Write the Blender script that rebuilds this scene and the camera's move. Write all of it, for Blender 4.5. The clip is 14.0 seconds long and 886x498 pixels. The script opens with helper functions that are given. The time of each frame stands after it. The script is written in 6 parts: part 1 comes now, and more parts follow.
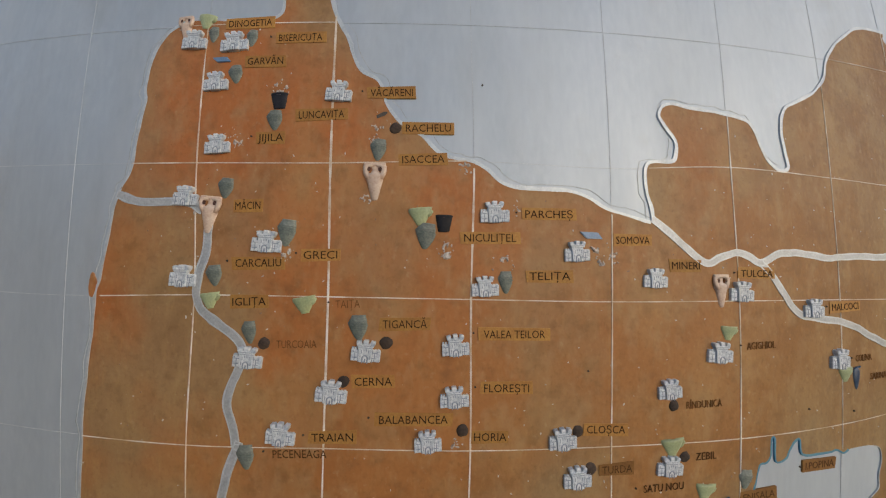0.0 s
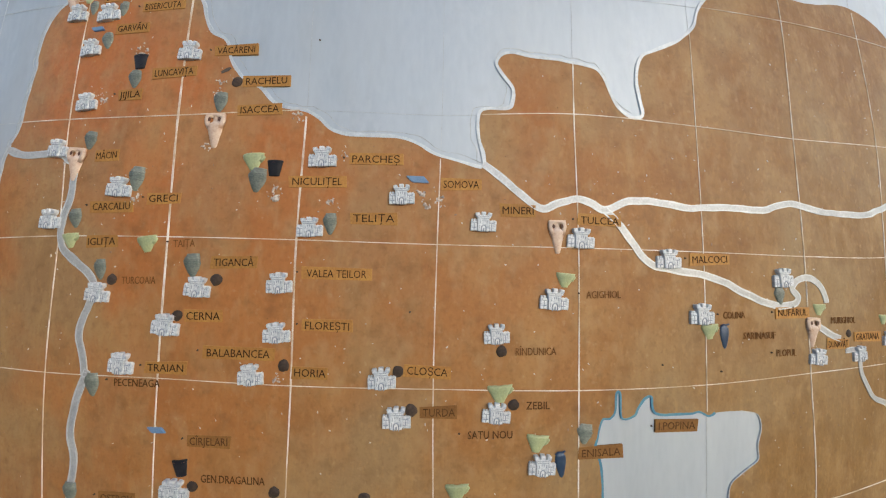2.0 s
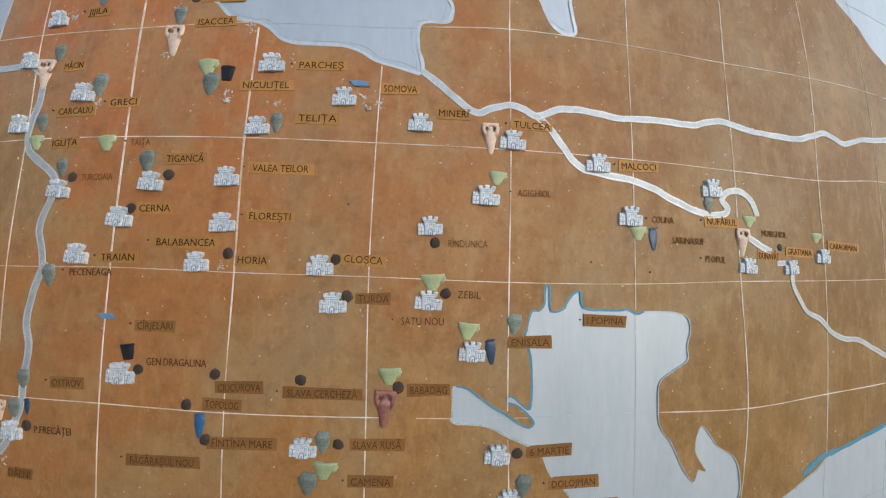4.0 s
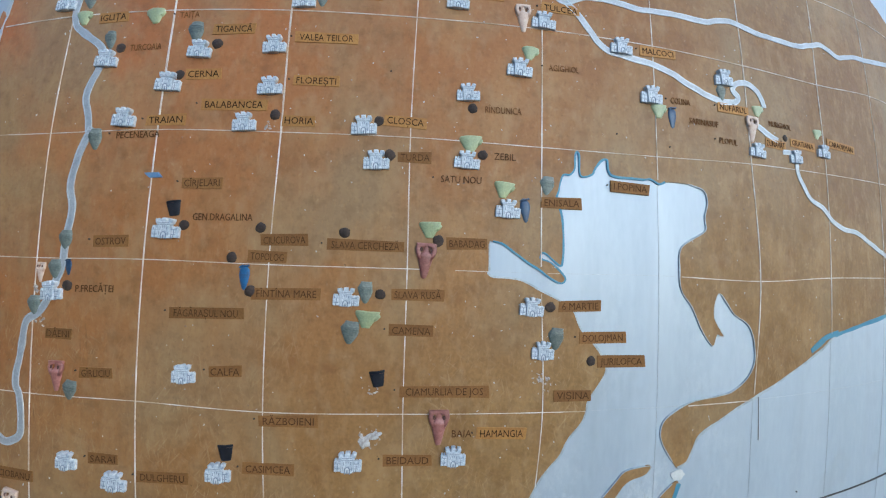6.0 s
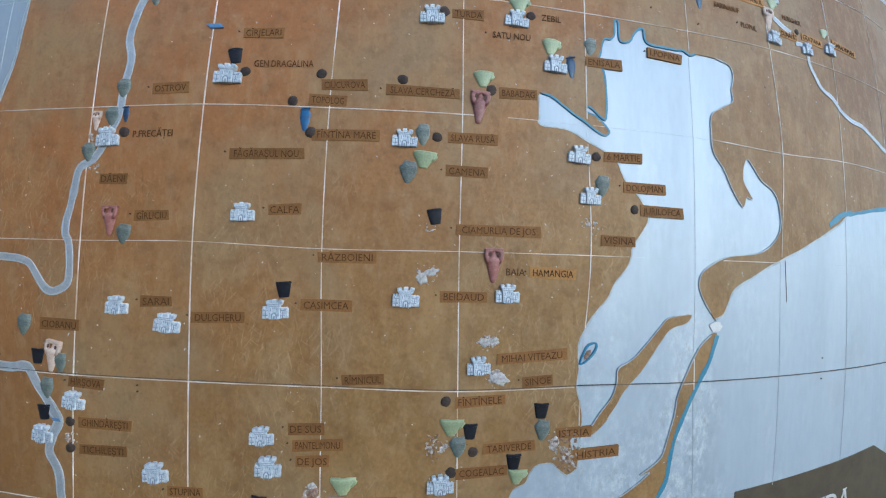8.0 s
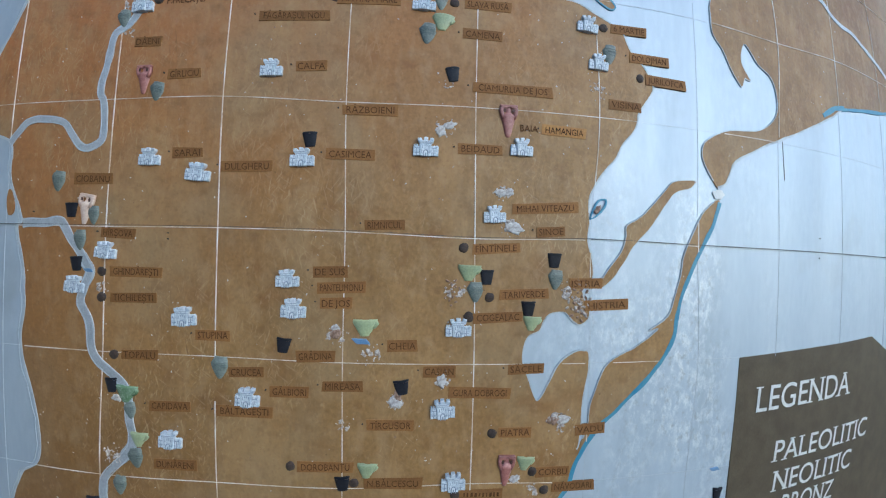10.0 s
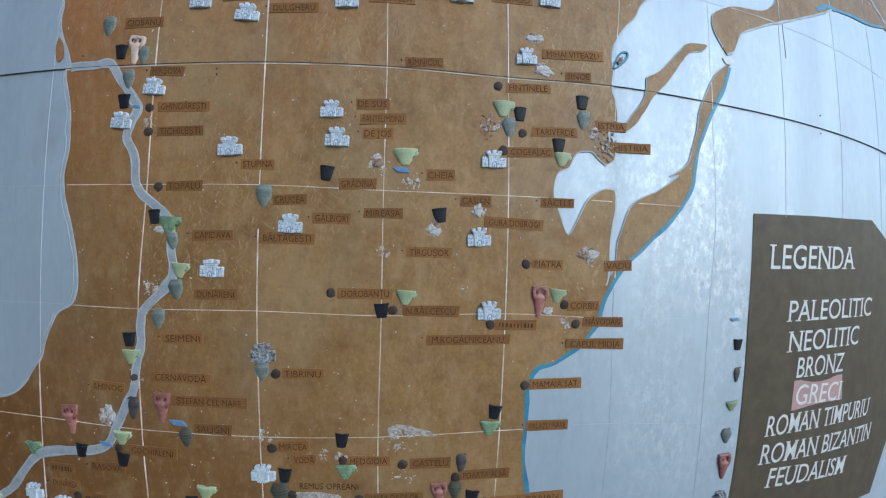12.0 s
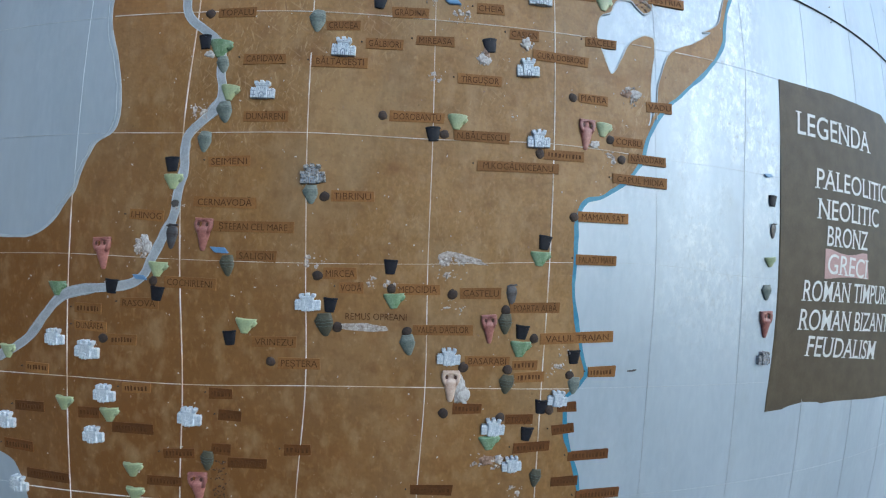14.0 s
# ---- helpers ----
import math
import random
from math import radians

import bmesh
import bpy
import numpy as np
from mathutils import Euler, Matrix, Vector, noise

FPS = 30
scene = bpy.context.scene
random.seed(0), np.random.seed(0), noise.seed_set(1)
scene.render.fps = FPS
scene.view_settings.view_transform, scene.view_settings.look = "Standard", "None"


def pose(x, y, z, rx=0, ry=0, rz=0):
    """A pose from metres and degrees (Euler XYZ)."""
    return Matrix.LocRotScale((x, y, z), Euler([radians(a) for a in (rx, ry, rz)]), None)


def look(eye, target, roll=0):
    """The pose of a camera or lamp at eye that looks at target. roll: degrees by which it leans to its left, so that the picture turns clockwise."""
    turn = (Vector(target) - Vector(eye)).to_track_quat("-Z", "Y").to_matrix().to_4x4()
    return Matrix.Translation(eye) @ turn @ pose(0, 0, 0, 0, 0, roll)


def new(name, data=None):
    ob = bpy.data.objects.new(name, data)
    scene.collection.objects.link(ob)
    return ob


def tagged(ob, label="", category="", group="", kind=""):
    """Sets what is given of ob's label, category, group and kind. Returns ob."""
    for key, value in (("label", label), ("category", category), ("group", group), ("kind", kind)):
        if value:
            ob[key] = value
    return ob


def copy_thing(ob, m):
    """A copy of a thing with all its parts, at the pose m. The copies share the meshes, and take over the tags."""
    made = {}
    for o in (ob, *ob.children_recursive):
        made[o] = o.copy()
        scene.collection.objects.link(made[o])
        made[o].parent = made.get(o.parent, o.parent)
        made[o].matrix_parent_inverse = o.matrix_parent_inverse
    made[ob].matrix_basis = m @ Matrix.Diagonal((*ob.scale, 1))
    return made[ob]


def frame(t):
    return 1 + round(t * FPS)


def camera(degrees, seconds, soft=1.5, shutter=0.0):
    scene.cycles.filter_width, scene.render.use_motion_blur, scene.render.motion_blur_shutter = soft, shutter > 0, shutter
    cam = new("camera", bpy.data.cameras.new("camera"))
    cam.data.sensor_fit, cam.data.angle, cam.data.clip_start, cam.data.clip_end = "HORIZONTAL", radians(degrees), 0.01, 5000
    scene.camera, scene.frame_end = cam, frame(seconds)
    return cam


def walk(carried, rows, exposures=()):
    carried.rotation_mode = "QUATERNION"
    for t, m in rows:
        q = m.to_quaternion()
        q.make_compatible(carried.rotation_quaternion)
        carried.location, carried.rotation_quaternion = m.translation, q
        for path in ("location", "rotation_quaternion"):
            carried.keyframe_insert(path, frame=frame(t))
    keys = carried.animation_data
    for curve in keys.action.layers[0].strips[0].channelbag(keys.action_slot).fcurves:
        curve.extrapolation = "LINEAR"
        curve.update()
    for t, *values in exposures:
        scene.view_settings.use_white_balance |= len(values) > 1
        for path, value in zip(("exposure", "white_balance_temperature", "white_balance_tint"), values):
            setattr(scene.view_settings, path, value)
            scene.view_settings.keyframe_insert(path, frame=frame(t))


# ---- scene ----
cam = camera(110.88, 14.0, soft=1.2)
CELL = 0.8            # one square of the map's grid, in metres
KX, KZ = 0.05873, 0.040  # gentle bulge of the wall, across and upwards, per square
MID_U, MID_V = 2.2, -5.0
BASE = 13.86          # squares from the ground up to the map's zero line


def skin(u, v, h=0.0):
    """Point of the wall's face at map square (u, v), h metres proud of it, and the face's normal."""
    a, b = (u - MID_U) * KX, (v - MID_V) * KZ
    p = Vector((math.sin(a) / KX, (1 - math.cos(a)) / KX + (1 - math.cos(b)) / KZ, math.sin(b) / KZ + MID_V + BASE)) * CELL
    n = Vector((math.tan(a), -1, math.tan(b))).normalized()
    return p + n * h, n


def on_wall(u, v, h=0.0, turn=0.0, size=1.0, wide=1.0, deep=1.0):
    """Pose on the wall: x to the right, y up, z out of the face."""
    p, n = skin(u, v, h)
    up = Vector((0, math.tan((v - MID_V) * KZ), 1)).normalized()
    right = up.cross(n)
    m = Matrix((right, up, n)).transposed().to_4x4()
    return Matrix.Translation(p) @ m @ pose(0, 0, 0, 0, 0, turn) @ Matrix.Diagonal((size * wide, size, size * deep, 1))


# seconds, map square across, squares off the wall's middle, map square up, yaw, pitch, lean
ROWS = [
    (0.0, 1.678, -1.864, -1.509, -2.84, -4.43, -0.64),
    (0.5, 2.115, -1.899, -1.690, -1.28, -3.57, -0.56),
    (1.0, 2.466, -1.911, -1.767, -0.10, -3.34, -0.50),
    (1.5, 2.763, -1.943, -1.822, 0.62, -3.20, -0.64),
    (2.0, 3.068, -1.970, -1.950, 1.34, -3.00, -0.72),
    (2.5, 3.272, -2.006, -2.136, 1.75, -2.39, -0.82),
    (3.0, 3.520, -2.048, -2.364, 2.07, -1.65, -0.94),
    (3.2, 3.567, -2.061, -2.454, 2.01, -1.54, -1.02),
    (5.3, 3.518, -2.196, -3.364, 1.09, -1.35, -1.65),
    (5.5, 3.452, -2.210, -3.501, 0.96, -0.80, -1.69),
    (6.0, 3.253, -2.252, -3.886, 0.33, 0.14, -1.73),
    (6.5, 3.090, -2.263, -4.270, -0.34, 0.75, -1.75),
    (7.0, 2.979, -2.273, -4.599, -0.69, 1.34, -1.79),
    (7.5, 2.871, -2.290, -4.902, -1.06, 1.68, -1.78),
    (8.0, 2.801, -2.312, -5.191, -1.32, 2.32, -1.74),
    (8.2, 2.775, -2.321, -5.329, -1.25, 2.74, -1.84),
    (10.3, 2.633, -2.376, -6.639, -1.76, 3.96, -1.59),
    (10.5, 2.577, -2.381, -6.799, -2.17, 4.40, -1.66),
    (11.0, 2.473, -2.386, -7.126, -2.48, 5.06, -1.61),
    (11.5, 2.426, -2.355, -7.528, -2.62, 5.59, -1.60),
    (12.0, 2.373, -2.350, -7.901, -2.65, 6.11, -1.58),
    (12.5, 2.256, -2.331, -8.270, -2.98, 6.62, -1.54),
    (13.0, 2.123, -2.312, -8.621, -3.35, 7.33, -1.54),
    (13.5, 2.049, -2.230, -9.009, -3.61, 8.39, -1.54),
    (14.0, 1.946, -2.103, -9.484, -4.09, 9.66, -1.58),
]


def eye_pose(u, y, v, yaw, pitch, lean):
    eye = Vector((u - MID_U, y, v + BASE)) * CELL
    a, b = radians(yaw), radians(pitch)
    return look(eye, eye + Vector((-math.sin(a) * math.cos(b), math.cos(a) * math.cos(b), math.sin(b))), -lean)


EXPOSURES = [
    (0.0, -0.25, 6500, 11),
    (0.5, 0.1, 6350, 9),
    (1.5, 0.25, 6350, 9),
    (3.0, 0.22, 6150, 9),
    (5.3, 0.24, 5250, 4),
    (6.5, 0.26, 4850, 3),
    (11.0, 0.25, 4750, 3),
    (14.0, 0.33, 4800, 3),
]
walk(cam, [(t, eye_pose(*r)) for t, *r in ROWS], EXPOSURES)

# ---- light: soft open shade, sky brighter to the right ----
world = bpy.data.worlds.new("sky")
scene.world = world
world.use_nodes = True
sky = world.node_tree.nodes.new("ShaderNodeTexSky")
sky.sky_type, sky.sun_disc = "NISHITA", False
sky.sun_elevation, sky.sun_rotation = radians(22), radians(138)
sky.dust_density, sky.air_density, sky.ozone_density = 1.5, 1.0, 0.6
world.node_tree.links.new(sky.outputs[0], world.node_tree.nodes["Background"].inputs[0])
world.node_tree.nodes["Background"].inputs[1].default_value = 0.17
sun = new("sun", bpy.data.lights.new("sun", "SUN"))
sun.data.energy, sun.data.angle, sun.data.color = 0.45, radians(60), (1, 0.95, 0.88)
sun.matrix_world = look((9, -10, 5.4), (0, 0, 0))


# ---- materials ----
def mat(name, color, dark, rough=0.6, metal=0.0, scale=6.0, bump=0.15, fine=90.0, stretch=(1, 1, 1), spread=(0.35, 0.7), random=0.0, shine=0.5):
    """Paint, clay or metal: two colours mixed by a broad noise, roughness and relief by a fine one."""
    m = bpy.data.materials.new(name)
    m.use_nodes = True
    nt = m.node_tree
    N, L = nt.nodes.new, nt.links.new
    p = nt.nodes["Principled BSDF"]
    co, mp = N("ShaderNodeTexCoord"), N("ShaderNodeMapping")
    mp.inputs["Scale"].default_value = stretch
    L(co.outputs["Object"], mp.inputs[0])
    broad, grain = N("ShaderNodeTexNoise"), N("ShaderNodeTexNoise")
    broad.inputs["Scale"].default_value, broad.inputs["Detail"].default_value, broad.inputs["Roughness"].default_value = scale, 8, 0.62
    grain.inputs["Scale"].default_value, grain.inputs["Detail"].default_value = fine, 4
    L(mp.outputs[0], broad.inputs[0]), L(mp.outputs[0], grain.inputs[0])
    r = N("ShaderNodeMapRange")
    r.inputs[1].default_value, r.inputs[2].default_value = spread
    L(broad.outputs[0], r.inputs[0])
    mix = N("ShaderNodeMix")
    mix.data_type = "RGBA"
    mix.inputs[6].default_value, mix.inputs[7].default_value = (*dark, 1), (*color, 1)
    L(r.outputs[0], mix.inputs[0])
    g = N("ShaderNodeMix")
    g.data_type, g.blend_type = "RGBA", "OVERLAY"
    g.inputs[0].default_value = 0.35
    L(mix.outputs[2], g.inputs[6]), L(grain.outputs[0], g.inputs[7])
    out = g.outputs[2]
    if random:
        info, hsv, rr = N("ShaderNodeObjectInfo"), N("ShaderNodeHueSaturation"), N("ShaderNodeMapRange")
        rr.inputs[3].default_value, rr.inputs[4].default_value = 1 - random, 1 + random
        L(info.outputs["Random"], rr.inputs[0]), L(rr.outputs[0], hsv.inputs["Value"]), L(out, hsv.inputs["Color"])
        out = hsv.outputs[0]
    L(out, p.inputs["Base Color"])
    p.inputs["Metallic"].default_value = metal
    p.inputs["Specular IOR Level"].default_value = shine
    rg = N("ShaderNodeMapRange")
    rg.inputs[3].default_value, rg.inputs[4].default_value = rough - 0.1, min(1, rough + 0.12)
    L(grain.outputs[0], rg.inputs[0]), L(rg.outputs[0], p.inputs["Roughness"])
    b = N("ShaderNodeBump")
    b.inputs["Strength"].default_value, b.inputs["Distance"].default_value = bump, 0.004
    L(grain.outputs[0], b.inputs["Height"]), L(b.outputs[0], p.inputs["Normal"])
    return m


def land_paint(name):
    """Ochre wall paint: redder in the older coats, sandier in the newer, with scuffs, runs and pale chips."""
    m = mat(name, (0.325, 0.192, 0.066), (0.24, 0.138, 0.046), 0.58, 0, 1.6, 0.4, 40, shine=0.38)
    nt = m.node_tree
    N, L = nt.nodes.new, nt.links.new
    p = nt.nodes["Principled BSDF"]
    under = p.inputs["Base Color"].links[0].from_socket
    co = N("ShaderNodeTexCoord")

    def noise_at(scale, stretch, lo, hi, detail=6):
        mp, n, r = N("ShaderNodeMapping"), N("ShaderNodeTexNoise"), N("ShaderNodeMapRange")
        mp.inputs["Scale"].default_value = stretch
        n.inputs["Scale"].default_value, n.inputs["Detail"].default_value = scale, detail
        r.inputs[1].default_value, r.inputs[2].default_value = lo, hi
        L(co.outputs["Object"], mp.inputs[0]), L(mp.outputs[0], n.inputs[0]), L(n.outputs[0], r.inputs[0])
        return r.outputs[0]

    def lay(base, color, amount, mask):
        k, x = N("ShaderNodeMath"), N("ShaderNodeMix")
        k.operation = "MULTIPLY"
        k.inputs[1].default_value = amount
        x.data_type = "RGBA"
        L(mask, k.inputs[0]), L(k.outputs[0], x.inputs[0]), L(base, x.inputs[6])
        x.inputs[7].default_value = (*color, 1)
        return x.outputs[2]

    # the northern, western squares were painted redder
    sep, far = N("ShaderNodeSeparateXYZ"), N("ShaderNodeVectorMath")
    far.operation = "DOT_PRODUCT"
    far.inputs[1].default_value = (-0.16, 0, 0.24)
    L(co.outputs["Object"], far.inputs[0])
    coat = N("ShaderNodeMapRange")
    coat.inputs[1].default_value, coat.inputs[2].default_value = 1.45, 2.6
    L(far.outputs["Value"], coat.inputs[0])
    c = lay(under, (0.43, 0.150, 0.042), 0.95, coat.outputs[0])
    # redder and much darker brown towards the lower left
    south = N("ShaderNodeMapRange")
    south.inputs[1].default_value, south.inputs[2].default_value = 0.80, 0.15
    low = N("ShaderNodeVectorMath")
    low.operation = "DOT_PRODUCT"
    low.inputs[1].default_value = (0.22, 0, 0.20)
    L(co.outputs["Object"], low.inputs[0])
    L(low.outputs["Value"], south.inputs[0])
    # darker brown towards the right and the top
    near_sea, delta = N("ShaderNodeVectorMath"), N("ShaderNodeMapRange")
    near_sea.operation = "DOT_PRODUCT"
    near_sea.inputs[1].default_value = (0.24, 0, 0.10)
    delta.inputs[1].default_value, delta.inputs[2].default_value = 1.2, 1.8
    L(co.outputs["Object"], near_sea.inputs[0]), L(near_sea.outputs["Value"], delta.inputs[0])
    c = lay(c, (0.205, 0.108, 0.028), 0.85, delta.outputs[0])
    c = lay(c, (0.30, 0.212, 0.108), 0.75, noise_at(1.3, (1, 1, 0.8), 0.46, 0.66, 5))
    c = lay(c, (0.42, 0.26, 0.105), 0.5, noise_at(3.2, (1, 1, 0.6), 0.50, 0.75))
    c = lay(c, (0.45, 0.29, 0.125), 0.28, noise_at(13, (1, 1, 0.25), 0.55, 0.72, 5))
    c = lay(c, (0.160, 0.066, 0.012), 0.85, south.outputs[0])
    c = lay(c, (0.16, 0.085, 0.032), 0.40, noise_at(9, (1, 1, 0.8), 0.56, 0.74, 7))
    c = lay(c, (0.36, 0.235, 0.105), 0.42, noise_at(6, (1, 1, 0.7), 0.54, 0.70, 4))
    c = lay(c, (0.20, 0.085, 0.022), 0.38, noise_at(5, (0.8, 1, 1), 0.55, 0.72, 5))
    c = lay(c, (0.16, 0.08, 0.03), 0.32, noise_at(2.1, (1, 1, 0.35), 0.57, 0.8))
    c = lay(c, (0.50, 0.36, 0.20), 0.3, noise_at(24, (1, 1, 0.9), 0.63, 0.76, 6))
    c = lay(c, (0.14, 0.062, 0.018), 0.22, noise_at(48, (1, 1, 0.8), 0.54, 0.72, 9))
    c = lay(c, (0.52, 0.30, 0.11), 0.2, noise_at(37, (1, 1, 0.5), 0.55, 0.72, 9))

    # people have scraped the middle of the map, within reach
    L(co.outputs["Object"], sep.inputs[0])
    above, below, reach = N("ShaderNodeMapRange"), N("ShaderNodeMapRange"), N("ShaderNodeMath")
    above.inputs[1].default_value, above.inputs[2].default_value = 8.3, 7.3
    below.inputs[1].default_value, below.inputs[2].default_value = 3.2, 4.6
    reach.operation = "MULTIPLY"
    L(sep.outputs["Z"], above.inputs[0]), L(sep.outputs["Z"], below.inputs[0]), L(above.outputs[0], reach.inputs[0]), L(below.outputs[0], reach.inputs[1])

    def scratches(tilt, scale, lo, hi):
        """Thin scrapes along one direction, gathered in a few worn places."""
        mp, n, r, k = N("ShaderNodeMapping"), N("ShaderNodeTexNoise"), N("ShaderNodeMapRange"), N("ShaderNodeMath")
        turn = N("ShaderNodeMapping")
        turn.inputs["Rotation"].default_value = (0, radians(tilt), 0)
        mp.inputs["Scale"].default_value = (1, 1, 0.11)
        n.inputs["Scale"].default_value, n.inputs["Detail"].default_value = scale, 3
        r.inputs[1].default_value, r.inputs[2].default_value = lo, hi
        k.operation = "MULTIPLY"
        L(co.outputs["Object"], turn.inputs[0]), L(turn.outputs[0], mp.inputs[0]), L(mp.outputs[0], n.inputs[0]), L(n.outputs[0], r.inputs[0])
        L(r.outputs[0], k.inputs[0]), L(noise_at(0.9, (1, 1, 1), 0.44, 0.62, 2), k.inputs[1])
        both = N("ShaderNodeMath")
        both.operation = "MULTIPLY"
        L(k.outputs[0], both.inputs[0]), L(reach.outputs[0], both.inputs[1])
        return both.outputs[0]

    c = lay(c, (0.54, 0.38, 0.20), 0.45, scratches(14, 62, 0.62, 0.71))
    c = lay(c, (0.54, 0.38, 0.20), 0.38, scratches(-38, 70, 0.62, 0.70))
    c = lay(c, (0.50, 0.36, 0.20), 0.34, scratches(55, 78, 0.62, 0.70))
    c = lay(c, (0.56, 0.41, 0.23), 0.38, scratches(-12, 84, 0.62, 0.70))
    c = lay(c, (0.15, 0.075, 0.03), 0.5, scratches(6, 55, 0.64, 0.74))
    c = lay(c, (0.44, 0.30, 0.15), 0.30, noise_at(11, (1, 1, 0.6), 0.53, 0.70, 7))
    c = lay(c, (0.15, 0.072, 0.026), 0.26, noise_at(14, (0.8, 1, 1), 0.55, 0.70, 7))
    c = lay(c, (0.68, 0.58, 0.44), 0.8, noise_at(34, (1, 1, 1), 0.765, 0.81, 3))
    c = lay(c, (0.07, 0.035, 0.016), 0.5, noise_at(26, (1, 1, 1), 0.77, 0.81, 2))
    L(c, p.inputs["Base Color"])
    return m


def silver_paint(name):
    """Aluminium paint laid on in long upright strokes, smooth, with a few grey stains, and flakes worn bare near the
    legend with their sheen painted in.
    """
    m = mat(name, (0.50, 0.565, 0.635), (0.445, 0.51, 0.58), 0.5, 0.35, 1.1, 0.12, 30, (1, 1, 0.22), (0.3, 0.72))
    nt = m.node_tree
    N, L = nt.nodes.new, nt.links.new
    p = nt.nodes["Principled BSDF"]
    co = N("ShaderNodeTexCoord")

    def noise_at(scale, stretch, lo, hi, detail, rough=0.5, top=1.0):
        mp, n, r = N("ShaderNodeMapping"), N("ShaderNodeTexNoise"), N("ShaderNodeMapRange")
        mp.inputs["Scale"].default_value = stretch
        n.inputs["Scale"].default_value, n.inputs["Detail"].default_value, n.inputs["Roughness"].default_value = scale, detail, rough
        r.inputs[1].default_value, r.inputs[2].default_value, r.inputs[4].default_value = lo, hi, top
        L(co.outputs["Object"], mp.inputs[0]), L(mp.outputs[0], n.inputs[0]), L(n.outputs[0], r.inputs[0])
        return r.outputs[0]

    def times(one, two):
        k = N("ShaderNodeMath")
        k.operation = "MULTIPLY"
        L(one, k.inputs[0]), L(two, k.inputs[1])
        return k.outputs[0]

    def lay(base, color, mask):
        x = N("ShaderNodeMix")
        x.data_type = "RGBA"
        x.inputs[7].default_value = (*color, 1)
        L(mask, x.inputs[0]), L(base, x.inputs[6])
        return x.outputs[2]

    grain = p.inputs["Base Color"].links[0].from_node
    grain.inputs[0].default_value = 0.10
    c = grain.outputs[2]
    c = lay(c, (0.57, 0.63, 0.69), noise_at(3.0, (1, 1, 0.14), 0.48, 0.74, 3, 0.45, 0.5))
    c = lay(c, (0.41, 0.455, 0.50), noise_at(4.5, (1, 1, 0.10), 0.54, 0.78, 4, 0.5, 0.4))
    c = lay(c, (0.36, 0.385, 0.395), noise_at(1.5, (1, 1, 0.8), 0.60, 0.84, 5, 0.55, 0.6))
    # worn flakes between the coast and the legend, their bright sheen painted into the colour
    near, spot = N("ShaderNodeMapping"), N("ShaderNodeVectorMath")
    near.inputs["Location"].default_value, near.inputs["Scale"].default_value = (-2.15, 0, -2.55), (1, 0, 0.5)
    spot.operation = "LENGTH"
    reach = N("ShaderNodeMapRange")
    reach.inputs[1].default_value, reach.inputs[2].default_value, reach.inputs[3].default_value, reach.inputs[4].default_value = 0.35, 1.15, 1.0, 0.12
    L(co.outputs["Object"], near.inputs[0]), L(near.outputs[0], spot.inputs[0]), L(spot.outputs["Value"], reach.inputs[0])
    rubbed_sheen = times(reach.outputs[0], noise_at(1.9, (1, 1, 0.5), 0.38, 0.60, 3))
    c = lay(c, (0.76, 0.79, 0.80), times(rubbed_sheen, noise_at(16, (1, 1, 0.6), 0.47, 0.62, 11, 0.78, 0.95)))
    c = lay(c, (0.36, 0.385, 0.40), times(rubbed_sheen, noise_at(23, (1, 1, 0.7), 0.52, 0.66, 10, 0.72, 0.8)))
    L(c, p.inputs["Base Color"])
    # the strokes change the gloss
    rg, bands = N("ShaderNodeMapRange"), noise_at(3.2, (1, 1, 0.12), 0.3, 0.7, 5)
    rg.inputs[3].default_value, rg.inputs[4].default_value = 0.50, 0.66
    L(bands, rg.inputs[0]), L(rg.outputs[0], p.inputs["Roughness"])
    return m


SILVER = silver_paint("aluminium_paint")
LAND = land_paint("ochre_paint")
RIVER = mat("river_paint", (0.55, 0.575, 0.60), (0.38, 0.41, 0.44), 0.5, 0.25, 9, 0.2)
BANK = mat("pale_bank_paint", (0.62, 0.665, 0.70), (0.46, 0.505, 0.545), 0.5, 0.3, 12, 0.2, spread=(0.3, 0.62))
BLUE = mat("blue_paint", (0.045, 0.20, 0.34), (0.10, 0.27, 0.37), 0.55, 0, 8, 0.2)
SLATE = mat("grey_blue_paint", (0.29, 0.33, 0.36), (0.52, 0.56, 0.58), 0.55, 0, 12, 0.2)
LINE = mat("white_line_paint", (0.80, 0.77, 0.72), (0.50, 0.39, 0.27), 0.6, 0, 5, 0.2, spread=(0.38, 0.6))
SEAM = mat("dark_seam", (0.05, 0.045, 0.04), (0.1, 0.09, 0.08), 0.8, 0, 10)
FAINT = mat("faint_seam", (0.40, 0.44, 0.48), (0.52, 0.57, 0.62), 0.5, 0.3, 10)
OCHRE = mat("ochre_plaque", (0.44, 0.24, 0.065), (0.35, 0.17, 0.05), 0.65, 0, 9, 0.2, random=0.12, shine=0.25)
BROWN = mat("brown_plaque", (0.27, 0.138, 0.044), (0.20, 0.098, 0.031), 0.7, 0, 8, 0.25, random=0.15, shine=0.2)
RUSTY = mat("rust_brown_plaque", (0.155, 0.064, 0.018), (0.095, 0.040, 0.012), 0.7, 0, 8, 0.25, random=0.2, shine=0.2)
INK = mat("dark_lettering", (0.020, 0.011, 0.006), (0.05, 0.026, 0.012), 0.8, 0, 20, shine=0.08)
FADED = mat("faded_lettering", (0.052, 0.026, 0.011), (0.125, 0.060, 0.024), 0.8, 0, 12, shine=0.1)
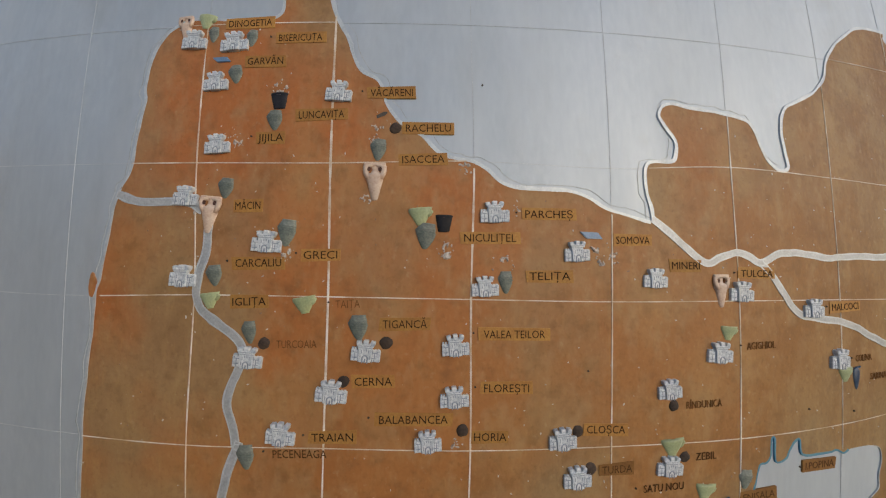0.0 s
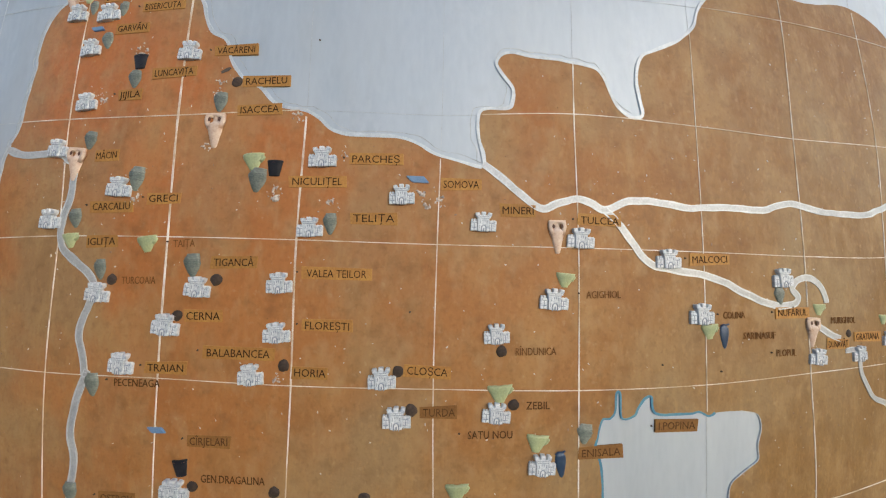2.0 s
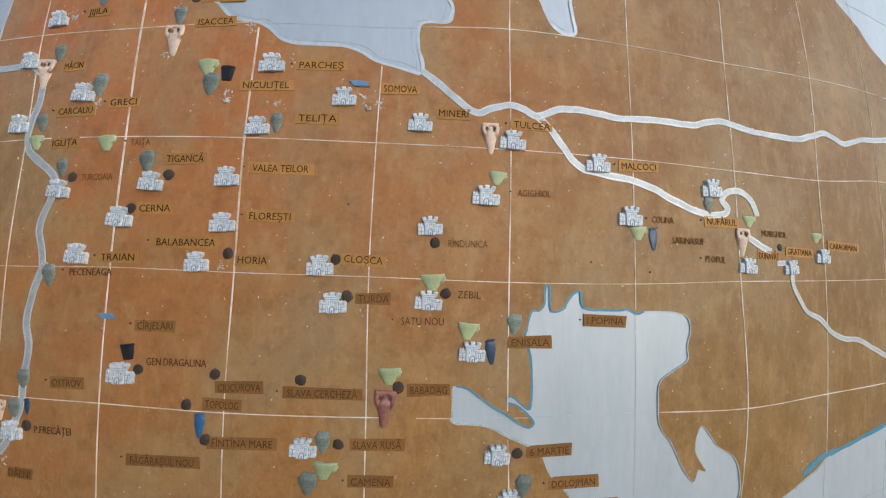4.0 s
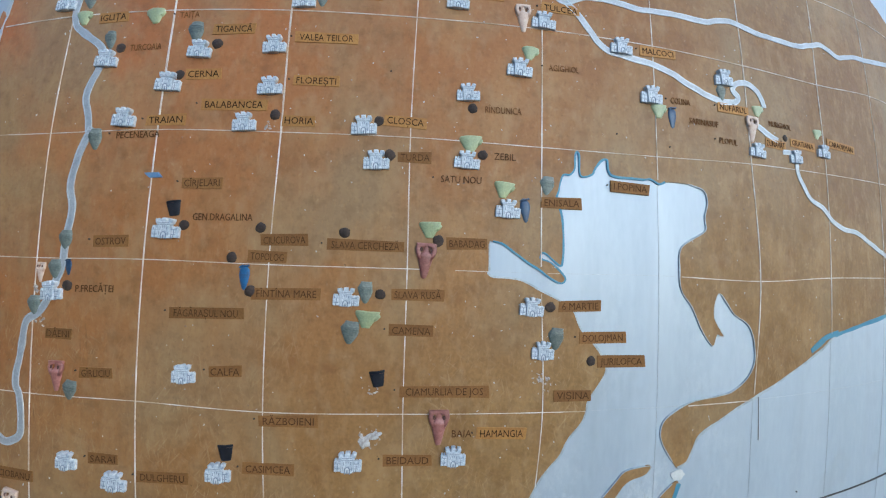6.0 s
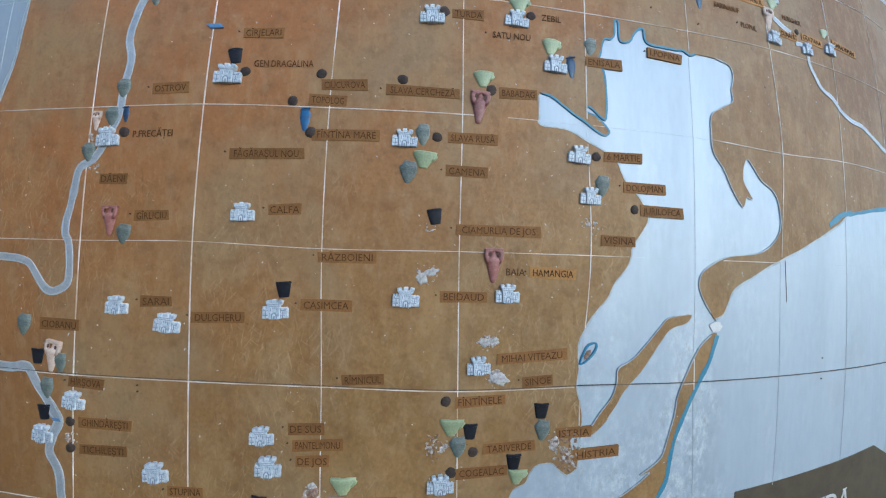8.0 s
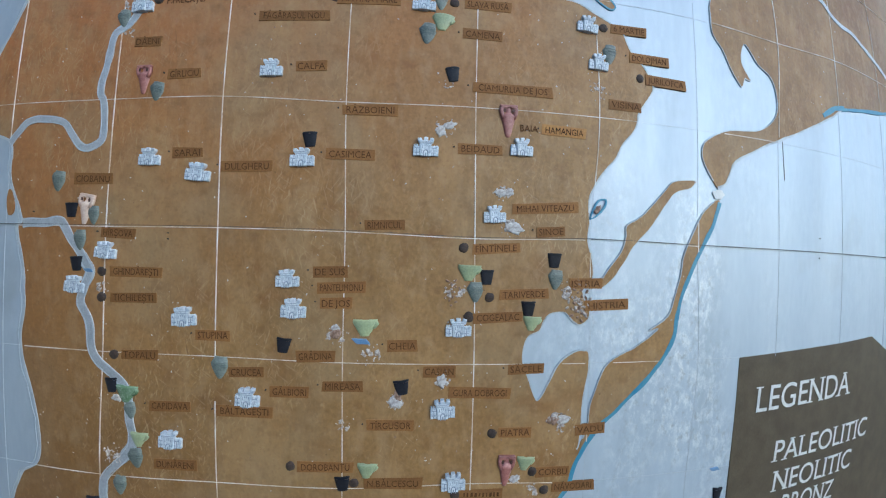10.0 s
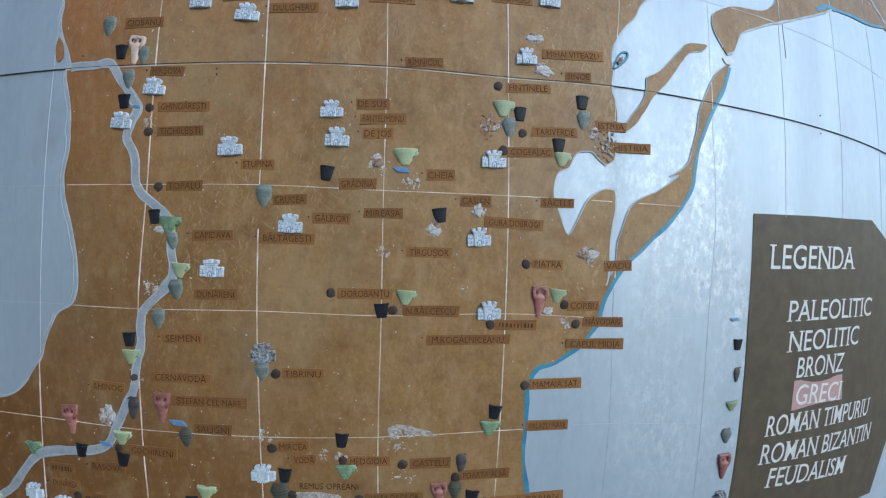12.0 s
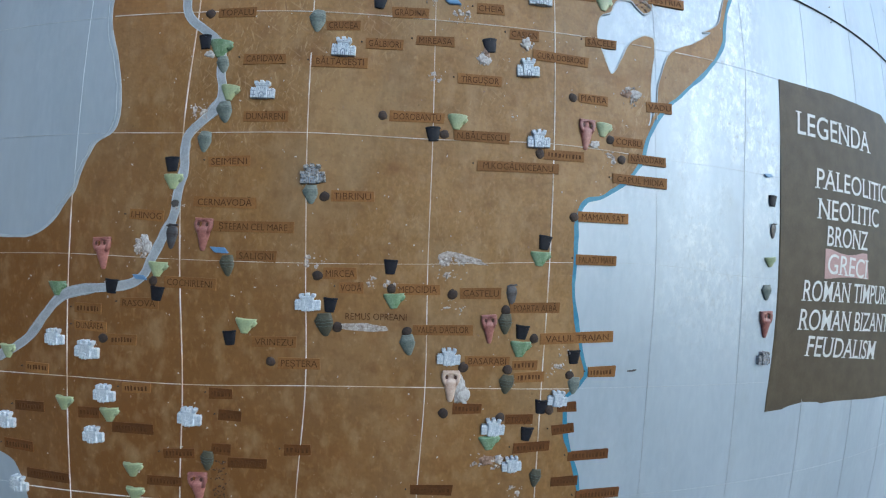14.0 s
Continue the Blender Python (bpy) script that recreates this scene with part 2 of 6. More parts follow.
DIM = mat("worn_lettering", (0.13, 0.060, 0.022), (0.22, 0.105, 0.036), 0.8, 0, 14, shine=0.1)
WHITE = mat("white_ceramic", (0.66, 0.70, 0.74), (0.31, 0.38, 0.46), 0.45, 0, 42, 0.5, random=0.06, spread=(0.30, 0.56))
WORN = mat("worn_ceramic", (0.46, 0.45, 0.44), (0.075, 0.07, 0.065), 0.6, 0, 48, 0.6, spread=(0.40, 0.60))
PALE_GROOVE = mat("pale_grey_groove", (0.40, 0.45, 0.52), (0.55, 0.60, 0.65), 0.6, 0, 30)
GROOVE = mat("blue_grey_groove", (0.15, 0.19, 0.26), (0.30, 0.35, 0.42), 0.6, 0, 30)
CREAM = mat("cream_ceramic", (0.72, 0.60, 0.50), (0.55, 0.38, 0.28), 0.45, 0, 18, 0.3, random=0.08)
PINK = mat("pink_ceramic", (0.40, 0.19, 0.16), (0.23, 0.085, 0.07), 0.4, 0, 20, 0.35, random=0.15)
HOLLOW_SHADE = mat("painted_hollow_shade", (0.09, 0.04, 0.03), (0.14, 0.07, 0.05), 0.7, 0, 20)
GREY = mat("grey_green_clay", (0.23, 0.255, 0.225), (0.12, 0.15, 0.135), 0.5, 0, 22, 0.5, random=0.16)
OLIVE = mat("dark_olive_clay", (0.105, 0.10, 0.065), (0.055, 0.055, 0.04), 0.5, 0, 22, 0.5, random=0.16)
BAND = mat("dark_band", (0.09, 0.11, 0.10), (0.15, 0.175, 0.16), 0.6, 0, 20)
LIME = mat("yellow_green_glaze", (0.41, 0.45, 0.24), (0.32, 0.39, 0.235), 0.35, 0, 14, 0.25, random=0.14)
GLAZE = mat("green_glaze", (0.13, 0.22, 0.10), (0.27, 0.36, 0.24), 0.25, 0, 24, 0.4, random=0.2)
BLACK = mat("black_burnished_clay", (0.011, 0.012, 0.016), (0.024, 0.024, 0.030), 0.55, 0, 20, 0.4, random=0.2, shine=0.22)
STONE = mat("dark_brown_stone", (0.062, 0.04, 0.028), (0.035, 0.024, 0.018), 0.75, 0, 40, 0.8, random=0.25)
FLINT = mat("blue_glazed_flint", (0.12, 0.23, 0.42), (0.17, 0.29, 0.47), 0.35, 0, 14, 0.25, random=0.1)
BRONZE = mat("blue_black_bronze", (0.025, 0.05, 0.11), (0.05, 0.09, 0.15), 0.35, 0.2, 22, 0.4)
COBALT = mat("cobalt_glaze", (0.03, 0.13, 0.30), (0.05, 0.10, 0.20), 0.35, 0, 22, 0.4)
PEWTER = mat("grey_brown_metal", (0.13, 0.13, 0.14), (0.07, 0.06, 0.055), 0.45, 0.4, 22, 0.4)
BARE = mat("bare_white_plaster", (0.56, 0.54, 0.52), (0.28, 0.24, 0.21), 0.8, 0, 26, 0.5, spread=(0.30, 0.55))
REDDISH = mat("reddish_mortar", (0.40, 0.28, 0.21), (0.17, 0.10, 0.062), 0.85, 0, 40, 0.6)
CHIP = mat("plaster_chips", (0.62, 0.58, 0.54), (0.25, 0.20, 0.165), 0.8, 0, 45, 0.5)
PANEL = mat("olive_brown_panel", (0.112, 0.089, 0.054), (0.078, 0.061, 0.038), 0.65, 0, 7, 0.3, shine=0.3)
LETTER = mat("white_lettering", (0.78, 0.78, 0.75), (0.6, 0.6, 0.57), 0.6, 0, 12)
ROSE = mat("pale_rose_patch", (0.50, 0.33, 0.30), (0.42, 0.26, 0.24), 0.6, 0, 6)
PAVING = mat("grey_paving", (0.085, 0.082, 0.076), (0.06, 0.058, 0.054), 0.85, 0, 2, 0.4)
RUST = mat("dried_growth", (0.05, 0.028, 0.015), (0.10, 0.05, 0.022), 0.9, 0, 30, 0.6)
# dark grey of the unseen wall that shades the left
SHADE_WALL = mat("shade_wall_grey", (0.07, 0.065, 0.06), (0.045, 0.043, 0.04), 0.9, 0, 2, 0.4)


# ---- mesh helpers ----
def mesh_of(name, bm, material, smooth=False):
    bmesh.ops.recalc_face_normals(bm, faces=bm.faces)
    me = bpy.data.meshes.new(name)
    bm.to_mesh(me)
    bm.free()
    me.materials.append(material)
    if smooth:
        for f in me.polygons:
            f.use_smooth = True
    return me


def part(name, bm, material, parent, label="", smooth=False):
    ob = new(name, mesh_of(name, bm, material, smooth))
    ob.parent = parent
    return tagged(ob, label)


def box(bm, x0, x1, y0, y1, z0, z1, bevel=0.0, jitter=0.0):
    vs = bmesh.ops.create_cube(bm, size=1)["verts"]
    off = {(a, b): (random.uniform(-jitter, jitter), random.uniform(-jitter, jitter)) for a in (False, True) for b in (False, True)}
    for v in vs:
        dx, dy = off[v.co.x < 0, v.co.y < 0]
        v.co = Vector(((x0 if v.co.x < 0 else x1) + dx, (y0 if v.co.y < 0 else y1) + dy, z0 if v.co.z < 0 else z1))
    if bevel:
        es = list({e for v in vs for e in v.link_edges})
        bmesh.ops.bevel(bm, geom=es, offset=bevel, segments=2, affect="EDGES", profile=0.6)
    return bm


def lathe(profile, flat=0.6, seg=16, wobble=0.0, lean=0.0):
    """Half-round relief turned about y, its back in the wall."""
    bm = bmesh.new()
    rings = []
    for i, (r, y) in enumerate(profile):
        ring = []
        for k in range(seg + 1):
            a = -0.2 + (math.pi + 0.4) * k / seg
            w = 1 + wobble * noise.noise((math.cos(a) * 2, y * 40, i * 0.3))
            ring.append(bm.verts.new((r * w * math.cos(a) + lean * y, y, r * w * math.sin(a) * flat)))
        rings.append(ring)
    for a, b in zip(rings, rings[1:]):
        for k in range(seg):
            bm.faces.new((a[k], a[k + 1], b[k + 1], b[k]))
    return bm


def tube(points, radius, sides=8):
    bm = bmesh.new()
    pts = [Vector(p) for p in points]
    rings = []
    for i, p in enumerate(pts):
        d = (pts[min(i + 1, len(pts) - 1)] - pts[max(i - 1, 0)]).normalized()
        s = d.cross(Vector((0, 0, 1))).normalized()
        t = s.cross(d)
        rings.append([bm.verts.new(p + (s * math.cos(2 * math.pi * k / sides) + t * math.sin(2 * math.pi * k / sides)) * radius) for k in range(sides)])
    for a, b in zip(rings, rings[1:]):
        for k in range(sides):
            bm.faces.new((a[k], a[(k + 1) % sides], b[(k + 1) % sides], b[k]))
    for r in (rings[0], rings[-1]):
        bm.faces.new(r)
    return bm


def smooth_line(points, closed=False, steps=4, rough=0.0):
    """A drawn line through control points, a little unsteady."""
    n, out = len(points), []
    last = n if closed else n - 1
    for i in range(last):
        q = [Vector(points[(i + k) % n] if closed else points[min(max(i + k, 0), n - 1)]) for k in (-1, 0, 1, 2)]
        for s in range(steps):
            t = s / steps
            c = 0.5 * (2 * q[1] + (q[2] - q[0]) * t + (2 * q[0] - 5 * q[1] + 4 * q[2] - q[3]) * t * t + (3 * q[1] - q[0] - 3 * q[2] + q[3]) * t ** 3)
            w = noise.noise_vector((c.x * 9, c.y * 9, 0.5))
            out.append(Vector((c.x + w.x * rough, c.y + w.y * rough)))
    if not closed:
        out.append(Vector(points[-1]))
    return out


def sheet(outline, h, step=0.3):
    """A painted coat inside an outline of map squares, h metres thick, following the wall."""
    from mathutils.geometry import delaunay_2d_cdt
    pts = [Vector(p) for p in outline]
    n = len(pts)
    us, vs = [p.x for p in pts], [p.y for p in pts]
    poly = np.array([(p.x, p.y) for p in pts])

    def inside(x, y):
        a, b = poly, np.roll(poly, -1, 0)
        cross = ((a[:, 1] > y) != (b[:, 1] > y)) & (x < (b[:, 0] - a[:, 0]) * (y - a[:, 1]) / (b[:, 1] - a[:, 1] + 1e-12) + a[:, 0])
        return cross.sum() % 2 == 1
    grid = [Vector((x, y)) for x in np.arange(min(us) + step / 2, max(us), step) for y in np.arange(min(vs) + step / 2, max(vs), step) if inside(x, y)]
    verts, _, faces, *_ = delaunay_2d_cdt(pts + grid, [(i, (i + 1) % n) for i in range(n)], [], 1, 1e-5)
    bm = bmesh.new()
    top = [bm.verts.new(skin(p.x, p.y, h)[0]) for p in verts]
    for f in faces:
        bm.faces.new([top[i] for i in f])
    rim = [e for e in bm.edges if e.is_boundary]
    made = bmesh.ops.extrude_edge_only(bm, edges=rim)["geom"]
    for g in made:
        if isinstance(g, bmesh.types.BMVert):
            g.co += Vector((0, 1, 0)) * (h + 0.002)
    return bm


def ribbon(line, width, h, uneven=0.25, low=0.0):
    """A brushed stripe along a line of map squares; width in squares."""
    bm = bmesh.new()
    rows = []
    n = len(line)
    for i, p in enumerate(line):
        d = (line[min(i + 1, n - 1)] - line[max(i - 1, 0)])
        if d.length < 1e-6:
            d = Vector((1, 0))
        s = Vector((-d.y, d.x)).normalized()
        wide = width(p) if callable(width) else width
        w = wide / 2 * (1 + uneven * noise.noise((p.x * 7, p.y * 7, wide * 50)))
        a, b = p + s * w, p - s * w
        rows.append([bm.verts.new(skin(q.x, q.y, hh)[0]) for q, hh in ((a, low), (a, h), (b, h), (b, low))])
    for a, b in zip(rows, rows[1:]):
        for k in range(3):
            bm.faces.new((a[k], a[k + 1], b[k + 1], b[k]))
    for r in (rows[0], rows[-1]):
        bm.faces.new(r)
    return bm


# ---- the ground and the wall ----
bm = bmesh.new()
bmesh.ops.create_grid(bm, x_segments=8, y_segments=8, size=400)
tagged(new("ground", mesh_of("ground", bm, PAVING)), "grey stone paving before the map wall", "ground", kind="structure")

bm = bmesh.new()
U0, U1, V0, V1, NU, NV = -4.5, 10.2, -14.0, 2.4, 60, 66
front, back = [], []
for j in range(NV + 1):
    front.append([bm.verts.new(skin(U0 + (U1 - U0) * i / NU, V0 + (V1 - V0) * j / NV)[0]) for i in range(NU + 1)])
    back.append([bm.verts.new(skin(U0 + (U1 - U0) * i / NU, V0 + (V1 - V0) * j / NV, -0.35)[0]) for i in range(NU + 1)])
for rows, flip in ((front, False), (back, True)):
    for j in range(NV):
        for i in range(NU):
            q = (rows[j][i], rows[j][i + 1], rows[j + 1][i + 1], rows[j + 1][i])
            bm.faces.new(q[::-1] if flip else q)
ring = [(0, i) for i in range(NU)] + [(j, NU) for j in range(NV)] + [(NV, i) for i in range(NU, 0, -1)] + [(j, 0) for j in range(NV, 0, -1)]
for (j, i), (l, k) in zip(ring, ring[1:] + ring[:1]):
    bm.faces.new((front[j][i], back[j][i], back[l][k], front[l][k]))
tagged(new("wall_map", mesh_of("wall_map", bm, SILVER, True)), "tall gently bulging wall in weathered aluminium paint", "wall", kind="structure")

# unseen plain wall, added only to shade the map's left side
bm = box(bmesh.new(), -8.2, -7.2, -22.0, 2.0, 0.0, 11.5, 0.05)
tagged(new("wall_shade", mesh_of("wall_shade", bm, SHADE_WALL)), "plain dark grey unseen wall added to shade the map's left side", "wall", kind="structure")

# ---- coasts, in map squares ----
west_bank = [
    (0.56, 0.40), (0.60, 0.16), (0.56, 0.06), (0.45, 0.03), (0.14, 0.04), (-0.11, 0.05), (-0.23, -0.00), (-0.33, -0.09),
    (-0.41, -0.25), (-0.44, -0.46), (-0.43, -0.59), (-0.46, -0.77), (-0.48, -0.94), (-0.50, -1.11), (-0.56, -1.24), (-0.59, -1.30),
    (-0.62, -1.41), (-0.64, -1.58), (-0.67, -1.74), (-0.69, -1.91), (-0.72, -1.99), (-0.73, -2.11), (-0.74, -2.27), (-0.77, -2.56),
    (-0.79, -2.76), (-0.80, -3.00), (-0.81, -3.25),
]
west_bank_south = [
    (-0.86, -3.70), (-1.08, -4.30), (-1.29, -4.72), (-1.28, -4.99), (-1.32, -5.21), (-1.22, -5.35), (-1.01, -5.44), (-0.97, -5.55),
    (-0.98, -5.65), (-0.95, -5.81), (-0.85, -6.01), (-0.81, -6.12), (-0.86, -6.18), (-0.79, -6.45), (-0.76, -6.65), (-0.76, -6.89),
    (-0.79, -7.08), (-0.77, -7.27), (-0.69, -7.51), (-0.63, -7.75), (-0.61, -8.03), (-0.66, -8.18), (-0.81, -8.27), (-0.91, -8.45),
    (-0.98, -8.66), (-1.03, -8.72), (-1.16, -8.89), (-1.39, -9.04), (-1.76, -9.04),
]
west_bank += west_bank_south
north_shore = [
    (0.93, 0.39), (0.97, 0.13), (1.03, -0.01), (1.10, -0.15), (1.13, -0.26), (1.19, -0.37), (1.31, -0.45), (1.36, -0.55),
    (1.38, -0.63), (1.47, -0.76), (1.63, -0.86), (1.75, -0.98), (1.85, -1.02), (1.98, -1.04), (2.09, -1.10), (2.21, -1.20),
    (2.41, -1.23), (2.66, -1.24), (2.82, -1.29), (2.99, -1.38), (3.29, -1.46),
]
north_bays = [
    (3.31, -1.44), (3.30, -1.36), (3.27, -1.24), (3.26, -1.13), (3.27, -1.05), (3.32, -1.01), (3.48, -1.00), (3.52, -0.95),
    (3.52, -0.84), (3.44, -0.73), (3.40, -0.65), (3.43, -0.58), (3.51, -0.55), (3.66, -0.57), (3.85, -0.59), (4.08, -0.62),
    (4.21, -0.67), (4.28, -0.82), (4.35, -0.96), (4.45, -1.03), (4.54, -1.01), (4.53, -0.88), (4.51, -0.69), (4.56, -0.52),
    (4.68, -0.45), (4.92, -0.33), (5.06, -0.19), (5.13, -0.02), (5.26, 0.14), (5.49, 0.31), (5.68, 0.40), (6.04, 0.42),
]
delta_edge = [
    (6.04, 0.34), (6.20, 0.25), (6.52, 0.27), (6.93, 0.34), (7.34, 0.25), (7.58, 0.10), (7.82, -0.09), (8.09, -0.27),
    (8.34, -0.49), (9.20, -1.00), (9.60, -2.20), (9.70, -3.40), (9.30, -4.10),
]
sea_coast = [
    (8.72, -4.22), (8.16, -4.41), (7.56, -4.51), (7.08, -4.59), (6.82, -4.74), (6.24, -5.00), (5.88, -5.14), (5.63, -5.26),
    (5.43, -5.37), (5.37, -5.48), (5.32, -5.58), (5.23, -5.62),
]
lagoon_east = [
    (5.18, -5.56), (5.08, -5.41), (5.06, -5.31), (5.11, -5.20), (5.33, -5.09), (5.60, -5.05), (5.79, -5.01), (5.95, -4.89),
    (6.01, -4.75), (5.98, -4.55), (5.92, -4.45), (5.78, -4.37), (5.68, -4.25), (5.62, -4.19), (5.58, -4.23), (5.56, -4.38),
    (5.63, -4.50), (5.66, -4.55), (5.62, -4.55), (5.59, -4.54), (5.55, -4.63), (5.50, -4.59), (5.42, -4.47), (5.34, -4.31),
    (5.26, -4.21), (5.22, -4.12), (5.21, -3.98), (5.22, -3.83), (5.30, -3.76), (5.42, -3.70), (5.48, -3.65), (5.47, -3.55),
    (5.50, -3.42), (5.46, -3.31), (5.31, -3.27),
]
lagoon_north = [
    (5.08, -3.27), (5.02, -3.29), (4.94, -3.25), (4.86, -3.26), (4.62, -3.25), (4.56, -3.21), (4.55, -3.12), (4.50, -3.13),
    (4.45, -3.20), (4.42, -3.25), (4.32, -3.26), (4.31, -3.09), (4.28, -3.09), (4.27, -3.21), (4.23, -3.26), (4.17, -3.27),
    (4.14, -3.39), (4.12, -3.46), (4.16, -3.57), (4.18, -3.75), (4.18, -3.95), (4.15, -3.98), (4.05, -3.90), (4.01, -3.89),
    (4.00, -3.93), (4.08, -3.96), (4.17, -4.04), (4.20, -4.09), (4.16, -4.12), (4.06, -4.07), (3.98, -4.01), (3.87, -3.95),
    (3.80, -3.90), (3.71, -3.83), (3.62, -3.81),
]
lagoon_west = [
    (3.59, -3.83), (3.60, -4.02), (3.59, -4.05), (3.64, -4.08), (3.80, -4.09), (3.89, -4.12), (4.01, -4.18), (4.15, -4.25),
    (4.27, -4.33), (4.31, -4.42), (4.36, -4.50), (4.49, -4.64), (4.55, -4.75), (4.55, -4.82), (4.48, -4.93), (4.41, -5.04),
    (4.40, -5.11), (4.36, -5.20), (4.25, -5.33), (4.20, -5.44), (4.11, -5.54), (4.03, -5.65), (3.96, -5.78), (3.95, -5.92),
]
histria_shore = [
    (3.96, -6.02), (3.95, -6.17), (3.99, -6.31), (4.00, -6.46), (3.92, -6.54), (3.93, -6.64), (3.98, -6.71), (3.97, -6.80),
    (3.90, -6.85), (3.85, -6.83), (3.80, -6.79), (3.75, -6.75), (3.64, -6.76), (3.59, -6.82), (3.55, -6.90), (3.47, -6.94),
    (3.43, -7.01), (3.42, -7.11), (3.44, -7.20), (3.48, -7.30), (3.51, -7.39), (3.55, -7.47), (3.59, -7.44), (3.64, -7.34),
    (3.73, -7.17), (3.86, -7.07), (3.95, -7.06), (3.99, -7.09), (3.99, -7.24), (3.95, -7.48), (3.95, -7.63), (3.94, -7.83),
    (3.92, -7.90),
]
outer_spit = [
    (3.97, -7.81), (4.01, -7.70), (4.02, -7.53), (4.05, -7.43), (4.10, -7.29), (4.18, -7.16), (4.43, -7.03), (4.56, -6.94),
    (4.63, -6.88), (4.54, -6.90), (4.69, -6.80), (4.75, -6.72), (4.83, -6.46), (4.87, -6.24), (4.97, -6.03), (5.07, -5.85),
    (5.19, -5.75), (5.25, -5.75), (5.17, -5.98), (5.06, -6.17), (4.97, -6.34), (4.87, -6.56), (4.82, -6.76), (4.79, -6.95),
    (4.73, -7.07), (4.64, -7.20), (4.53, -7.33), (4.39, -7.46), (4.23, -7.61), (4.12, -7.70), (4.02, -7.83), (3.95, -7.95),
    (3.90, -8.07), (3.86, -8.22), (3.78, -8.34), (3.69, -8.44), (3.59, -8.51), (3.47, -8.58), (3.34, -8.62), (3.27, -8.72),
]
south_coast = [
    (3.25, -8.81), (3.25, -9.03), (3.24, -9.32), (3.27, -9.60), (3.32, -9.80), (3.35, -9.94), (3.39, -10.09), (3.36, -10.16),
    (3.29, -10.24), (3.22, -10.31), (3.22, -10.43), (3.24, -10.63), (3.29, -10.79), (3.36, -10.99), (3.41, -11.22),
]
south_edge = [(3.5, -12.0), (3.5, -13.2), (0.0, -13.2), (-1.2, -12.2), (-1.5, -11.2), (-1.75, -10.95), (-2.6, -10.8), (-3.0, -9.6), (-2.6, -8.95)]
middle_spit = [
    (4.98, -5.58), (4.88, -5.58), (4.74, -5.61), (4.66, -5.70), (4.54, -5.83), (4.42, -5.94), (4.30, -6.01), (4.29, -6.12),
    (4.25, -6.24), (4.14, -6.38), (4.06, -6.51), (4.08, -6.54), (4.17, -6.47), (4.25, -6.37), (4.36, -6.19), (4.48, -6.07),
    (4.59, -5.93), (4.69, -5.79), (4.78, -5.70), (4.94, -5.64),
]
river_island = [
    (-0.76, -1.87), (-0.78, -1.95), (-0.77, -2.03), (-0.74, -2.04), (-0.72, -1.95),
]
bend_island = [
    (-0.97, -5.85), (-0.99, -5.96), (-0.96, -6.07), (-0.91, -6.03), (-0.92, -5.93),
]
legend_edge = [
    (5.54, -7.16), (6.44, -7.11), (7.70, -7.04), (8.10, -7.22), (9.00, -8.00), (9.00, -9.60), (8.54, -10.61), (6.61, -10.50),
    (5.44, -10.53),
]
legend_patch = [
    (6.25, -8.84), (7.14, -8.83), (7.19, -9.12), (6.24, -9.16),
]

dobrogea = west_bank[::-1] + north_shore + north_bays + delta_edge + sea_coast + lagoon_east + lagoon_north + lagoon_west + histria_shore + outer_spit + south_coast + south_edge
LAND_H = 0.006
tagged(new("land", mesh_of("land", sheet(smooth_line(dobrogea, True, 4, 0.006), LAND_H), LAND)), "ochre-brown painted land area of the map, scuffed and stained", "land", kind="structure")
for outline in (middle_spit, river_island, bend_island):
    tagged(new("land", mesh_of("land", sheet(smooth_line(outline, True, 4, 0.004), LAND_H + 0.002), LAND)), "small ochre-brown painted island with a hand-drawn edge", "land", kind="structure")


def shore(points, width, h, material, label):
    line = smooth_line(points, False, 5, 0.006)
    tagged(new("coastline", mesh_of("coastline", ribbon(line, width, h, 0.5), material)), label, "painted line", kind="structure")


PALE = "pale hand-painted bank line along the shore"
shore(west_bank, 0.022, 0.0072, BANK, PALE)
shore(north_shore, 0.026, 0.0072, BANK, PALE)
shore(north_bays, 0.026, 0.0072, BANK, PALE)
shore(lagoon_east, 0.008, 0.0064, SLATE, "grey-blue painted line round the lagoon")
shore(lagoon_north, 0.017, 0.0068, BLUE, "blue painted line round the lagoon's north shore")
shore(lagoon_west, 0.014, 0.0072, SLATE, "grey-blue painted line along the lagoon's west shore")
shore(histria_shore, 0.011, 0.0066, SLATE, "grey-blue painted line round the small lake")
shore(outer_spit[:17], 0.009, 0.0066, SLATE, "grey-blue painted line along the sand spit")
shore(outer_spit[17:] + south_coast, 0.036, 0.0076, BLUE, "blue painted sea coast line")
shore(middle_spit + middle_spit[:1], 0.006, 0.0086, SLATE, "grey painted line round the narrow island")
shore(sea_coast[:4], 0.036, 0.0076, BLUE, "bright blue painted sea coast line")
shore(sea_coast[3:], 0.02, 0.0074, SLATE, "grey-blue painted sea coast line")
shore([(7.12, -4.57), (6.93, -4.61), (6.72, -4.72)], 0.05, 0.008, BLUE, "blue painted river mouth")


def sketch(points, du, dv):
    line = [p + Vector((du, dv)) for p in smooth_line(points, False, 5, 0.03)]
    tagged(new("sketch_line", mesh_of("sketch_line", ribbon(line, 0.0045, 0.0015, 0.9), SLATE)), "thin grey pencilled line beside the shore", "painted line", kind="structure")


sketch(north_shore[2:], 0.045, 0.03)
sketch(north_bays[:9], -0.05, 0.02)
sketch(north_bays[8:20], 0.0, 0.045)
sketch(west_bank[2:], -0.045, 0.0)


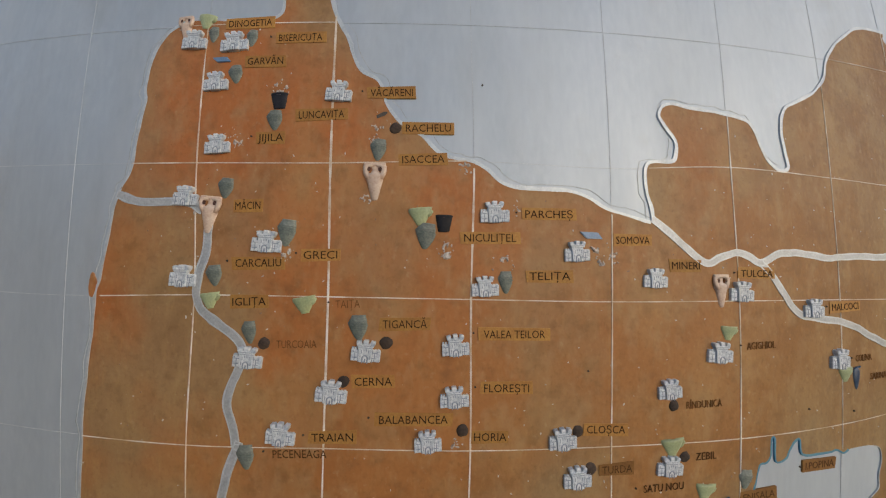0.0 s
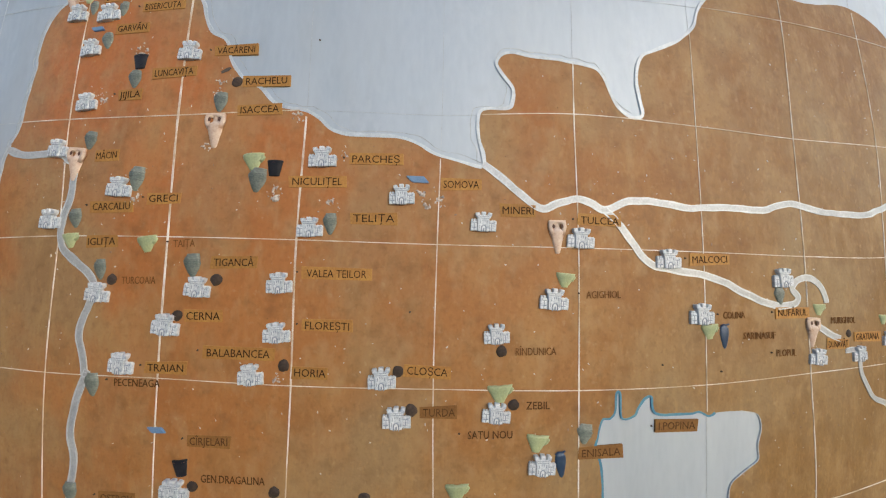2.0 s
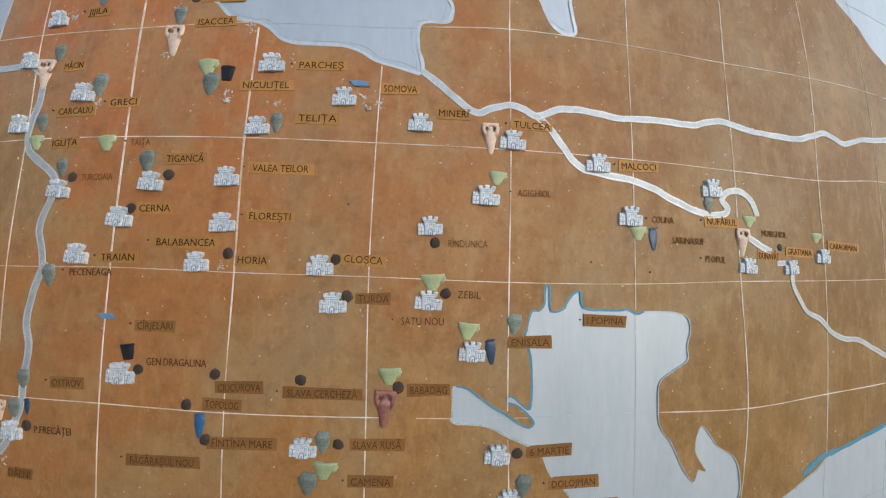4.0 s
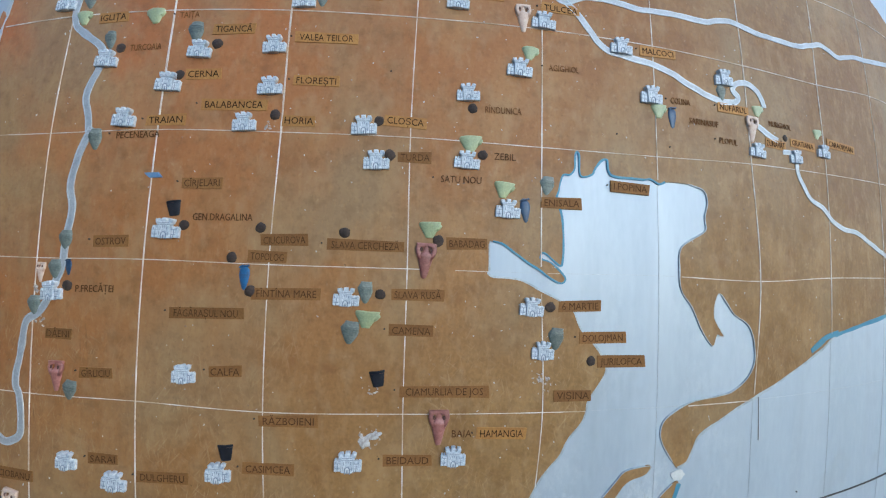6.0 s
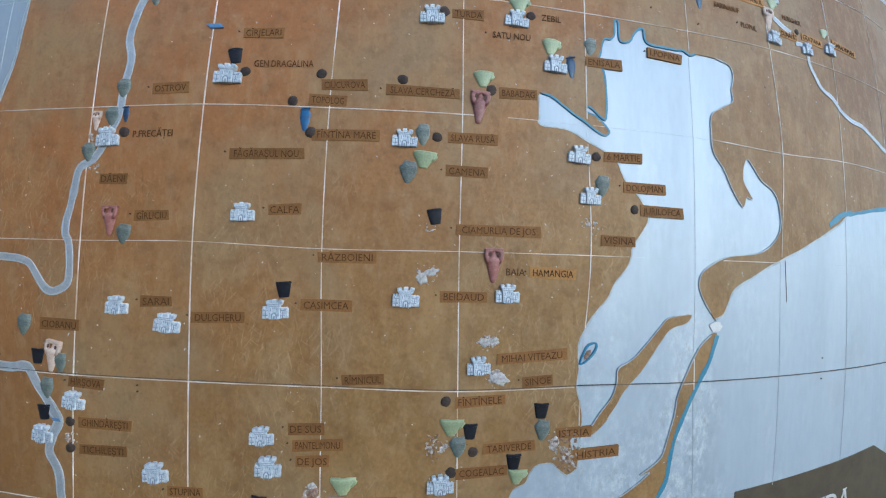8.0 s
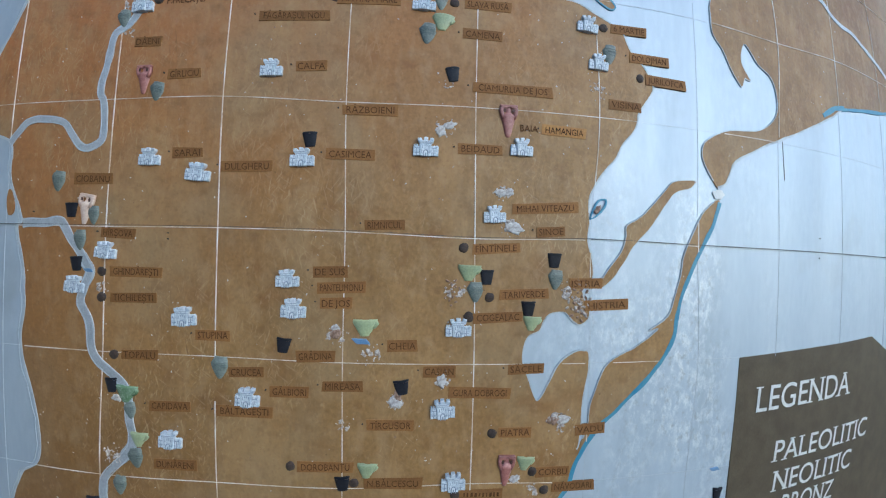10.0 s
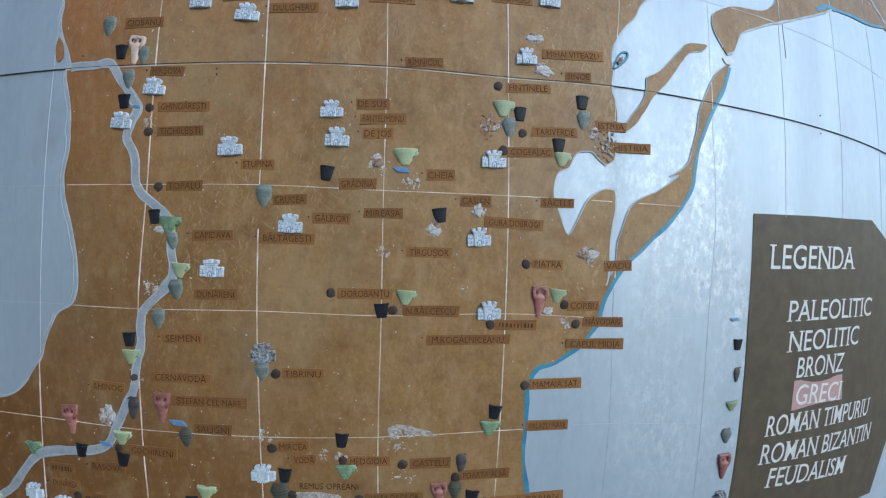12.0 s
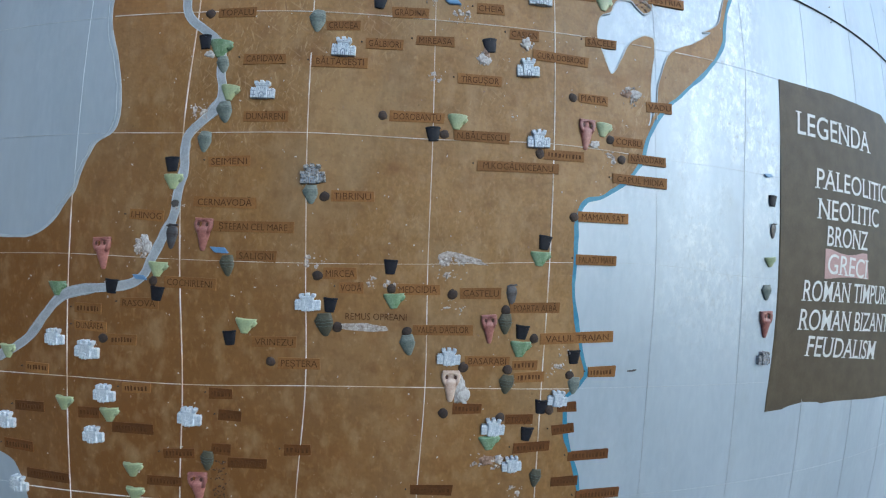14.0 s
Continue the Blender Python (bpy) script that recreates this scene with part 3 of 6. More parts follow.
def river(points, width):
    width *= 0.78
    line = smooth_line(points, False, 6, 0.008)
    tagged(new("river", mesh_of("river", ribbon(line, width, 0.0086, 0.5), RIVER)), "pale grey painted river, brushed unevenly", "river", kind="structure")
    for side in (-1, 1):
        off = []
        for i, p in enumerate(line):
            d = line[min(i + 1, len(line) - 1)] - line[max(i - 1, 0)]
            off.append(p + Vector((-d.y, d.x)).normalized() * side * width * 0.47)
        tagged(new("river_bank", mesh_of("river_bank", ribbon(off, 0.009, 0.0091, 0.9), BANK)), "white brushed edge of the painted river", "painted line", kind="structure")


macin_arm = [
    (-0.59, -1.30), (-0.43, -1.35), (-0.18, -1.35), (-0.01, -1.36), (0.08, -1.41),
]
river(macin_arm, 0.068)
danube_west = [
    (0.14, -1.44), (0.14, -1.52), (0.13, -1.68), (0.09, -1.82), (0.07, -1.98), (0.11, -2.10), (0.23, -2.19), (0.35, -2.27),
    (0.42, -2.36), (0.40, -2.48), (0.34, -2.61), (0.31, -2.75), (0.36, -2.90), (0.38, -3.03), (0.40, -3.00), (0.31, -3.24),
    (0.27, -3.47), (0.31, -3.65), (0.28, -3.87), (0.27, -4.01), (0.23, -4.19), (0.09, -4.45), (-0.04, -4.55), (-0.08, -4.77),
    (-0.12, -5.04), (-0.08, -5.14), (-0.06, -5.40), (-0.12, -5.49), (-0.23, -5.51), (-0.32, -5.44), (-0.44, -5.30), (-0.62, -5.26),
    (-0.82, -5.28), (-0.93, -5.37), (-1.00, -5.45),
]
river(danube_west, 0.072)
danube_south = [
    (-0.80, -6.14), (-0.57, -6.13), (-0.43, -6.12), (-0.38, -6.15), (-0.28, -6.29), (-0.17, -6.43), (-0.11, -6.53), (-0.17, -6.67),
    (-0.19, -6.79), (-0.11, -6.93), (-0.08, -7.16), (0.00, -7.27), (0.16, -7.38), (0.24, -7.50), (0.26, -7.70), (0.28, -7.89),
    (0.22, -8.01), (0.04, -8.19), (-0.00, -8.31), (0.00, -8.49), (-0.04, -8.68), (-0.06, -8.86), (-0.15, -9.05), (-0.24, -9.23),
    (-0.31, -9.37), (-0.48, -9.45), (-0.74, -9.48), (-0.99, -9.52), (-1.15, -9.63), (-1.32, -9.83), (-1.44, -9.95), (-1.72, -10.09),
]
river(danube_south, 0.090)
delta_arm_north = [
    (3.30, -1.43), (3.49, -1.58), (3.71, -1.75), (3.84, -1.72), (3.99, -1.68), (4.10, -1.71), (4.21, -1.76), (4.39, -1.69),
    (4.60, -1.69), (4.89, -1.73), (5.01, -1.72), (5.34, -1.72), (5.58, -1.73), (5.81, -1.67), (5.96, -1.68), (6.26, -1.73),
    (6.73, -1.74), (6.96, -1.69), (7.13, -1.64), (7.29, -1.67), (7.46, -1.71), (7.76, -1.63), (8.11, -1.59), (9.50, -1.35),
]
river(delta_arm_north, 0.062)
delta_arm_south = [
    (4.21, -1.76), (4.32, -1.86), (4.41, -1.99), (4.54, -2.14), (4.70, -2.19), (5.01, -2.24), (5.21, -2.31), (5.43, -2.41),
    (5.64, -2.48), (5.83, -2.48), (5.89, -2.43), (5.83, -2.36), (5.90, -2.29), (6.05, -2.28), (6.16, -2.38), (6.20, -2.48),
]
river(delta_arm_south, 0.062)
short_arm = [
    (6.08, -2.66), (6.20, -2.72), (6.35, -2.78),
]
river(short_arm, 0.060)
sea_arm = [
    (6.41, -2.88), (6.57, -2.90), (6.59, -3.05), (6.65, -3.17), (6.75, -3.30), (6.93, -3.38), (7.07, -3.50), (7.27, -3.57),
    (7.50, -3.60), (7.75, -3.70), (8.08, -3.83), (8.40, -3.95), (8.90, -4.10),
]
river(sea_arm, 0.050)

# ---- the grid: white brushed lines on the land, faint ones on the metal ----
def inside_land(u, v, poly=np.array([(p.x, p.y) for p in smooth_line(dobrogea, True, 4, 0.006)])):
    a, b = poly, np.roll(poly, -1, 0)
    cross = ((a[:, 1] > v) != (b[:, 1] > v)) & (u < (b[:, 0] - a[:, 0]) * (v - a[:, 1]) / (b[:, 1] - a[:, 1] + 1e-12) + a[:, 0])
    return cross.sum() % 2 == 1


def grid_line(nodes, name):
    """One ruled line through the grid's crossings, cut where it meets a shore, with worn gaps."""
    runs, now, state = [], [], None
    for q in smooth_line(nodes, False, 20):
        s = inside_land(q.x, q.y)
        gap = noise.noise((q.x * 1.7 + 3, q.y * 1.7, 8.1)) > 0.66
        if s != state or gap:
            if len(now) > 2:
                runs.append((state, now))
            now, state = [], s
        if not gap:
            now.append(q)
    if len(now) > 2:
        runs.append((state, now))
    for on, line in runs:
        u, v = line[0]
        base = (0.0075 if name == "meridian_line" else 0.0056) + 0.003 * noise.noise((u * 0.8, v * 0.8, 2.2))
        bold = 0.95 if name == "meridian_line" and 0.8 < u < 2.3 else 0.0
        wide = lambda q, base=base, bold=bold: base * (1 + bold * min(1, max(0, q.y + 3.6)))
        bm = ribbon(line, wide if on else 0.0045, LAND_H + 0.002 if on else 0.0015, 0.45)
        tagged(new(name, mesh_of(name, bm, LINE if on else (BANK if u < -0.5 else FAINT))), "thin white painted grid line on the map" if on else "faint ruled grid line on the aluminium paint", "grid line", kind="structure")


grid_line([(-1.000, 1.022), (-1.000, 0.000), (-1.000, -1.068), (-1.000, -2.043), (-1.000, -3.035), (-1.000, -4.045), (-1.000, -5.111), (-1.000, -6.157), (-1.000, -7.169), (-1.000, -8.187), (-1.000, -9.195), (-1.000, -10.228), (-1.000, -11.241), (-1.000, -12.263), (-1.000, -13.285)], "meridian_line")
grid_line([(0.019, 1.022), (0.019, 0.000), (0.019, -1.068), (0.054, -2.003), (0.019, -3.035), (0.019, -4.045), (0.019, -5.111), (0.019, -6.157), (0.019, -7.169), (-0.028, -8.201), (0.001, -9.229), (0.049, -10.245), (0.019, -11.241), (0.019, -12.263), (0.019, -13.285)], "meridian_line")
grid_line([(0.994, 1.022), (0.994, 0.000), (0.994, -1.068), (1.002, -1.996), (0.985, -3.013), (0.963, -4.027), (0.956, -5.097), (0.974, -6.150), (0.983, -7.162), (0.994, -8.187), (1.030, -9.235), (1.059, -10.222), (0.994, -11.241), (0.994, -12.263), (0.994, -13.285)], "meridian_line")
grid_line([(1.983, 1.022), (1.983, 0.000), (1.998, -1.043), (1.975, -2.005), (1.974, -3.023), (1.947, -4.036), (1.946, -5.124), (1.980, -6.154), (1.989, -7.179), (2.003, -8.198), (2.003, -9.213), (2.019, -10.218), (1.983, -11.241), (1.983, -12.263), (1.983, -13.285)], "meridian_line")
grid_line([(2.996, 1.022), (2.996, 0.000), (2.996, -1.068), (2.976, -2.026), (2.964, -3.030), (2.977, -4.037), (2.979, -5.113), (2.999, -6.174), (3.022, -7.175), (3.028, -8.161), (3.019, -9.160), (2.996, -10.228), (2.996, -11.241), (2.996, -12.263), (2.996, -13.285)], "meridian_line")
grid_line([(4.005, 1.022), (4.005, 0.000), (3.988, -1.028), (4.002, -2.040), (3.998, -3.053), (4.005, -4.045), (4.040, -5.109), (3.974, -6.149), (4.005, -7.169), (4.005, -8.187), (4.028, -9.136), (4.005, -10.228), (4.005, -11.241), (4.005, -12.263), (4.005, -13.285)], "meridian_line")
grid_line([(5.021, 1.022), (5.021, 0.000), (5.002, -1.070), (5.006, -2.064), (5.009, -3.056), (5.021, -4.045), (5.021, -5.111), (5.021, -6.157), (5.067, -7.159), (5.021, -8.187), (5.021, -9.195), (5.021, -10.228), (5.021, -11.241), (5.021, -12.263), (5.021, -13.285)], "meridian_line")
grid_line([(6.005, 1.022), (6.005, 0.000), (5.965, -1.109), (5.981, -2.098), (6.005, -3.035), (6.069, -4.080), (6.005, -5.111), (6.005, -6.157), (6.005, -7.169), (6.005, -8.187), (6.005, -9.195), (6.005, -10.228), (6.005, -11.241), (6.005, -12.263), (6.005, -13.285)], "meridian_line")
grid_line([(7.018, 1.022), (7.018, 0.000), (7.039, -1.089), (6.997, -2.112), (7.018, -3.035), (7.018, -4.045), (7.018, -5.111), (7.018, -6.157), (7.018, -7.169), (7.018, -8.187), (7.018, -9.195), (7.018, -10.228), (7.018, -11.241), (7.018, -12.263), (7.018, -13.285)], "meridian_line")
grid_line([(8.000, 1.022), (8.000, 0.000), (8.000, -1.068), (8.000, -2.043), (8.000, -3.035), (8.000, -4.045), (8.000, -5.111), (8.000, -6.157), (8.000, -7.169), (8.000, -8.187), (8.000, -9.195), (8.000, -10.228), (8.000, -11.241), (8.000, -12.263), (8.000, -13.285)], "meridian_line")
grid_line([(-3.000, 1.022), (-2.000, 1.022), (-1.000, 1.022), (0.019, 1.022), (0.994, 1.022), (1.983, 1.022), (2.996, 1.022), (4.005, 1.022), (5.021, 1.022), (6.005, 1.022), (7.018, 1.022), (8.000, 1.022), (9.000, 1.022)], "parallel_line")
grid_line([(-3.000, 0.000), (-2.000, 0.000), (-1.000, 0.000), (0.019, 0.000), (0.994, 0.000), (1.983, 0.000), (2.996, 0.000), (4.005, 0.000), (5.021, 0.000), (6.005, 0.000), (7.018, 0.000), (8.000, 0.000), (9.000, 0.000)], "parallel_line")
grid_line([(-3.000, -1.068), (-2.000, -1.068), (-1.000, -1.068), (0.019, -1.068), (0.994, -1.068), (1.998, -1.043), (2.996, -1.068), (3.988, -1.028), (5.002, -1.070), (5.965, -1.109), (7.039, -1.089), (8.000, -1.068), (9.000, -1.068)], "parallel_line")
grid_line([(-3.000, -2.043), (-2.000, -2.043), (-1.000, -2.043), (0.054, -2.003), (1.002, -1.996), (1.975, -2.005), (2.976, -2.026), (4.002, -2.040), (5.006, -2.064), (5.981, -2.098), (6.997, -2.112), (8.000, -2.043), (9.000, -2.043)], "parallel_line")
grid_line([(-3.000, -3.035), (-2.000, -3.035), (-1.000, -3.035), (0.019, -3.035), (0.985, -3.013), (1.974, -3.023), (2.964, -3.030), (3.998, -3.053), (5.009, -3.056), (6.005, -3.035), (7.018, -3.035), (8.000, -3.035), (9.000, -3.035)], "parallel_line")
grid_line([(-3.000, -4.045), (-2.000, -4.045), (-1.000, -4.045), (0.019, -4.045), (0.963, -4.027), (1.947, -4.036), (2.977, -4.037), (4.005, -4.045), (5.021, -4.045), (6.069, -4.080), (7.018, -4.045), (8.000, -4.045), (9.000, -4.045)], "parallel_line")
grid_line([(-3.000, -5.111), (-2.000, -5.111), (-1.000, -5.111), (0.019, -5.111), (0.956, -5.097), (1.946, -5.124), (2.979, -5.113), (4.040, -5.109), (5.021, -5.111), (6.005, -5.111), (7.018, -5.111), (8.000, -5.111), (9.000, -5.111)], "parallel_line")
grid_line([(-3.000, -6.157), (-2.000, -6.157), (-1.000, -6.157), (0.019, -6.157), (0.974, -6.150), (1.980, -6.154), (2.999, -6.174), (3.974, -6.149), (5.021, -6.157), (6.005, -6.157), (7.018, -6.157), (8.000, -6.157), (9.000, -6.157)], "parallel_line")
grid_line([(-3.000, -7.169), (-2.000, -7.169), (-1.000, -7.169), (0.019, -7.169), (0.983, -7.162), (1.989, -7.179), (3.022, -7.175), (4.005, -7.169), (5.067, -7.159), (6.005, -7.169), (7.018, -7.169), (8.000, -7.169), (9.000, -7.169)], "parallel_line")
grid_line([(-3.000, -8.187), (-2.000, -8.187), (-1.000, -8.187), (-0.028, -8.201), (0.994, -8.187), (2.003, -8.198), (3.028, -8.161), (4.005, -8.187), (5.021, -8.187), (6.005, -8.187), (7.018, -8.187), (8.000, -8.187), (9.000, -8.187)], "parallel_line")
grid_line([(-3.000, -9.195), (-2.000, -9.195), (-1.000, -9.195), (0.001, -9.229), (1.030, -9.235), (2.003, -9.213), (3.019, -9.160), (4.028, -9.136), (5.021, -9.195), (6.005, -9.195), (7.018, -9.195), (8.000, -9.195), (9.000, -9.195)], "parallel_line")
grid_line([(-3.000, -10.228), (-2.000, -10.228), (-1.000, -10.228), (0.049, -10.245), (1.059, -10.222), (2.019, -10.218), (2.996, -10.228), (4.005, -10.228), (5.021, -10.228), (6.005, -10.228), (7.018, -10.228), (8.000, -10.228), (9.000, -10.228)], "parallel_line")
grid_line([(-3.000, -11.241), (-2.000, -11.241), (-1.000, -11.241), (0.019, -11.241), (0.994, -11.241), (1.983, -11.241), (2.996, -11.241), (4.005, -11.241), (5.021, -11.241), (6.005, -11.241), (7.018, -11.241), (8.000, -11.241), (9.000, -11.241)], "parallel_line")
grid_line([(-3.000, -12.263), (-2.000, -12.263), (-1.000, -12.263), (0.019, -12.263), (0.994, -12.263), (1.983, -12.263), (2.996, -12.263), (4.005, -12.263), (5.021, -12.263), (6.005, -12.263), (7.018, -12.263), (8.000, -12.263), (9.000, -12.263)], "parallel_line")

seam = smooth_line([(-3.000, -6.145), (-2.000, -6.145), (-1.000, -6.145), (0.019, -6.145), (0.974, -6.138), (1.980, -6.142), (2.999, -6.162), (3.974, -6.137), (5.021, -6.145), (6.005, -6.145), (7.018, -6.145), (8.000, -6.145), (9.000, -6.145)], False, 12)
tagged(new("panel_seam", mesh_of("panel_seam", ribbon(seam, 0.0034, 0.0097, 0.5), SEAM)), "dark open joint between the wall's upper and lower halves", "seam", kind="structure")


# ---- things on the wall: each kind built once, then repeated ----
FIRST = {}


def placed(kind, build, u, v, turn, size, wide=1.0, label="", deep=0.8):
    """Build the kind's first piece, copy it afterwards, and set it on the wall."""
    if kind not in FIRST:
        FIRST[kind] = build()
        ob = FIRST[kind]
        ob.matrix_basis = on_wall(u, v, 0.004, turn, size, wide, deep)
    else:
        ob = copy_thing(FIRST[kind], on_wall(u, v, 0.004, turn, size, wide, deep))
        ob.scale = on_wall(u, v, 0.004, turn, size, wide, deep).to_scale()
    return tagged(ob, label)


def build_castle(body, tower_mat, label, category="fortress relief", groove=None):
    def build(GROOVE=groove or GROOVE):
        top = tagged(new("fortress_relief"), label, category, "fortress reliefs on the map")
        for x0, x1, tilt in ((-0.079, -0.030, 0.004), (0.030, 0.079, -0.003)):
            bm = box(bmesh.new(), x0, x1, -0.060, 0.004, -0.01, 0.026, 0.004, 0.004)
            for k in range(3):
                a = x0 + (x1 - x0) * (k + 0.08) / 3
                box(bm, a, a + 0.011, 0.0, 0.012 + tilt, -0.01, 0.024, 0.002, 0.001)
            part("wing", bm, body, top)
        bm = box(bmesh.new(), -0.036, 0.036, -0.064, 0.026, -0.01, 0.040, 0.005, 0.004)
        part("tower", bm, tower_mat, top)
        bm = box(bmesh.new(), -0.045, 0.045, 0.022, 0.036, -0.01, 0.044, 0.003, 0.002)
        for k in range(3):
            n = len(bm.verts)
            box(bm, -0.013, 0.013, 0.030, 0.055 + 0.004 * (k == 1), -0.01, 0.042, 0.0055, 0.0015)
            bm.verts.ensure_lookup_table()
            fan = Matrix.Translation(((k - 1) * 0.0315, 0, 0)) @ Matrix.Rotation(-(k - 1) * 0.16, 4, "Z")
            bmesh.ops.transform(bm, matrix=fan, verts=list(bm.verts)[n:])
        part("battlement", bm, tower_mat, top)
        arch = [(-0.014, -0.066, 0.04), (-0.014, -0.040, 0.041)] + [(0.014 * -math.cos(a), -0.040 + 0.016 * math.sin(a), 0.041) for a in np.linspace(0.3, 2.84, 7)] + [(0.014, -0.040, 0.041), (0.014, -0.066, 0.04)]
        part("gate_arch", tube(arch, 0.0036, 6), GROOVE, top, "blue-grey gate arch")
        for x, y, w, h in ((-0.020, -0.004, 0.004, 0.018), (0.019, -0.002, 0.004, 0.016), (-0.006, 0.006, 0.004, 0.012), (0.007, 0.006, 0.004, 0.012)):
            part("slit_window", box(bmesh.new(), x - w / 2, x + w / 2, y - h / 2, y + h / 2, 0.036, 0.0408), GROOVE, top, "blue-grey slit window")
        part("door", box(bmesh.new(), -0.004, 0.004, -0.064, -0.042, 0.036, 0.0405), GROOVE, top, "blue-grey door")
        for x in (-0.055, 0.054):
            for y, w, h in ((-0.010, 0.026, 0.0035), (-0.026, 0.004, 0.026), (-0.040, 0.028, 0.0035), (-0.050, 0.004, 0.014)):
                part("incised_course", box(bmesh.new(), x - w / 2 + y * 0.1, x + w / 2 + y * 0.1, y - h / 2, y + h / 2, 0.02, 0.0266), GROOVE, top, "blue-grey incised course")
        for x, y, w, h in ((-0.026, -0.034, 0.003, 0.022), (0.026, -0.036, 0.003, 0.020), (-0.068, -0.004, 0.003, 0.012), (0.068, -0.006, 0.003, 0.012), (0.0, 0.030, 0.060, 0.003)):
            part("incised_line", box(bmesh.new(), x - w / 2, x + w / 2, y - h / 2, y + h / 2, 0.02, 0.0448 if y > 0.02 else (0.0408 if abs(x) < 0.035 else 0.0266)), GROOVE, top, "blue-grey incised line")
        part("string_course", box(bmesh.new(), -0.034, 0.034, 0.0165, 0.0195, 0.036, 0.0412), GROOVE, top)
        for s in (-1, 1):
            part("tower_joint", box(bmesh.new(), s * 0.0385 - 0.0015, s * 0.0385 + 0.0015, -0.064, 0.004, 0.015, 0.0282), GROOVE, top)
        return top
    return build


def castle(u, v, turn=0.0, size=1.0, label="", worn=False):
    base = "grey weathered ceramic fortress relief with lost glaze" if worn else "white glazed ceramic fortress relief with battlements and gate"
    m = WORN if worn else WHITE
    turn += random.uniform(-4, 4)
    plain = not worn and v < -8.9
    if plain:
        base = "white ceramic fortress relief worn nearly smooth"
    return placed("worn_castle" if worn else ("plain_castle" if plain else "castle"), build_castle(m, m, base, groove=PALE_GROOVE if plain else None), u, v, turn, size * random.uniform(0.9, 1.02), random.uniform(0.94, 1.08), label, 0.62)


def build_amphora(material, label):
    def build():
        top = tagged(new("amphora_relief"), label, "amphora relief", "amphora reliefs on the map")
        prof = [(0.001, -0.112), (0.012, -0.108), (0.018, -0.085), (0.026, -0.045), (0.036, -0.005), (0.041, 0.022), (0.036, 0.036), (0.020, 0.045), (0.015, 0.060), (0.017, 0.082), (0.024, 0.090), (0.023, 0.098), (0.010, 0.097)]
        part("body", lathe(prof, 0.75, 16, 0.12), material, top, smooth=True)
        part("rim", box(bmesh.new(), -0.048, 0.050, 0.082, 0.100, -0.005, 0.020, 0.006, 0.004), material, top, smooth=True)
        for s in (-1, 1):
            pts = [(s * 0.010, 0.086, 0.008), (s * 0.028, 0.086, 0.010), (s * 0.039, 0.078, 0.010), (s * 0.040, 0.060, 0.011), (s * 0.036, 0.036, 0.012), (s * 0.024, 0.008, 0.012)]
            part("handle", tube(pts, 0.0125, 8), material, top, smooth=True)
            # flat dark disc stands in for the shade inside the handle's loop
            bm = bmesh.new()
            bmesh.ops.create_circle(bm, cap_ends=True, segments=12, radius=0.0105, matrix=Matrix.Translation((s * 0.024, 0.061, 0.0215)) @ Matrix.Diagonal((0.75, 1.25, 1, 1)))
            part("hollow_shade", bm, HOLLOW_SHADE, top, "flat dark disc painted as the shade behind the handle")
        return top
    return build


def amphora(u, v, turn=0.0, size=1.0, label="", pink=False):
    base = "dusky pink ceramic amphora relief with two broad handles" if pink else "cream ceramic amphora relief with two broad handles"
    return placed("pink_amphora" if pink else "amphora", build_amphora(PINK if pink else CREAM, base), u, v, turn + random.uniform(-4, 4), size, random.uniform(1.14, 1.30), label)


def build_pot(material, label):
    def build():
        top = tagged(new("jug_relief"), label, "jug relief", "jug reliefs on the map")
        prof = [(0.002, -0.078), (0.011, -0.074), (0.021, -0.058), (0.036, -0.026), (0.046, 0.006), (0.047, 0.024), (0.042, 0.044), (0.035, 0.054), (0.037, 0.062), (0.035, 0.067), (0.012, 0.067)]
        part("body", lathe(prof, 0.55, 18, 0.22), material, top, smooth=True)
        for y, r in ((0.030, 0.0475), (0.010, 0.0478), (-0.012, 0.0435)):
            pts = [(r * math.cos(a), y + 0.002 * math.sin(7 * a), r * 0.62 * math.sin(a)) for a in np.linspace(0.35, 2.8, 12)]
            part("incised_band", tube(pts, 0.0012, 5), BAND, top, "dark incised band")
        return top
    return build


def jug(u, v, turn=0.0, size=1.0, label="", olive=False):
    base = "dark olive clay jug relief tapering to its foot" if olive else "grey-green clay jug relief tapering to its foot"
    return placed("olive_jug" if olive else "jug", build_pot(OLIVE if olive else GREY, base), u, v, turn + random.uniform(-8, 8), size * 0.95, random.uniform(1.0, 1.25), label)


def build_bowl(material, label):
    def build():
        top = tagged(new("bowl_relief"), label, "bowl relief", "bowl reliefs on the map")
        prof = [(0.004, -0.052), (0.024, -0.051), (0.027, -0.043), (0.036, -0.028), (0.054, 0.002), (0.064, 0.024), (0.069, 0.038), (0.067, 0.043), (0.020, 0.042)]
        part("body", lathe(prof, 0.45, 16, 0.10, 0.06), material, top, smooth=True)
        pts = [(0.040, 0.029, 0.004), (0.056, 0.027, 0.003), (0.063, 0.020, 0.002), (0.055, 0.009, 0.002), (0.040, -0.002, 0.003)]
        part("handle", tube(pts, 0.0125, 8), material, top, smooth=True)
        return top
    return build


def bowl(u, v, turn=0.0, size=1.0, label="", green=False):
    base = "dark green glazed bowl relief with one small handle" if green else "pale yellow-green glazed bowl relief with one handle"
    return placed("green_bowl" if green else "bowl", build_bowl(GLAZE if green else LIME, base), u, v, turn + random.uniform(-6, 6), size * 1.02, random.uniform(0.9, 1.05), label)


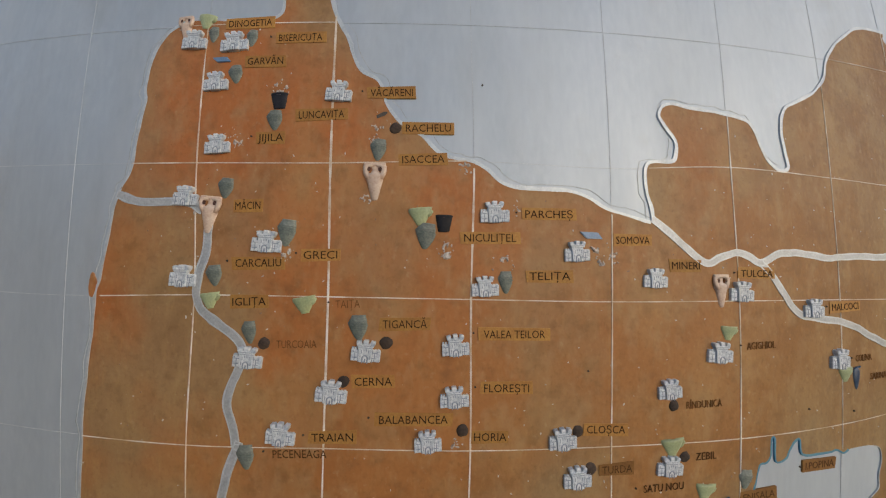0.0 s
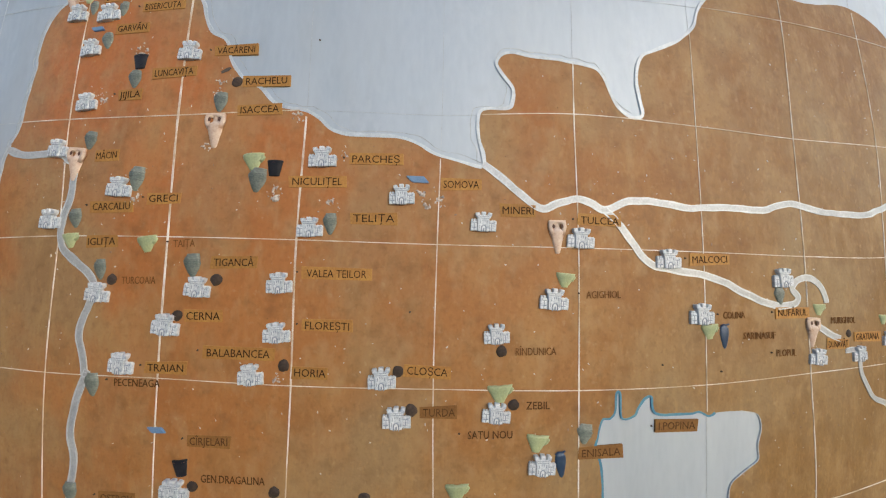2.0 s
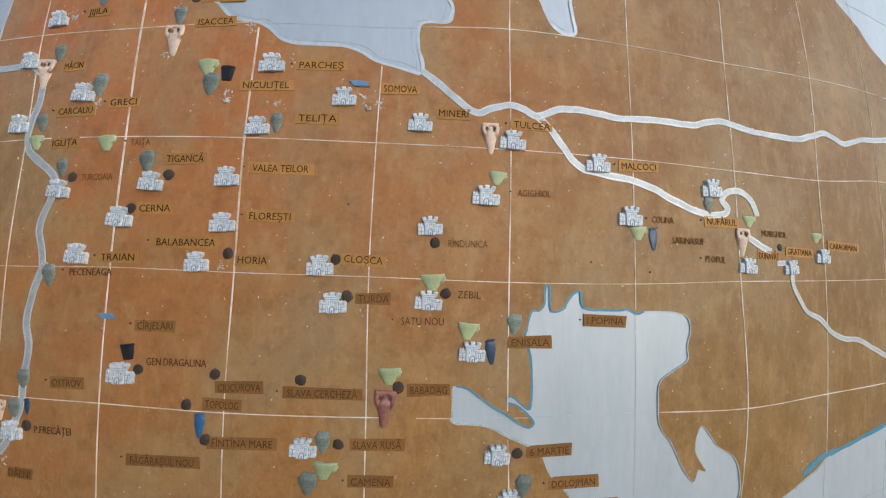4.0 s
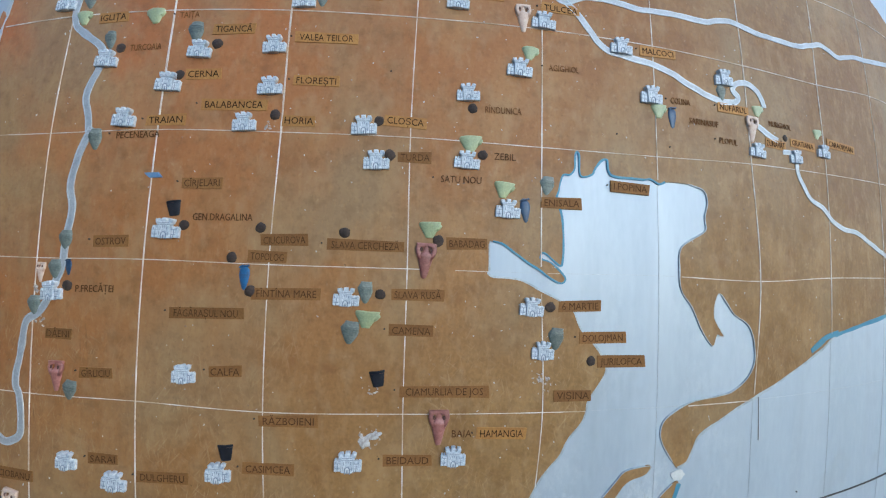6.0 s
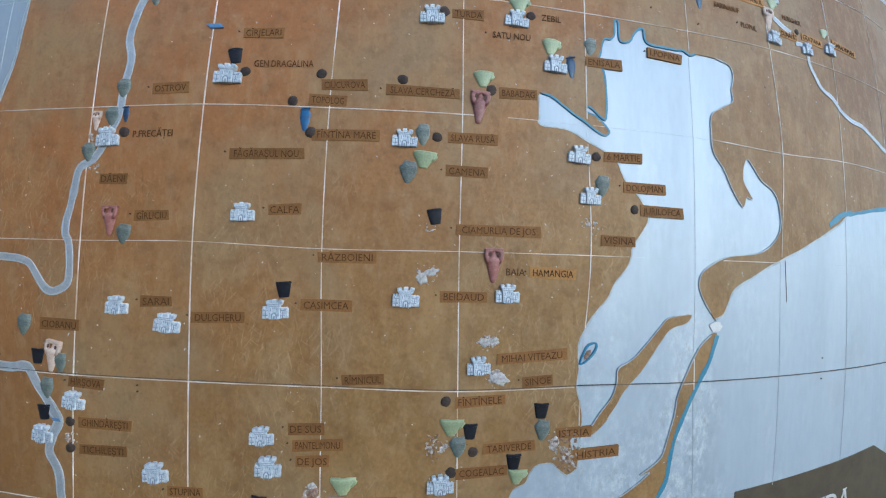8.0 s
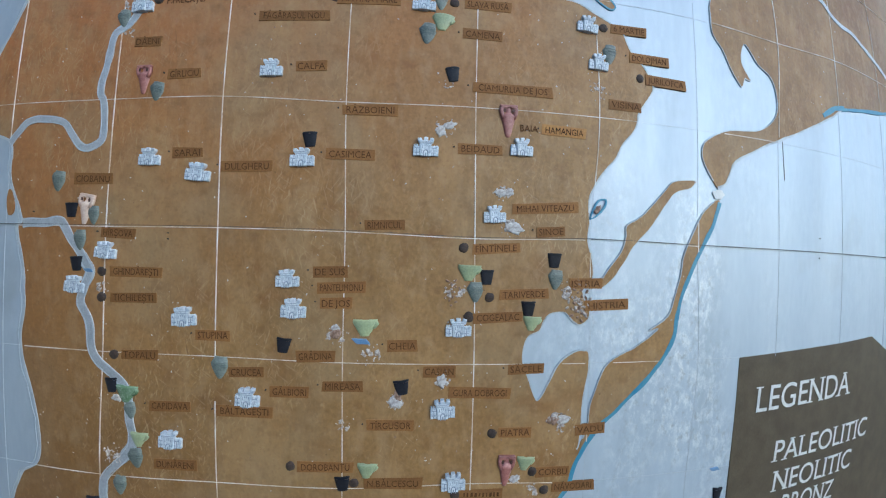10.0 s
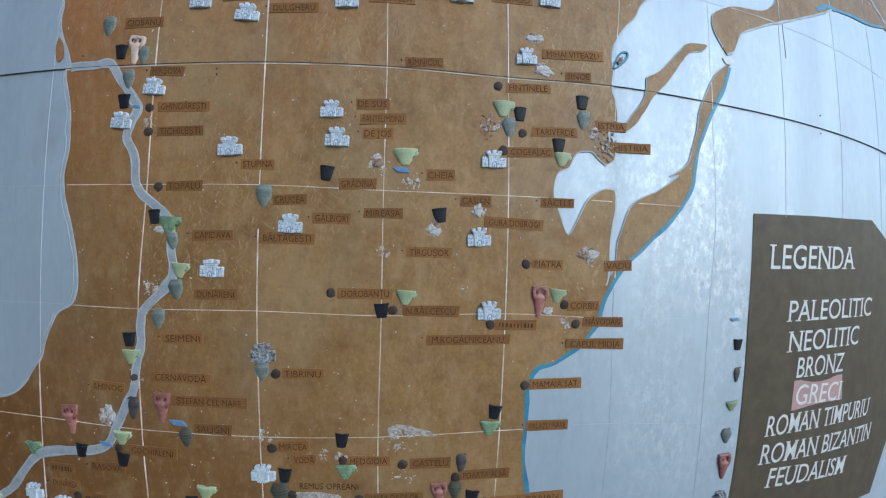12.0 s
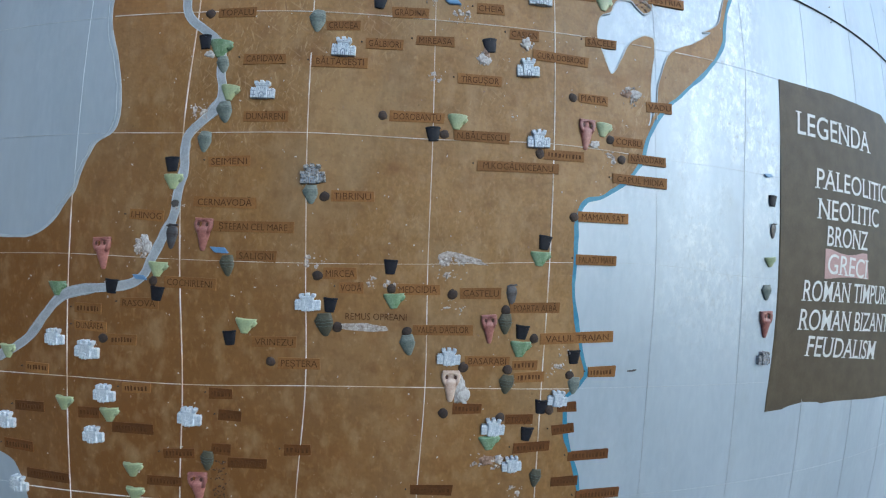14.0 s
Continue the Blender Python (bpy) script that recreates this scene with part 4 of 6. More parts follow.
def build_cup():
    top = tagged(new("cup_relief"), "black burnished clay cup relief with flared rim", "cup relief", "cup reliefs on the map")
    part("body", lathe([(0.004, -0.054), (0.030, -0.053), (0.033, -0.046), (0.040, 0.0), (0.045, 0.036)], 0.6, 16, 0.08), BLACK, top, smooth=True)
    part("rim", lathe([(0.0445, 0.036), (0.048, 0.040), (0.048, 0.049), (0.044, 0.052), (0.010, 0.049)], 0.60, 16, 0.1), BLACK, top, smooth=True)
    return top


def cup(u, v, turn=0.0, size=1.0, label=""):
    return placed("cup", build_cup, u, v, turn + random.uniform(-9, 9), size * 0.90, random.uniform(1.06, 1.20), label, 0.62)


def build_stone():
    bm = bmesh.new()
    bmesh.ops.create_icosphere(bm, subdivisions=3, radius=0.032)
    for q in bm.verts:
        q.co *= 1 + 0.18 * noise.noise(q.co * 45)
        q.co.z *= 0.5
    return tagged(new("stone_knob", mesh_of("stone_knob", bm, STONE, True)), "round dark brown rough stone knob", "stone knob", "stone knobs on the map")


def knob(u, v, turn=0.0, size=1.0, label=""):
    return placed("knob", build_stone, u, v, random.uniform(0, 360), size * random.uniform(0.95, 1.1), 1.0, label)


def build_flint():
    bm = bmesh.new()
    a = [bm.verts.new(p) for p in ((-0.070, 0.014, 0), (0.036, 0.018, 0), (0.068, -0.018, 0), (-0.030, -0.022, 0))]
    f = bm.faces.new(a)
    top = bmesh.ops.extrude_face_region(bm, geom=[f])["geom"]
    for g in top:
        if isinstance(g, bmesh.types.BMVert):
            g.co.z += 0.014
    bmesh.ops.bevel(bm, geom=list(bm.edges), offset=0.004, segments=2, affect="EDGES")
    return tagged(new("flint_blade_relief", mesh_of("flint_blade_relief", bm, FLINT)), "blue glazed flat flint blade relief", "blade relief", "blade reliefs on the map")


def blade(u, v, turn=0.0, size=1.0, label=""):
    return placed("blade", build_flint, u, v, turn + random.uniform(-6, 4), size, 1.0, label)


def build_axe(material, label):
    def build():
        top = tagged(new("bronze_axe_relief"), label, "axe relief", "axe reliefs on the map")
        part("blade", lathe([(0.001, -0.085), (0.010, -0.070), (0.019, -0.030), (0.023, 0.010), (0.021, 0.040), (0.014, 0.056), (0.004, 0.060)], 0.6, 12, 0.15), material, top, smooth=True)
        part("collar", tube([(-0.020, 0.052, 0.008), (-0.008, 0.064, 0.010), (0.008, 0.062, 0.010), (0.020, 0.066, 0.008)], 0.006, 6), material, top)
        return top
    return build


def axe(u, v, turn=0.0, size=1.0, label="", look_of="dark"):
    m, base = {"dark": (BRONZE, "blue-black bronze axe relief with pointed blade"), "cobalt": (COBALT, "cobalt blue glazed axe relief with pointed blade"), "grey": (PEWTER, "grey-brown metallic axe relief with pointed blade")}[look_of]
    return placed("axe_" + look_of, build_axe(m, base), u, v, turn + random.uniform(-5, 5), size, 1.55 if look_of == "grey" else 1.4, label)


def scar(u, v, turn=0.0, size=1.0, label=""):
    """Mortar smears and plaster chips left where a relief fell off."""
    bm = bmesh.new()
    for k in range(random.randint(2, 4)):
        a, r = random.uniform(0, 6.28), 0.035 * size
        m = Matrix.Translation((r * math.cos(a) * 1.3, r * math.sin(a), 0.0)) @ pose(0, 0, 0, 0, 0, random.uniform(0, 360)) @ Matrix.Diagonal((random.uniform(0.014, 0.034) * size, random.uniform(0.010, 0.020) * size, 0.004, 1))
        vs = bmesh.ops.create_icosphere(bm, subdivisions=3, radius=1, matrix=m)["verts"]
        for q in vs:
            q.co += noise.noise_vector(q.co * 45 + Vector((u, v, k))) * 0.012 * size
    for k in range(int(12 * size)):
        a, r = random.uniform(0, 6.28), 0.07 * size * math.sqrt(random.random())
        m = Matrix.Translation((r * math.cos(a) * 1.2, r * math.sin(a), 0.001)) @ pose(0, 0, 0, random.uniform(-30, 30), random.uniform(-30, 30), random.uniform(0, 360)) @ Matrix.Diagonal((random.uniform(0.003, 0.009), random.uniform(0.002, 0.006), 0.004, 1))
        bmesh.ops.create_icosphere(bm, subdivisions=1, radius=1, matrix=m)
    for q in bm.verts:
        q.co += noise.noise_vector(q.co * 90) * 0.003
        q.co.z = min(q.co.z, 0.010)
    ob = new("plaster_scar", mesh_of("plaster_scar", bm, CHIP))
    ob.matrix_basis = on_wall(u, v, 0.005)
    return tagged(ob, label or "broken pale plaster chips where a relief is lost", "plaster", kind="stuff")


def smear(name, u, v, wide, high, material, label, category, turn=0.0, h=0.0105):
    """An irregular dab of paint, plaster or dirt; wide and high in map squares."""
    pts = []
    for k in range(22):
        a = 2 * math.pi * k / 22
        r = 1 + 0.35 * noise.noise((math.cos(a) * 1.6 + u, math.sin(a) * 1.6 + v, 3.0))
        x, y = wide / 2 * r * math.cos(a), high / 2 * r * math.sin(a)
        c, s = math.cos(radians(turn)), math.sin(radians(turn))
        pts.append((u + x * c - y * s, v + x * s + y * c))
    tagged(new(name, mesh_of(name, sheet(smooth_line(pts, True, 2, 0.004), h, 0.1), material)), label, category, kind="structure")


def growth(u, v, wide, high, count, seed):
    """A dried plant and its rust run: many small ragged dabs in one patch."""
    rng, bm = random.Random(seed), bmesh.new()
    for k in range(count):
        x, y = rng.gauss(0, wide / 4), rng.uniform(-high / 2, high / 2)
        m = Matrix.Translation((x * CELL, y * CELL, 0)) @ pose(0, 0, 0, 0, 0, rng.uniform(0, 180)) @ Matrix.Diagonal((rng.uniform(0.004, 0.013), rng.uniform(0.002, 0.006), 0.003, 1))
        for q in bmesh.ops.create_icosphere(bm, subdivisions=2, radius=1, matrix=m)["verts"]:
            q.co += noise.noise_vector(q.co * 120) * 0.004
    ob = new("dried_growth", mesh_of("dried_growth", bm, RUST))
    ob.matrix_basis = on_wall(u, v, LAND_H + 0.001)
    tagged(ob, "dark dried plant growth and rust on the painted wall", "dried plant", kind="stuff")


def letters(text, width, height, material, name, parent, bold=0.0, lift=0.0, fit=0.86, serif=False, slant=0.0):
    """Raised lettering fitted to a width, centred on the parent."""
    cu = bpy.data.curves.new(name, "FONT")
    cu.body, cu.size, cu.extrude, cu.offset, cu.resolution_u = text, 1, 0.012, bold, 5 if serif else 2
    tmp = bpy.data.objects.new(name, cu)
    me = bpy.data.meshes.new_from_object(tmp)
    bpy.data.objects.remove(tmp)
    if serif:
        bm = bmesh.new()
        bm.from_mesh(me)
        flat = set()
        for e in bm.edges:
            a, b = e.verts[0].co, e.verts[1].co
            if abs(a.y - b.y) < 1e-4 and 0.05 < abs(a.x - b.x) < 0.17 and (abs(a.y) < 0.02 or abs(a.y - 0.69) < 0.05):
                flat.add((round(min(a.x, b.x), 3), round(max(a.x, b.x), 3), round(a.y, 3)))
        for x0, x1, y in sorted(flat):
            box(bm, x0 - 0.085, x1 + 0.085, *((y, y + 0.035) if y < 0.3 else (y - 0.035, y)), -0.012, 0.0125)
        bm.to_mesh(me)
        bm.free()
    co = np.array([q.co for q in me.vertices])
    polys = [tuple(f.vertices) for f in me.polygons]
    low, high = co[:, 0].min(), co[:, 0].max()
    sx, sy = width * fit / (high - low), height / 0.69
    co = np.stack([(co[:, 0] - (low + high) / 2) * sx, (co[:, 1] - 0.345) * sy, lift + co[:, 2] * 0.08], 1)
    co[:, 0] += slant * co[:, 1]
    # pieces that stand over one another make one letter
    root = list(range(len(co)))

    def find(i):
        while root[i] != i:
            root[i] = root[root[i]]
            i = root[i]
        return i
    for f in polys:
        for i in f[1:]:
            root[find(i)] = find(f[0])
    isle = np.array([find(i) for i in range(len(co))])
    spans = sorted((co[isle == r, 0].min(), co[isle == r, 0].max(), r) for r in set(isle.tolist()))
    glyphs = []
    for x0, x1, r in spans:
        if glyphs and min(x1, glyphs[-1][1]) - x0 > 0.5 * min(x1 - x0, glyphs[-1][1] - glyphs[-1][0]):
            glyphs[-1][1] = max(glyphs[-1][1], x1)
            glyphs[-1][2].append(r)
        else:
            glyphs.append([x0, x1, [r]])
    bpy.data.meshes.remove(me)
    made = []
    for _, _, roots in glyphs:
        keep = np.flatnonzero(np.isin(isle, roots))
        index = {int(k): n for n, k in enumerate(keep)}
        glyph = bpy.data.meshes.new(name)
        glyph.from_pydata([tuple(co[k]) for k in keep], [], [[index[i] for i in f] for f in polys if f[0] in index])
        glyph.materials.append(material)
        ob = new(name, glyph)
        ob.parent = parent
        made.append(ob)
    return made


def plaque(text, u, v, width, turn=0.0, look_of="y"):
    """A thin name plate with dark lettering; bars where the name cannot be read."""
    w = width * CELL
    said = ("reading " + text) if text != "#" else "with worn illegible lettering"
    m, base = {"y": (OCHRE, "ochre yellow painted name plate"), "b": (BROWN, "stained brown painted name plate"), "n": (None, "dark painted place name"), "f": (None, "worn faded place name")}[look_of]
    if look_of == "b" and v < -10.3:
        m, base = RUSTY, "rust-brown painted name plate"
    h = 0.0345
    top = tagged(new("name_plate" if m else "painted_name"), "%s %s" % (base, said), "name plate" if m else "lettering", "place names on the map")
    top.matrix_basis = on_wall(u, v, LAND_H + 0.001, turn)
    if m:
        bm = box(bmesh.new(), -w / 2, w / 2, -h, h, -0.008, 0.0016, 0.0006, 0.005)
        part("plate", bm, m, top)
    if text == "#":
        x = -w * 0.40
        while x < w * 0.38:
            step = random.uniform(0.008, 0.017)
            bm = box(bmesh.new(), x, min(x + step, w * 0.42), -random.uniform(0.013, 0.018), random.uniform(0.011, 0.018), 0.0, 0.0024 if m else 0.002, 0, 0.0025)
            part("worn_bar", bm, INK if look_of == "y" else FADED, top)
            x += step + random.uniform(0.008, 0.014)
    else:
        letters(text, w, 0.043, DIM if look_of == "f" else (INK if look_of == "y" else FADED), "letter", top, -0.004, 0.0020 if m else 0.0012)
    return top


PIN = None


def pin(u, v):
    """Small dark marker hole or peg beside a name."""
    global PIN
    if PIN is None:
        bm = bmesh.new()
        bmesh.ops.create_cone(bm, cap_ends=True, segments=10, radius1=0.006, radius2=0.004, depth=0.006)
        PIN = tagged(new("marker_peg", mesh_of("marker_peg", bm, STONE)), "tiny dark marker peg beside a place name", "peg", "marker pegs on the map")
        ob = PIN
    else:
        ob = PIN.copy()
        scene.collection.objects.link(ob)
    ob.matrix_basis = on_wall(u, v, LAND_H + 0.004)


# ---- the legend panel ----
LEG_H = 0.005
tagged(new("legend_panel", mesh_of("legend_panel", sheet(smooth_line(legend_edge, True, 1), LEG_H, 0.15), PANEL)), "olive-brown painted legend panel on the map wall", "panel", kind="structure")
bm = sheet(smooth_line(legend_patch, True, 1), LEG_H + 0.002, 0.1)
tagged(new("legend_patch", mesh_of("legend_patch", bm, ROSE)), "pale rose patch behind one legend word", "patch", kind="structure")


def legend_word(text, u, v, width, height, turn):
    top = tagged(new("legend_lettering"), "white painted legend lettering reading " + text, "lettering", "legend words")
    top.matrix_basis = on_wall(u, v, LEG_H + 0.0025, turn)
    made = letters(text, width * CELL, height * 1.18, LETTER, "letter", top, 0.003, 0.0, 1.0, True, 0.10)
    c, s, back = math.cos(radians(turn)), math.sin(radians(turn)), top.matrix_basis.inverted()
    for q in (q for ob in made for q in ob.data.vertices):
        x, y, z = q.co
        q.co = back @ skin(u + (x * c - y * s) / CELL, v + (x * s + y * c) / CELL, LEG_H + 0.0034 + z * 0.15)[0]


legend_word("LEGENDA", 6.519, -7.540, 1.523, 0.165, 2.2)
legend_word("PALEOLITIC", 6.893, -8.084, 1.673, 0.145, 1.8)
legend_word("NEOLITIC", 6.767, -8.406, 1.354, 0.145, 1.7)
legend_word("BRONZ", 6.710, -8.693, 0.868, 0.145, 1.1)
legend_word("GRECI", 6.728, -9.003, 0.867, 0.145, -1.3)
legend_word("ROMAN TIMPURIU", 6.898, -9.292, 2.064, 0.145, 0.1)
legend_word("ROMAN BIZANTIN", 6.959, -9.611, 2.268, 0.145, -1.0)
legend_word("FEUDALISM", 6.732, -9.910, 1.517, 0.145, -3.4)

# ---- reliefs on the map ----
castle(-0.069, -0.127, 0, 1, "white glazed ceramic fortress relief beside the name DINOGETIA")
castle(0.244, -0.152, 0, 1, "white glazed ceramic fortress relief beside the name DINOGETIA")
castle(0.126, -0.461, 0, 1, "white glazed ceramic fortress relief beside the name GARVĂN")
castle(1.039, -0.545, 0, 1, "white glazed ceramic fortress relief beside the name VĂCĂRENI")
castle(0.172, -0.933, 0, 1, "white glazed ceramic fortress relief beside the name JIJILA")
castle(-0.039, -1.307, 0, 1, "white glazed ceramic fortress relief beside the name MĂCIN")
castle(0.569, -1.622, 0, 1, "white glazed ceramic fortress relief beside the name CARCALIU")
castle(-0.030, -1.870, 0, 1, "white glazed ceramic fortress relief beside the name IGLIȚA")
castle(0.459, -2.412, 0, 1, "white glazed ceramic fortress relief beside the name TURCOAIA")
castle(2.138, -1.401, 0, 1, "white glazed ceramic fortress relief beside the name NICULIȚEL")
castle(2.718, -1.670, 0, 1, "white glazed ceramic fortress relief beside the name SOMOVA")
castle(2.070, -1.912, 0, 1, "white glazed ceramic fortress relief beside the name NICULIȚEL")
castle(3.303, -1.859, 0, 1, "white glazed ceramic fortress relief beside the name MINERI")
castle(4.015, -1.967, 0, 1, "white glazed ceramic fortress relief beside the name TULCEA")
castle(1.267, -2.350, 0, 1, "white glazed ceramic fortress relief beside the name CERNA")
castle(1.869, -2.308, 0, 1, "white glazed ceramic fortress relief beside the name VALEA TEILOR")
castle(1.037, -2.624, 0, 1, "white glazed ceramic fortress relief beside the name CERNA")
castle(1.863, -2.654, 0, 1, "white glazed ceramic fortress relief beside the name FLOREȘTI")
castle(0.695, -2.915, 0, 1, "white glazed ceramic fortress relief beside the name PECENEAGA")
castle(1.686, -2.949, 0, 1, "white glazed ceramic fortress relief beside the name BALABANCEA")
castle(2.607, -2.951, 0, 1, "white glazed ceramic fortress relief beside the name CLOȘCA")
amphora(-0.153, -0.029, 8, 0.8, "cream ceramic amphora relief beside the name DINOGETIA")
amphora(0.142, -1.436, -6, 1, "cream ceramic amphora relief beside the name MĂCIN")
amphora(1.307, -1.192, 0, 1, "cream ceramic amphora relief beside the name ISACCEA")
amphora(3.842, -1.956, 0, 0.92, "cream ceramic amphora relief beside the name TULCEA")
jug(0.072, -0.081, 0, 0.7, "grey-green clay jug relief beside the name DINOGETIA")
jug(0.373, -0.119, 0, 0.75, "grey-green clay jug relief beside the name DINOGETIA")
jug(0.270, -0.402, 10, 0.8, "grey-green clay jug relief beside the name GARVĂN")
jug(0.583, -0.754, 0, 0.85, "grey-green clay jug relief beside the name JIJILA")
jug(1.330, -0.968, 0, 0.9, "grey-green clay jug relief beside the name ISACCEA")
jug(0.253, -1.248, 0, 0.85, "grey-green clay jug relief beside the name MĂCIN")
jug(0.707, -1.557, 0, 1.1, "grey-green clay jug relief beside the name GRECI")
jug(0.198, -1.861, 0, 0.85, "grey-green clay jug relief beside the name CARCALIU")
jug(1.666, -1.569, 0, 1.05, "grey-green clay jug relief beside the name NICULIȚEL")
jug(2.215, -1.884, 0, 0.9, "grey-green clay jug relief beside the name TELIȚA")
jug(0.463, -2.243, 0, 0.9, "grey-green clay jug relief beside the name IGLIȚA")
jug(1.215, -2.195, 0, 1, "grey-green clay jug relief beside the name TIGANCĂ")
jug(0.452, -3.087, 0, 1, "grey-green clay jug relief beside the name PECENEAGA")
bowl(0.007, 0.025, 0, 0.85, "pale yellow-green glazed bowl relief beside the name DINOGETIA")
bowl(1.626, -1.435, 0, 1, "pale yellow-green glazed bowl relief beside the name NICULIȚEL")
bowl(0.172, -2.034, 10, 0.9, "pale yellow-green glazed bowl relief beside the name IGLIȚA")
bowl(0.842, -2.049, 10, 0.95, "pale yellow-green glazed bowl relief beside the name TAIȚA")
bowl(3.899, -2.269, 0, 0.85, "pale yellow-green glazed bowl relief beside the name AGIGHIOL")
cup(0.608, -0.613, 0, 1, "black burnished clay cup relief beside the name LUNCAVIȚA")
cup(1.787, -1.485, 0, 1, "black burnished clay cup relief beside the name NICULIȚEL")
blade(0.155, -0.287, 0, 0.85, "blue glazed flat flint blade relief beside the name GARVĂN")
blade(2.829, -1.557, 0, 1, "blue glazed flat flint blade relief beside the name SOMOVA")
knob(1.443, -0.809, 0, 1, "round dark brown stone knob beside the name RACHELU")
knob(0.565, -2.317, 0, 1, "round dark brown stone knob beside the name TURCOAIA")
knob(1.401, -2.303, 0, 1, "round dark brown stone knob beside the name TIGANCĂ")
knob(1.117, -2.565, 0, 1, "round dark brown stone knob beside the name CERNA")
knob(1.922, -2.886, 0, 1, "round dark brown stone knob beside the name HORIA")
knob(2.716, -2.909, 0, 1, "round dark brown stone knob beside the name CLOȘCA")
knob(3.442, -2.771, 0, 1, "round dark brown stone knob beside the name RÎNDUNICA")
scar(2.918, -1.693, 0, 1.2, "broken pale plaster chips beside the name SOMOVA")
scar(1.877, -2.969, 0, 0.6, "broken pale plaster chips beside the name HORIA")
castle(4.701, -2.114, 0, 1, "white glazed ceramic fortress relief beside the name MALCOCI")
castle(5.728, -2.264, 0, 1, "white glazed ceramic fortress relief beside the name NUFĂRUL")
castle(4.967, -2.525, 0, 1, "white glazed ceramic fortress relief beside the name COLINA")
castle(6.078, -2.903, 0, 0.9, "white glazed ceramic fortress relief beside the name DUNAVĂȚ")
castle(6.568, -2.913, 0, 0.9, "white glazed ceramic fortress relief beside the name DUNAVĂȚ")
castle(6.983, -2.814, 0, 0.85, "white glazed ceramic fortress relief beside the name CARAORMAN")
castle(3.401, -2.645, 0, 1, "white glazed ceramic fortress relief beside the name RÎNDUNICA")
castle(3.813, -2.404, 0, 1, "white glazed ceramic fortress relief beside the name AGIGHIOL")
bowl(5.040, -2.659, 0, 0.9, "pale yellow-green glazed bowl relief beside the name COLINA")
axe(5.171, -2.694, 0, 1, "blue-black bronze axe relief beside the name COLINA")
jug(5.702, -2.407, 0, 0.85, "grey-green clay jug relief beside the name NUFĂRUL")
bowl(6.113, -2.529, 0, 0.75, "pale yellow-green glazed bowl relief beside the name MURIGHIOL")
amphora(6.030, -2.705, 0, 0.9, "cream ceramic amphora relief beside the name DUNAVĂȚ")
knob(6.447, -2.744, 0, 0.8, "round dark brown stone knob beside the name MURIGHIOL")
bowl(6.916, -2.649, 0, 0.7, "pale yellow-green glazed bowl relief beside the name CARAORMAN")
castle(2.714, -3.219, 0, 1, "white glazed ceramic fortress relief beside the name TURDA")
knob(2.816, -3.174, 0, 1, "round dark brown stone knob beside the name TURDA")
castle(3.405, -3.189, 0, 1, "white glazed ceramic fortress relief beside the name ZEBIL")
bowl(3.430, -3.058, 0, 1, "pale yellow-green glazed bowl relief beside the name ZEBIL")
knob(3.526, -3.139, 0, 1, "round dark brown stone knob beside the name ZEBIL")
blade(0.994, -3.375, 0, 0.9, "blue glazed flat flint blade relief beside the name CÎRJELARI")
cup(1.182, -3.631, 0, 1, "black burnished clay cup relief beside the name CÎRJELARI")
castle(1.140, -3.784, 0, 1, "white glazed ceramic fortress relief beside the name GEN.DRAGALINA")
knob(1.273, -3.760, 0, 1, "round dark brown stone knob beside the name GEN.DRAGALINA")
knob(1.869, -3.759, 0, 1, "round dark brown stone knob beside the name CIUCUROVA")
knob(2.503, -3.778, 0, 1, "round dark brown stone knob beside the name SLAVA CERCHEZĂ")
knob(1.665, -3.992, 0, 1, "round dark brown stone knob beside the name TOPOLOG")
axe(1.767, -4.129, 0, 1, "cobalt blue glazed axe relief beside the name TOPOLOG", look_of="cobalt")
knob(1.819, -4.238, 0, 1, "round dark brown stone knob beside the name FÎNTÎNA MARE")
castle(2.535, -4.254, 0, 1, "white glazed ceramic fortress relief beside the name SLAVA CERCHEZĂ")
jug(2.676, -4.216, 0, 0.95, "grey-green clay jug relief beside the name SLAVA RUSĂ")
knob(2.782, -4.234, 0, 1, "round dark brown stone knob beside the name SLAVA RUSĂ")
bowl(2.691, -4.414, 0, 1.05, "pale yellow-green glazed bowl relief beside the name CAMENA")
jug(2.574, -4.514, 0, 1, "grey-green clay jug relief beside the name CAMENA")
amphora(3.109, -3.967, 0, 1, "dusky pink ceramic amphora relief beside the name BABADAG", pink=True)
bowl(3.137, -3.736, 0, 1, "pale yellow-green glazed bowl relief beside the name BABADAG")
knob(3.199, -3.820, 0, 1, "round dark brown stone knob beside the name BABADAG")
castle(3.731, -3.555, 0, 1, "white glazed ceramic fortress relief beside the name ENISALA")
bowl(3.697, -3.407, 0, 1, "pale yellow-green glazed bowl relief beside the name ZEBIL")
axe(3.869, -3.556, 0, 1, "blue-black bronze axe relief beside the name ENISALA")
jug(4.046, -3.356, 0, 0.85, "grey-green clay jug relief beside the name ENISALA")
castle(3.933, -4.300, 0, 1, "white glazed ceramic fortress relief beside the name 6 MARTIE")
knob(4.082, -4.301, 0, 1, "round dark brown stone knob beside the name 6 MARTIE")
jug(4.137, -4.542, 0, 1, "grey-green clay jug relief beside the name 6 MARTIE")
castle(4.028, -4.631, 0, 1, "white glazed ceramic fortress relief beside the name VIȘINA")
knob(4.428, -4.721, 0, 1, "round dark brown stone knob beside the name JURILOFCA")
castle(1.338, -4.862, 0, 1, "white glazed ceramic fortress relief beside the name CALFA")
cup(2.785, -4.852, 0, 1, "black burnished clay cup relief beside the name CAMENA")
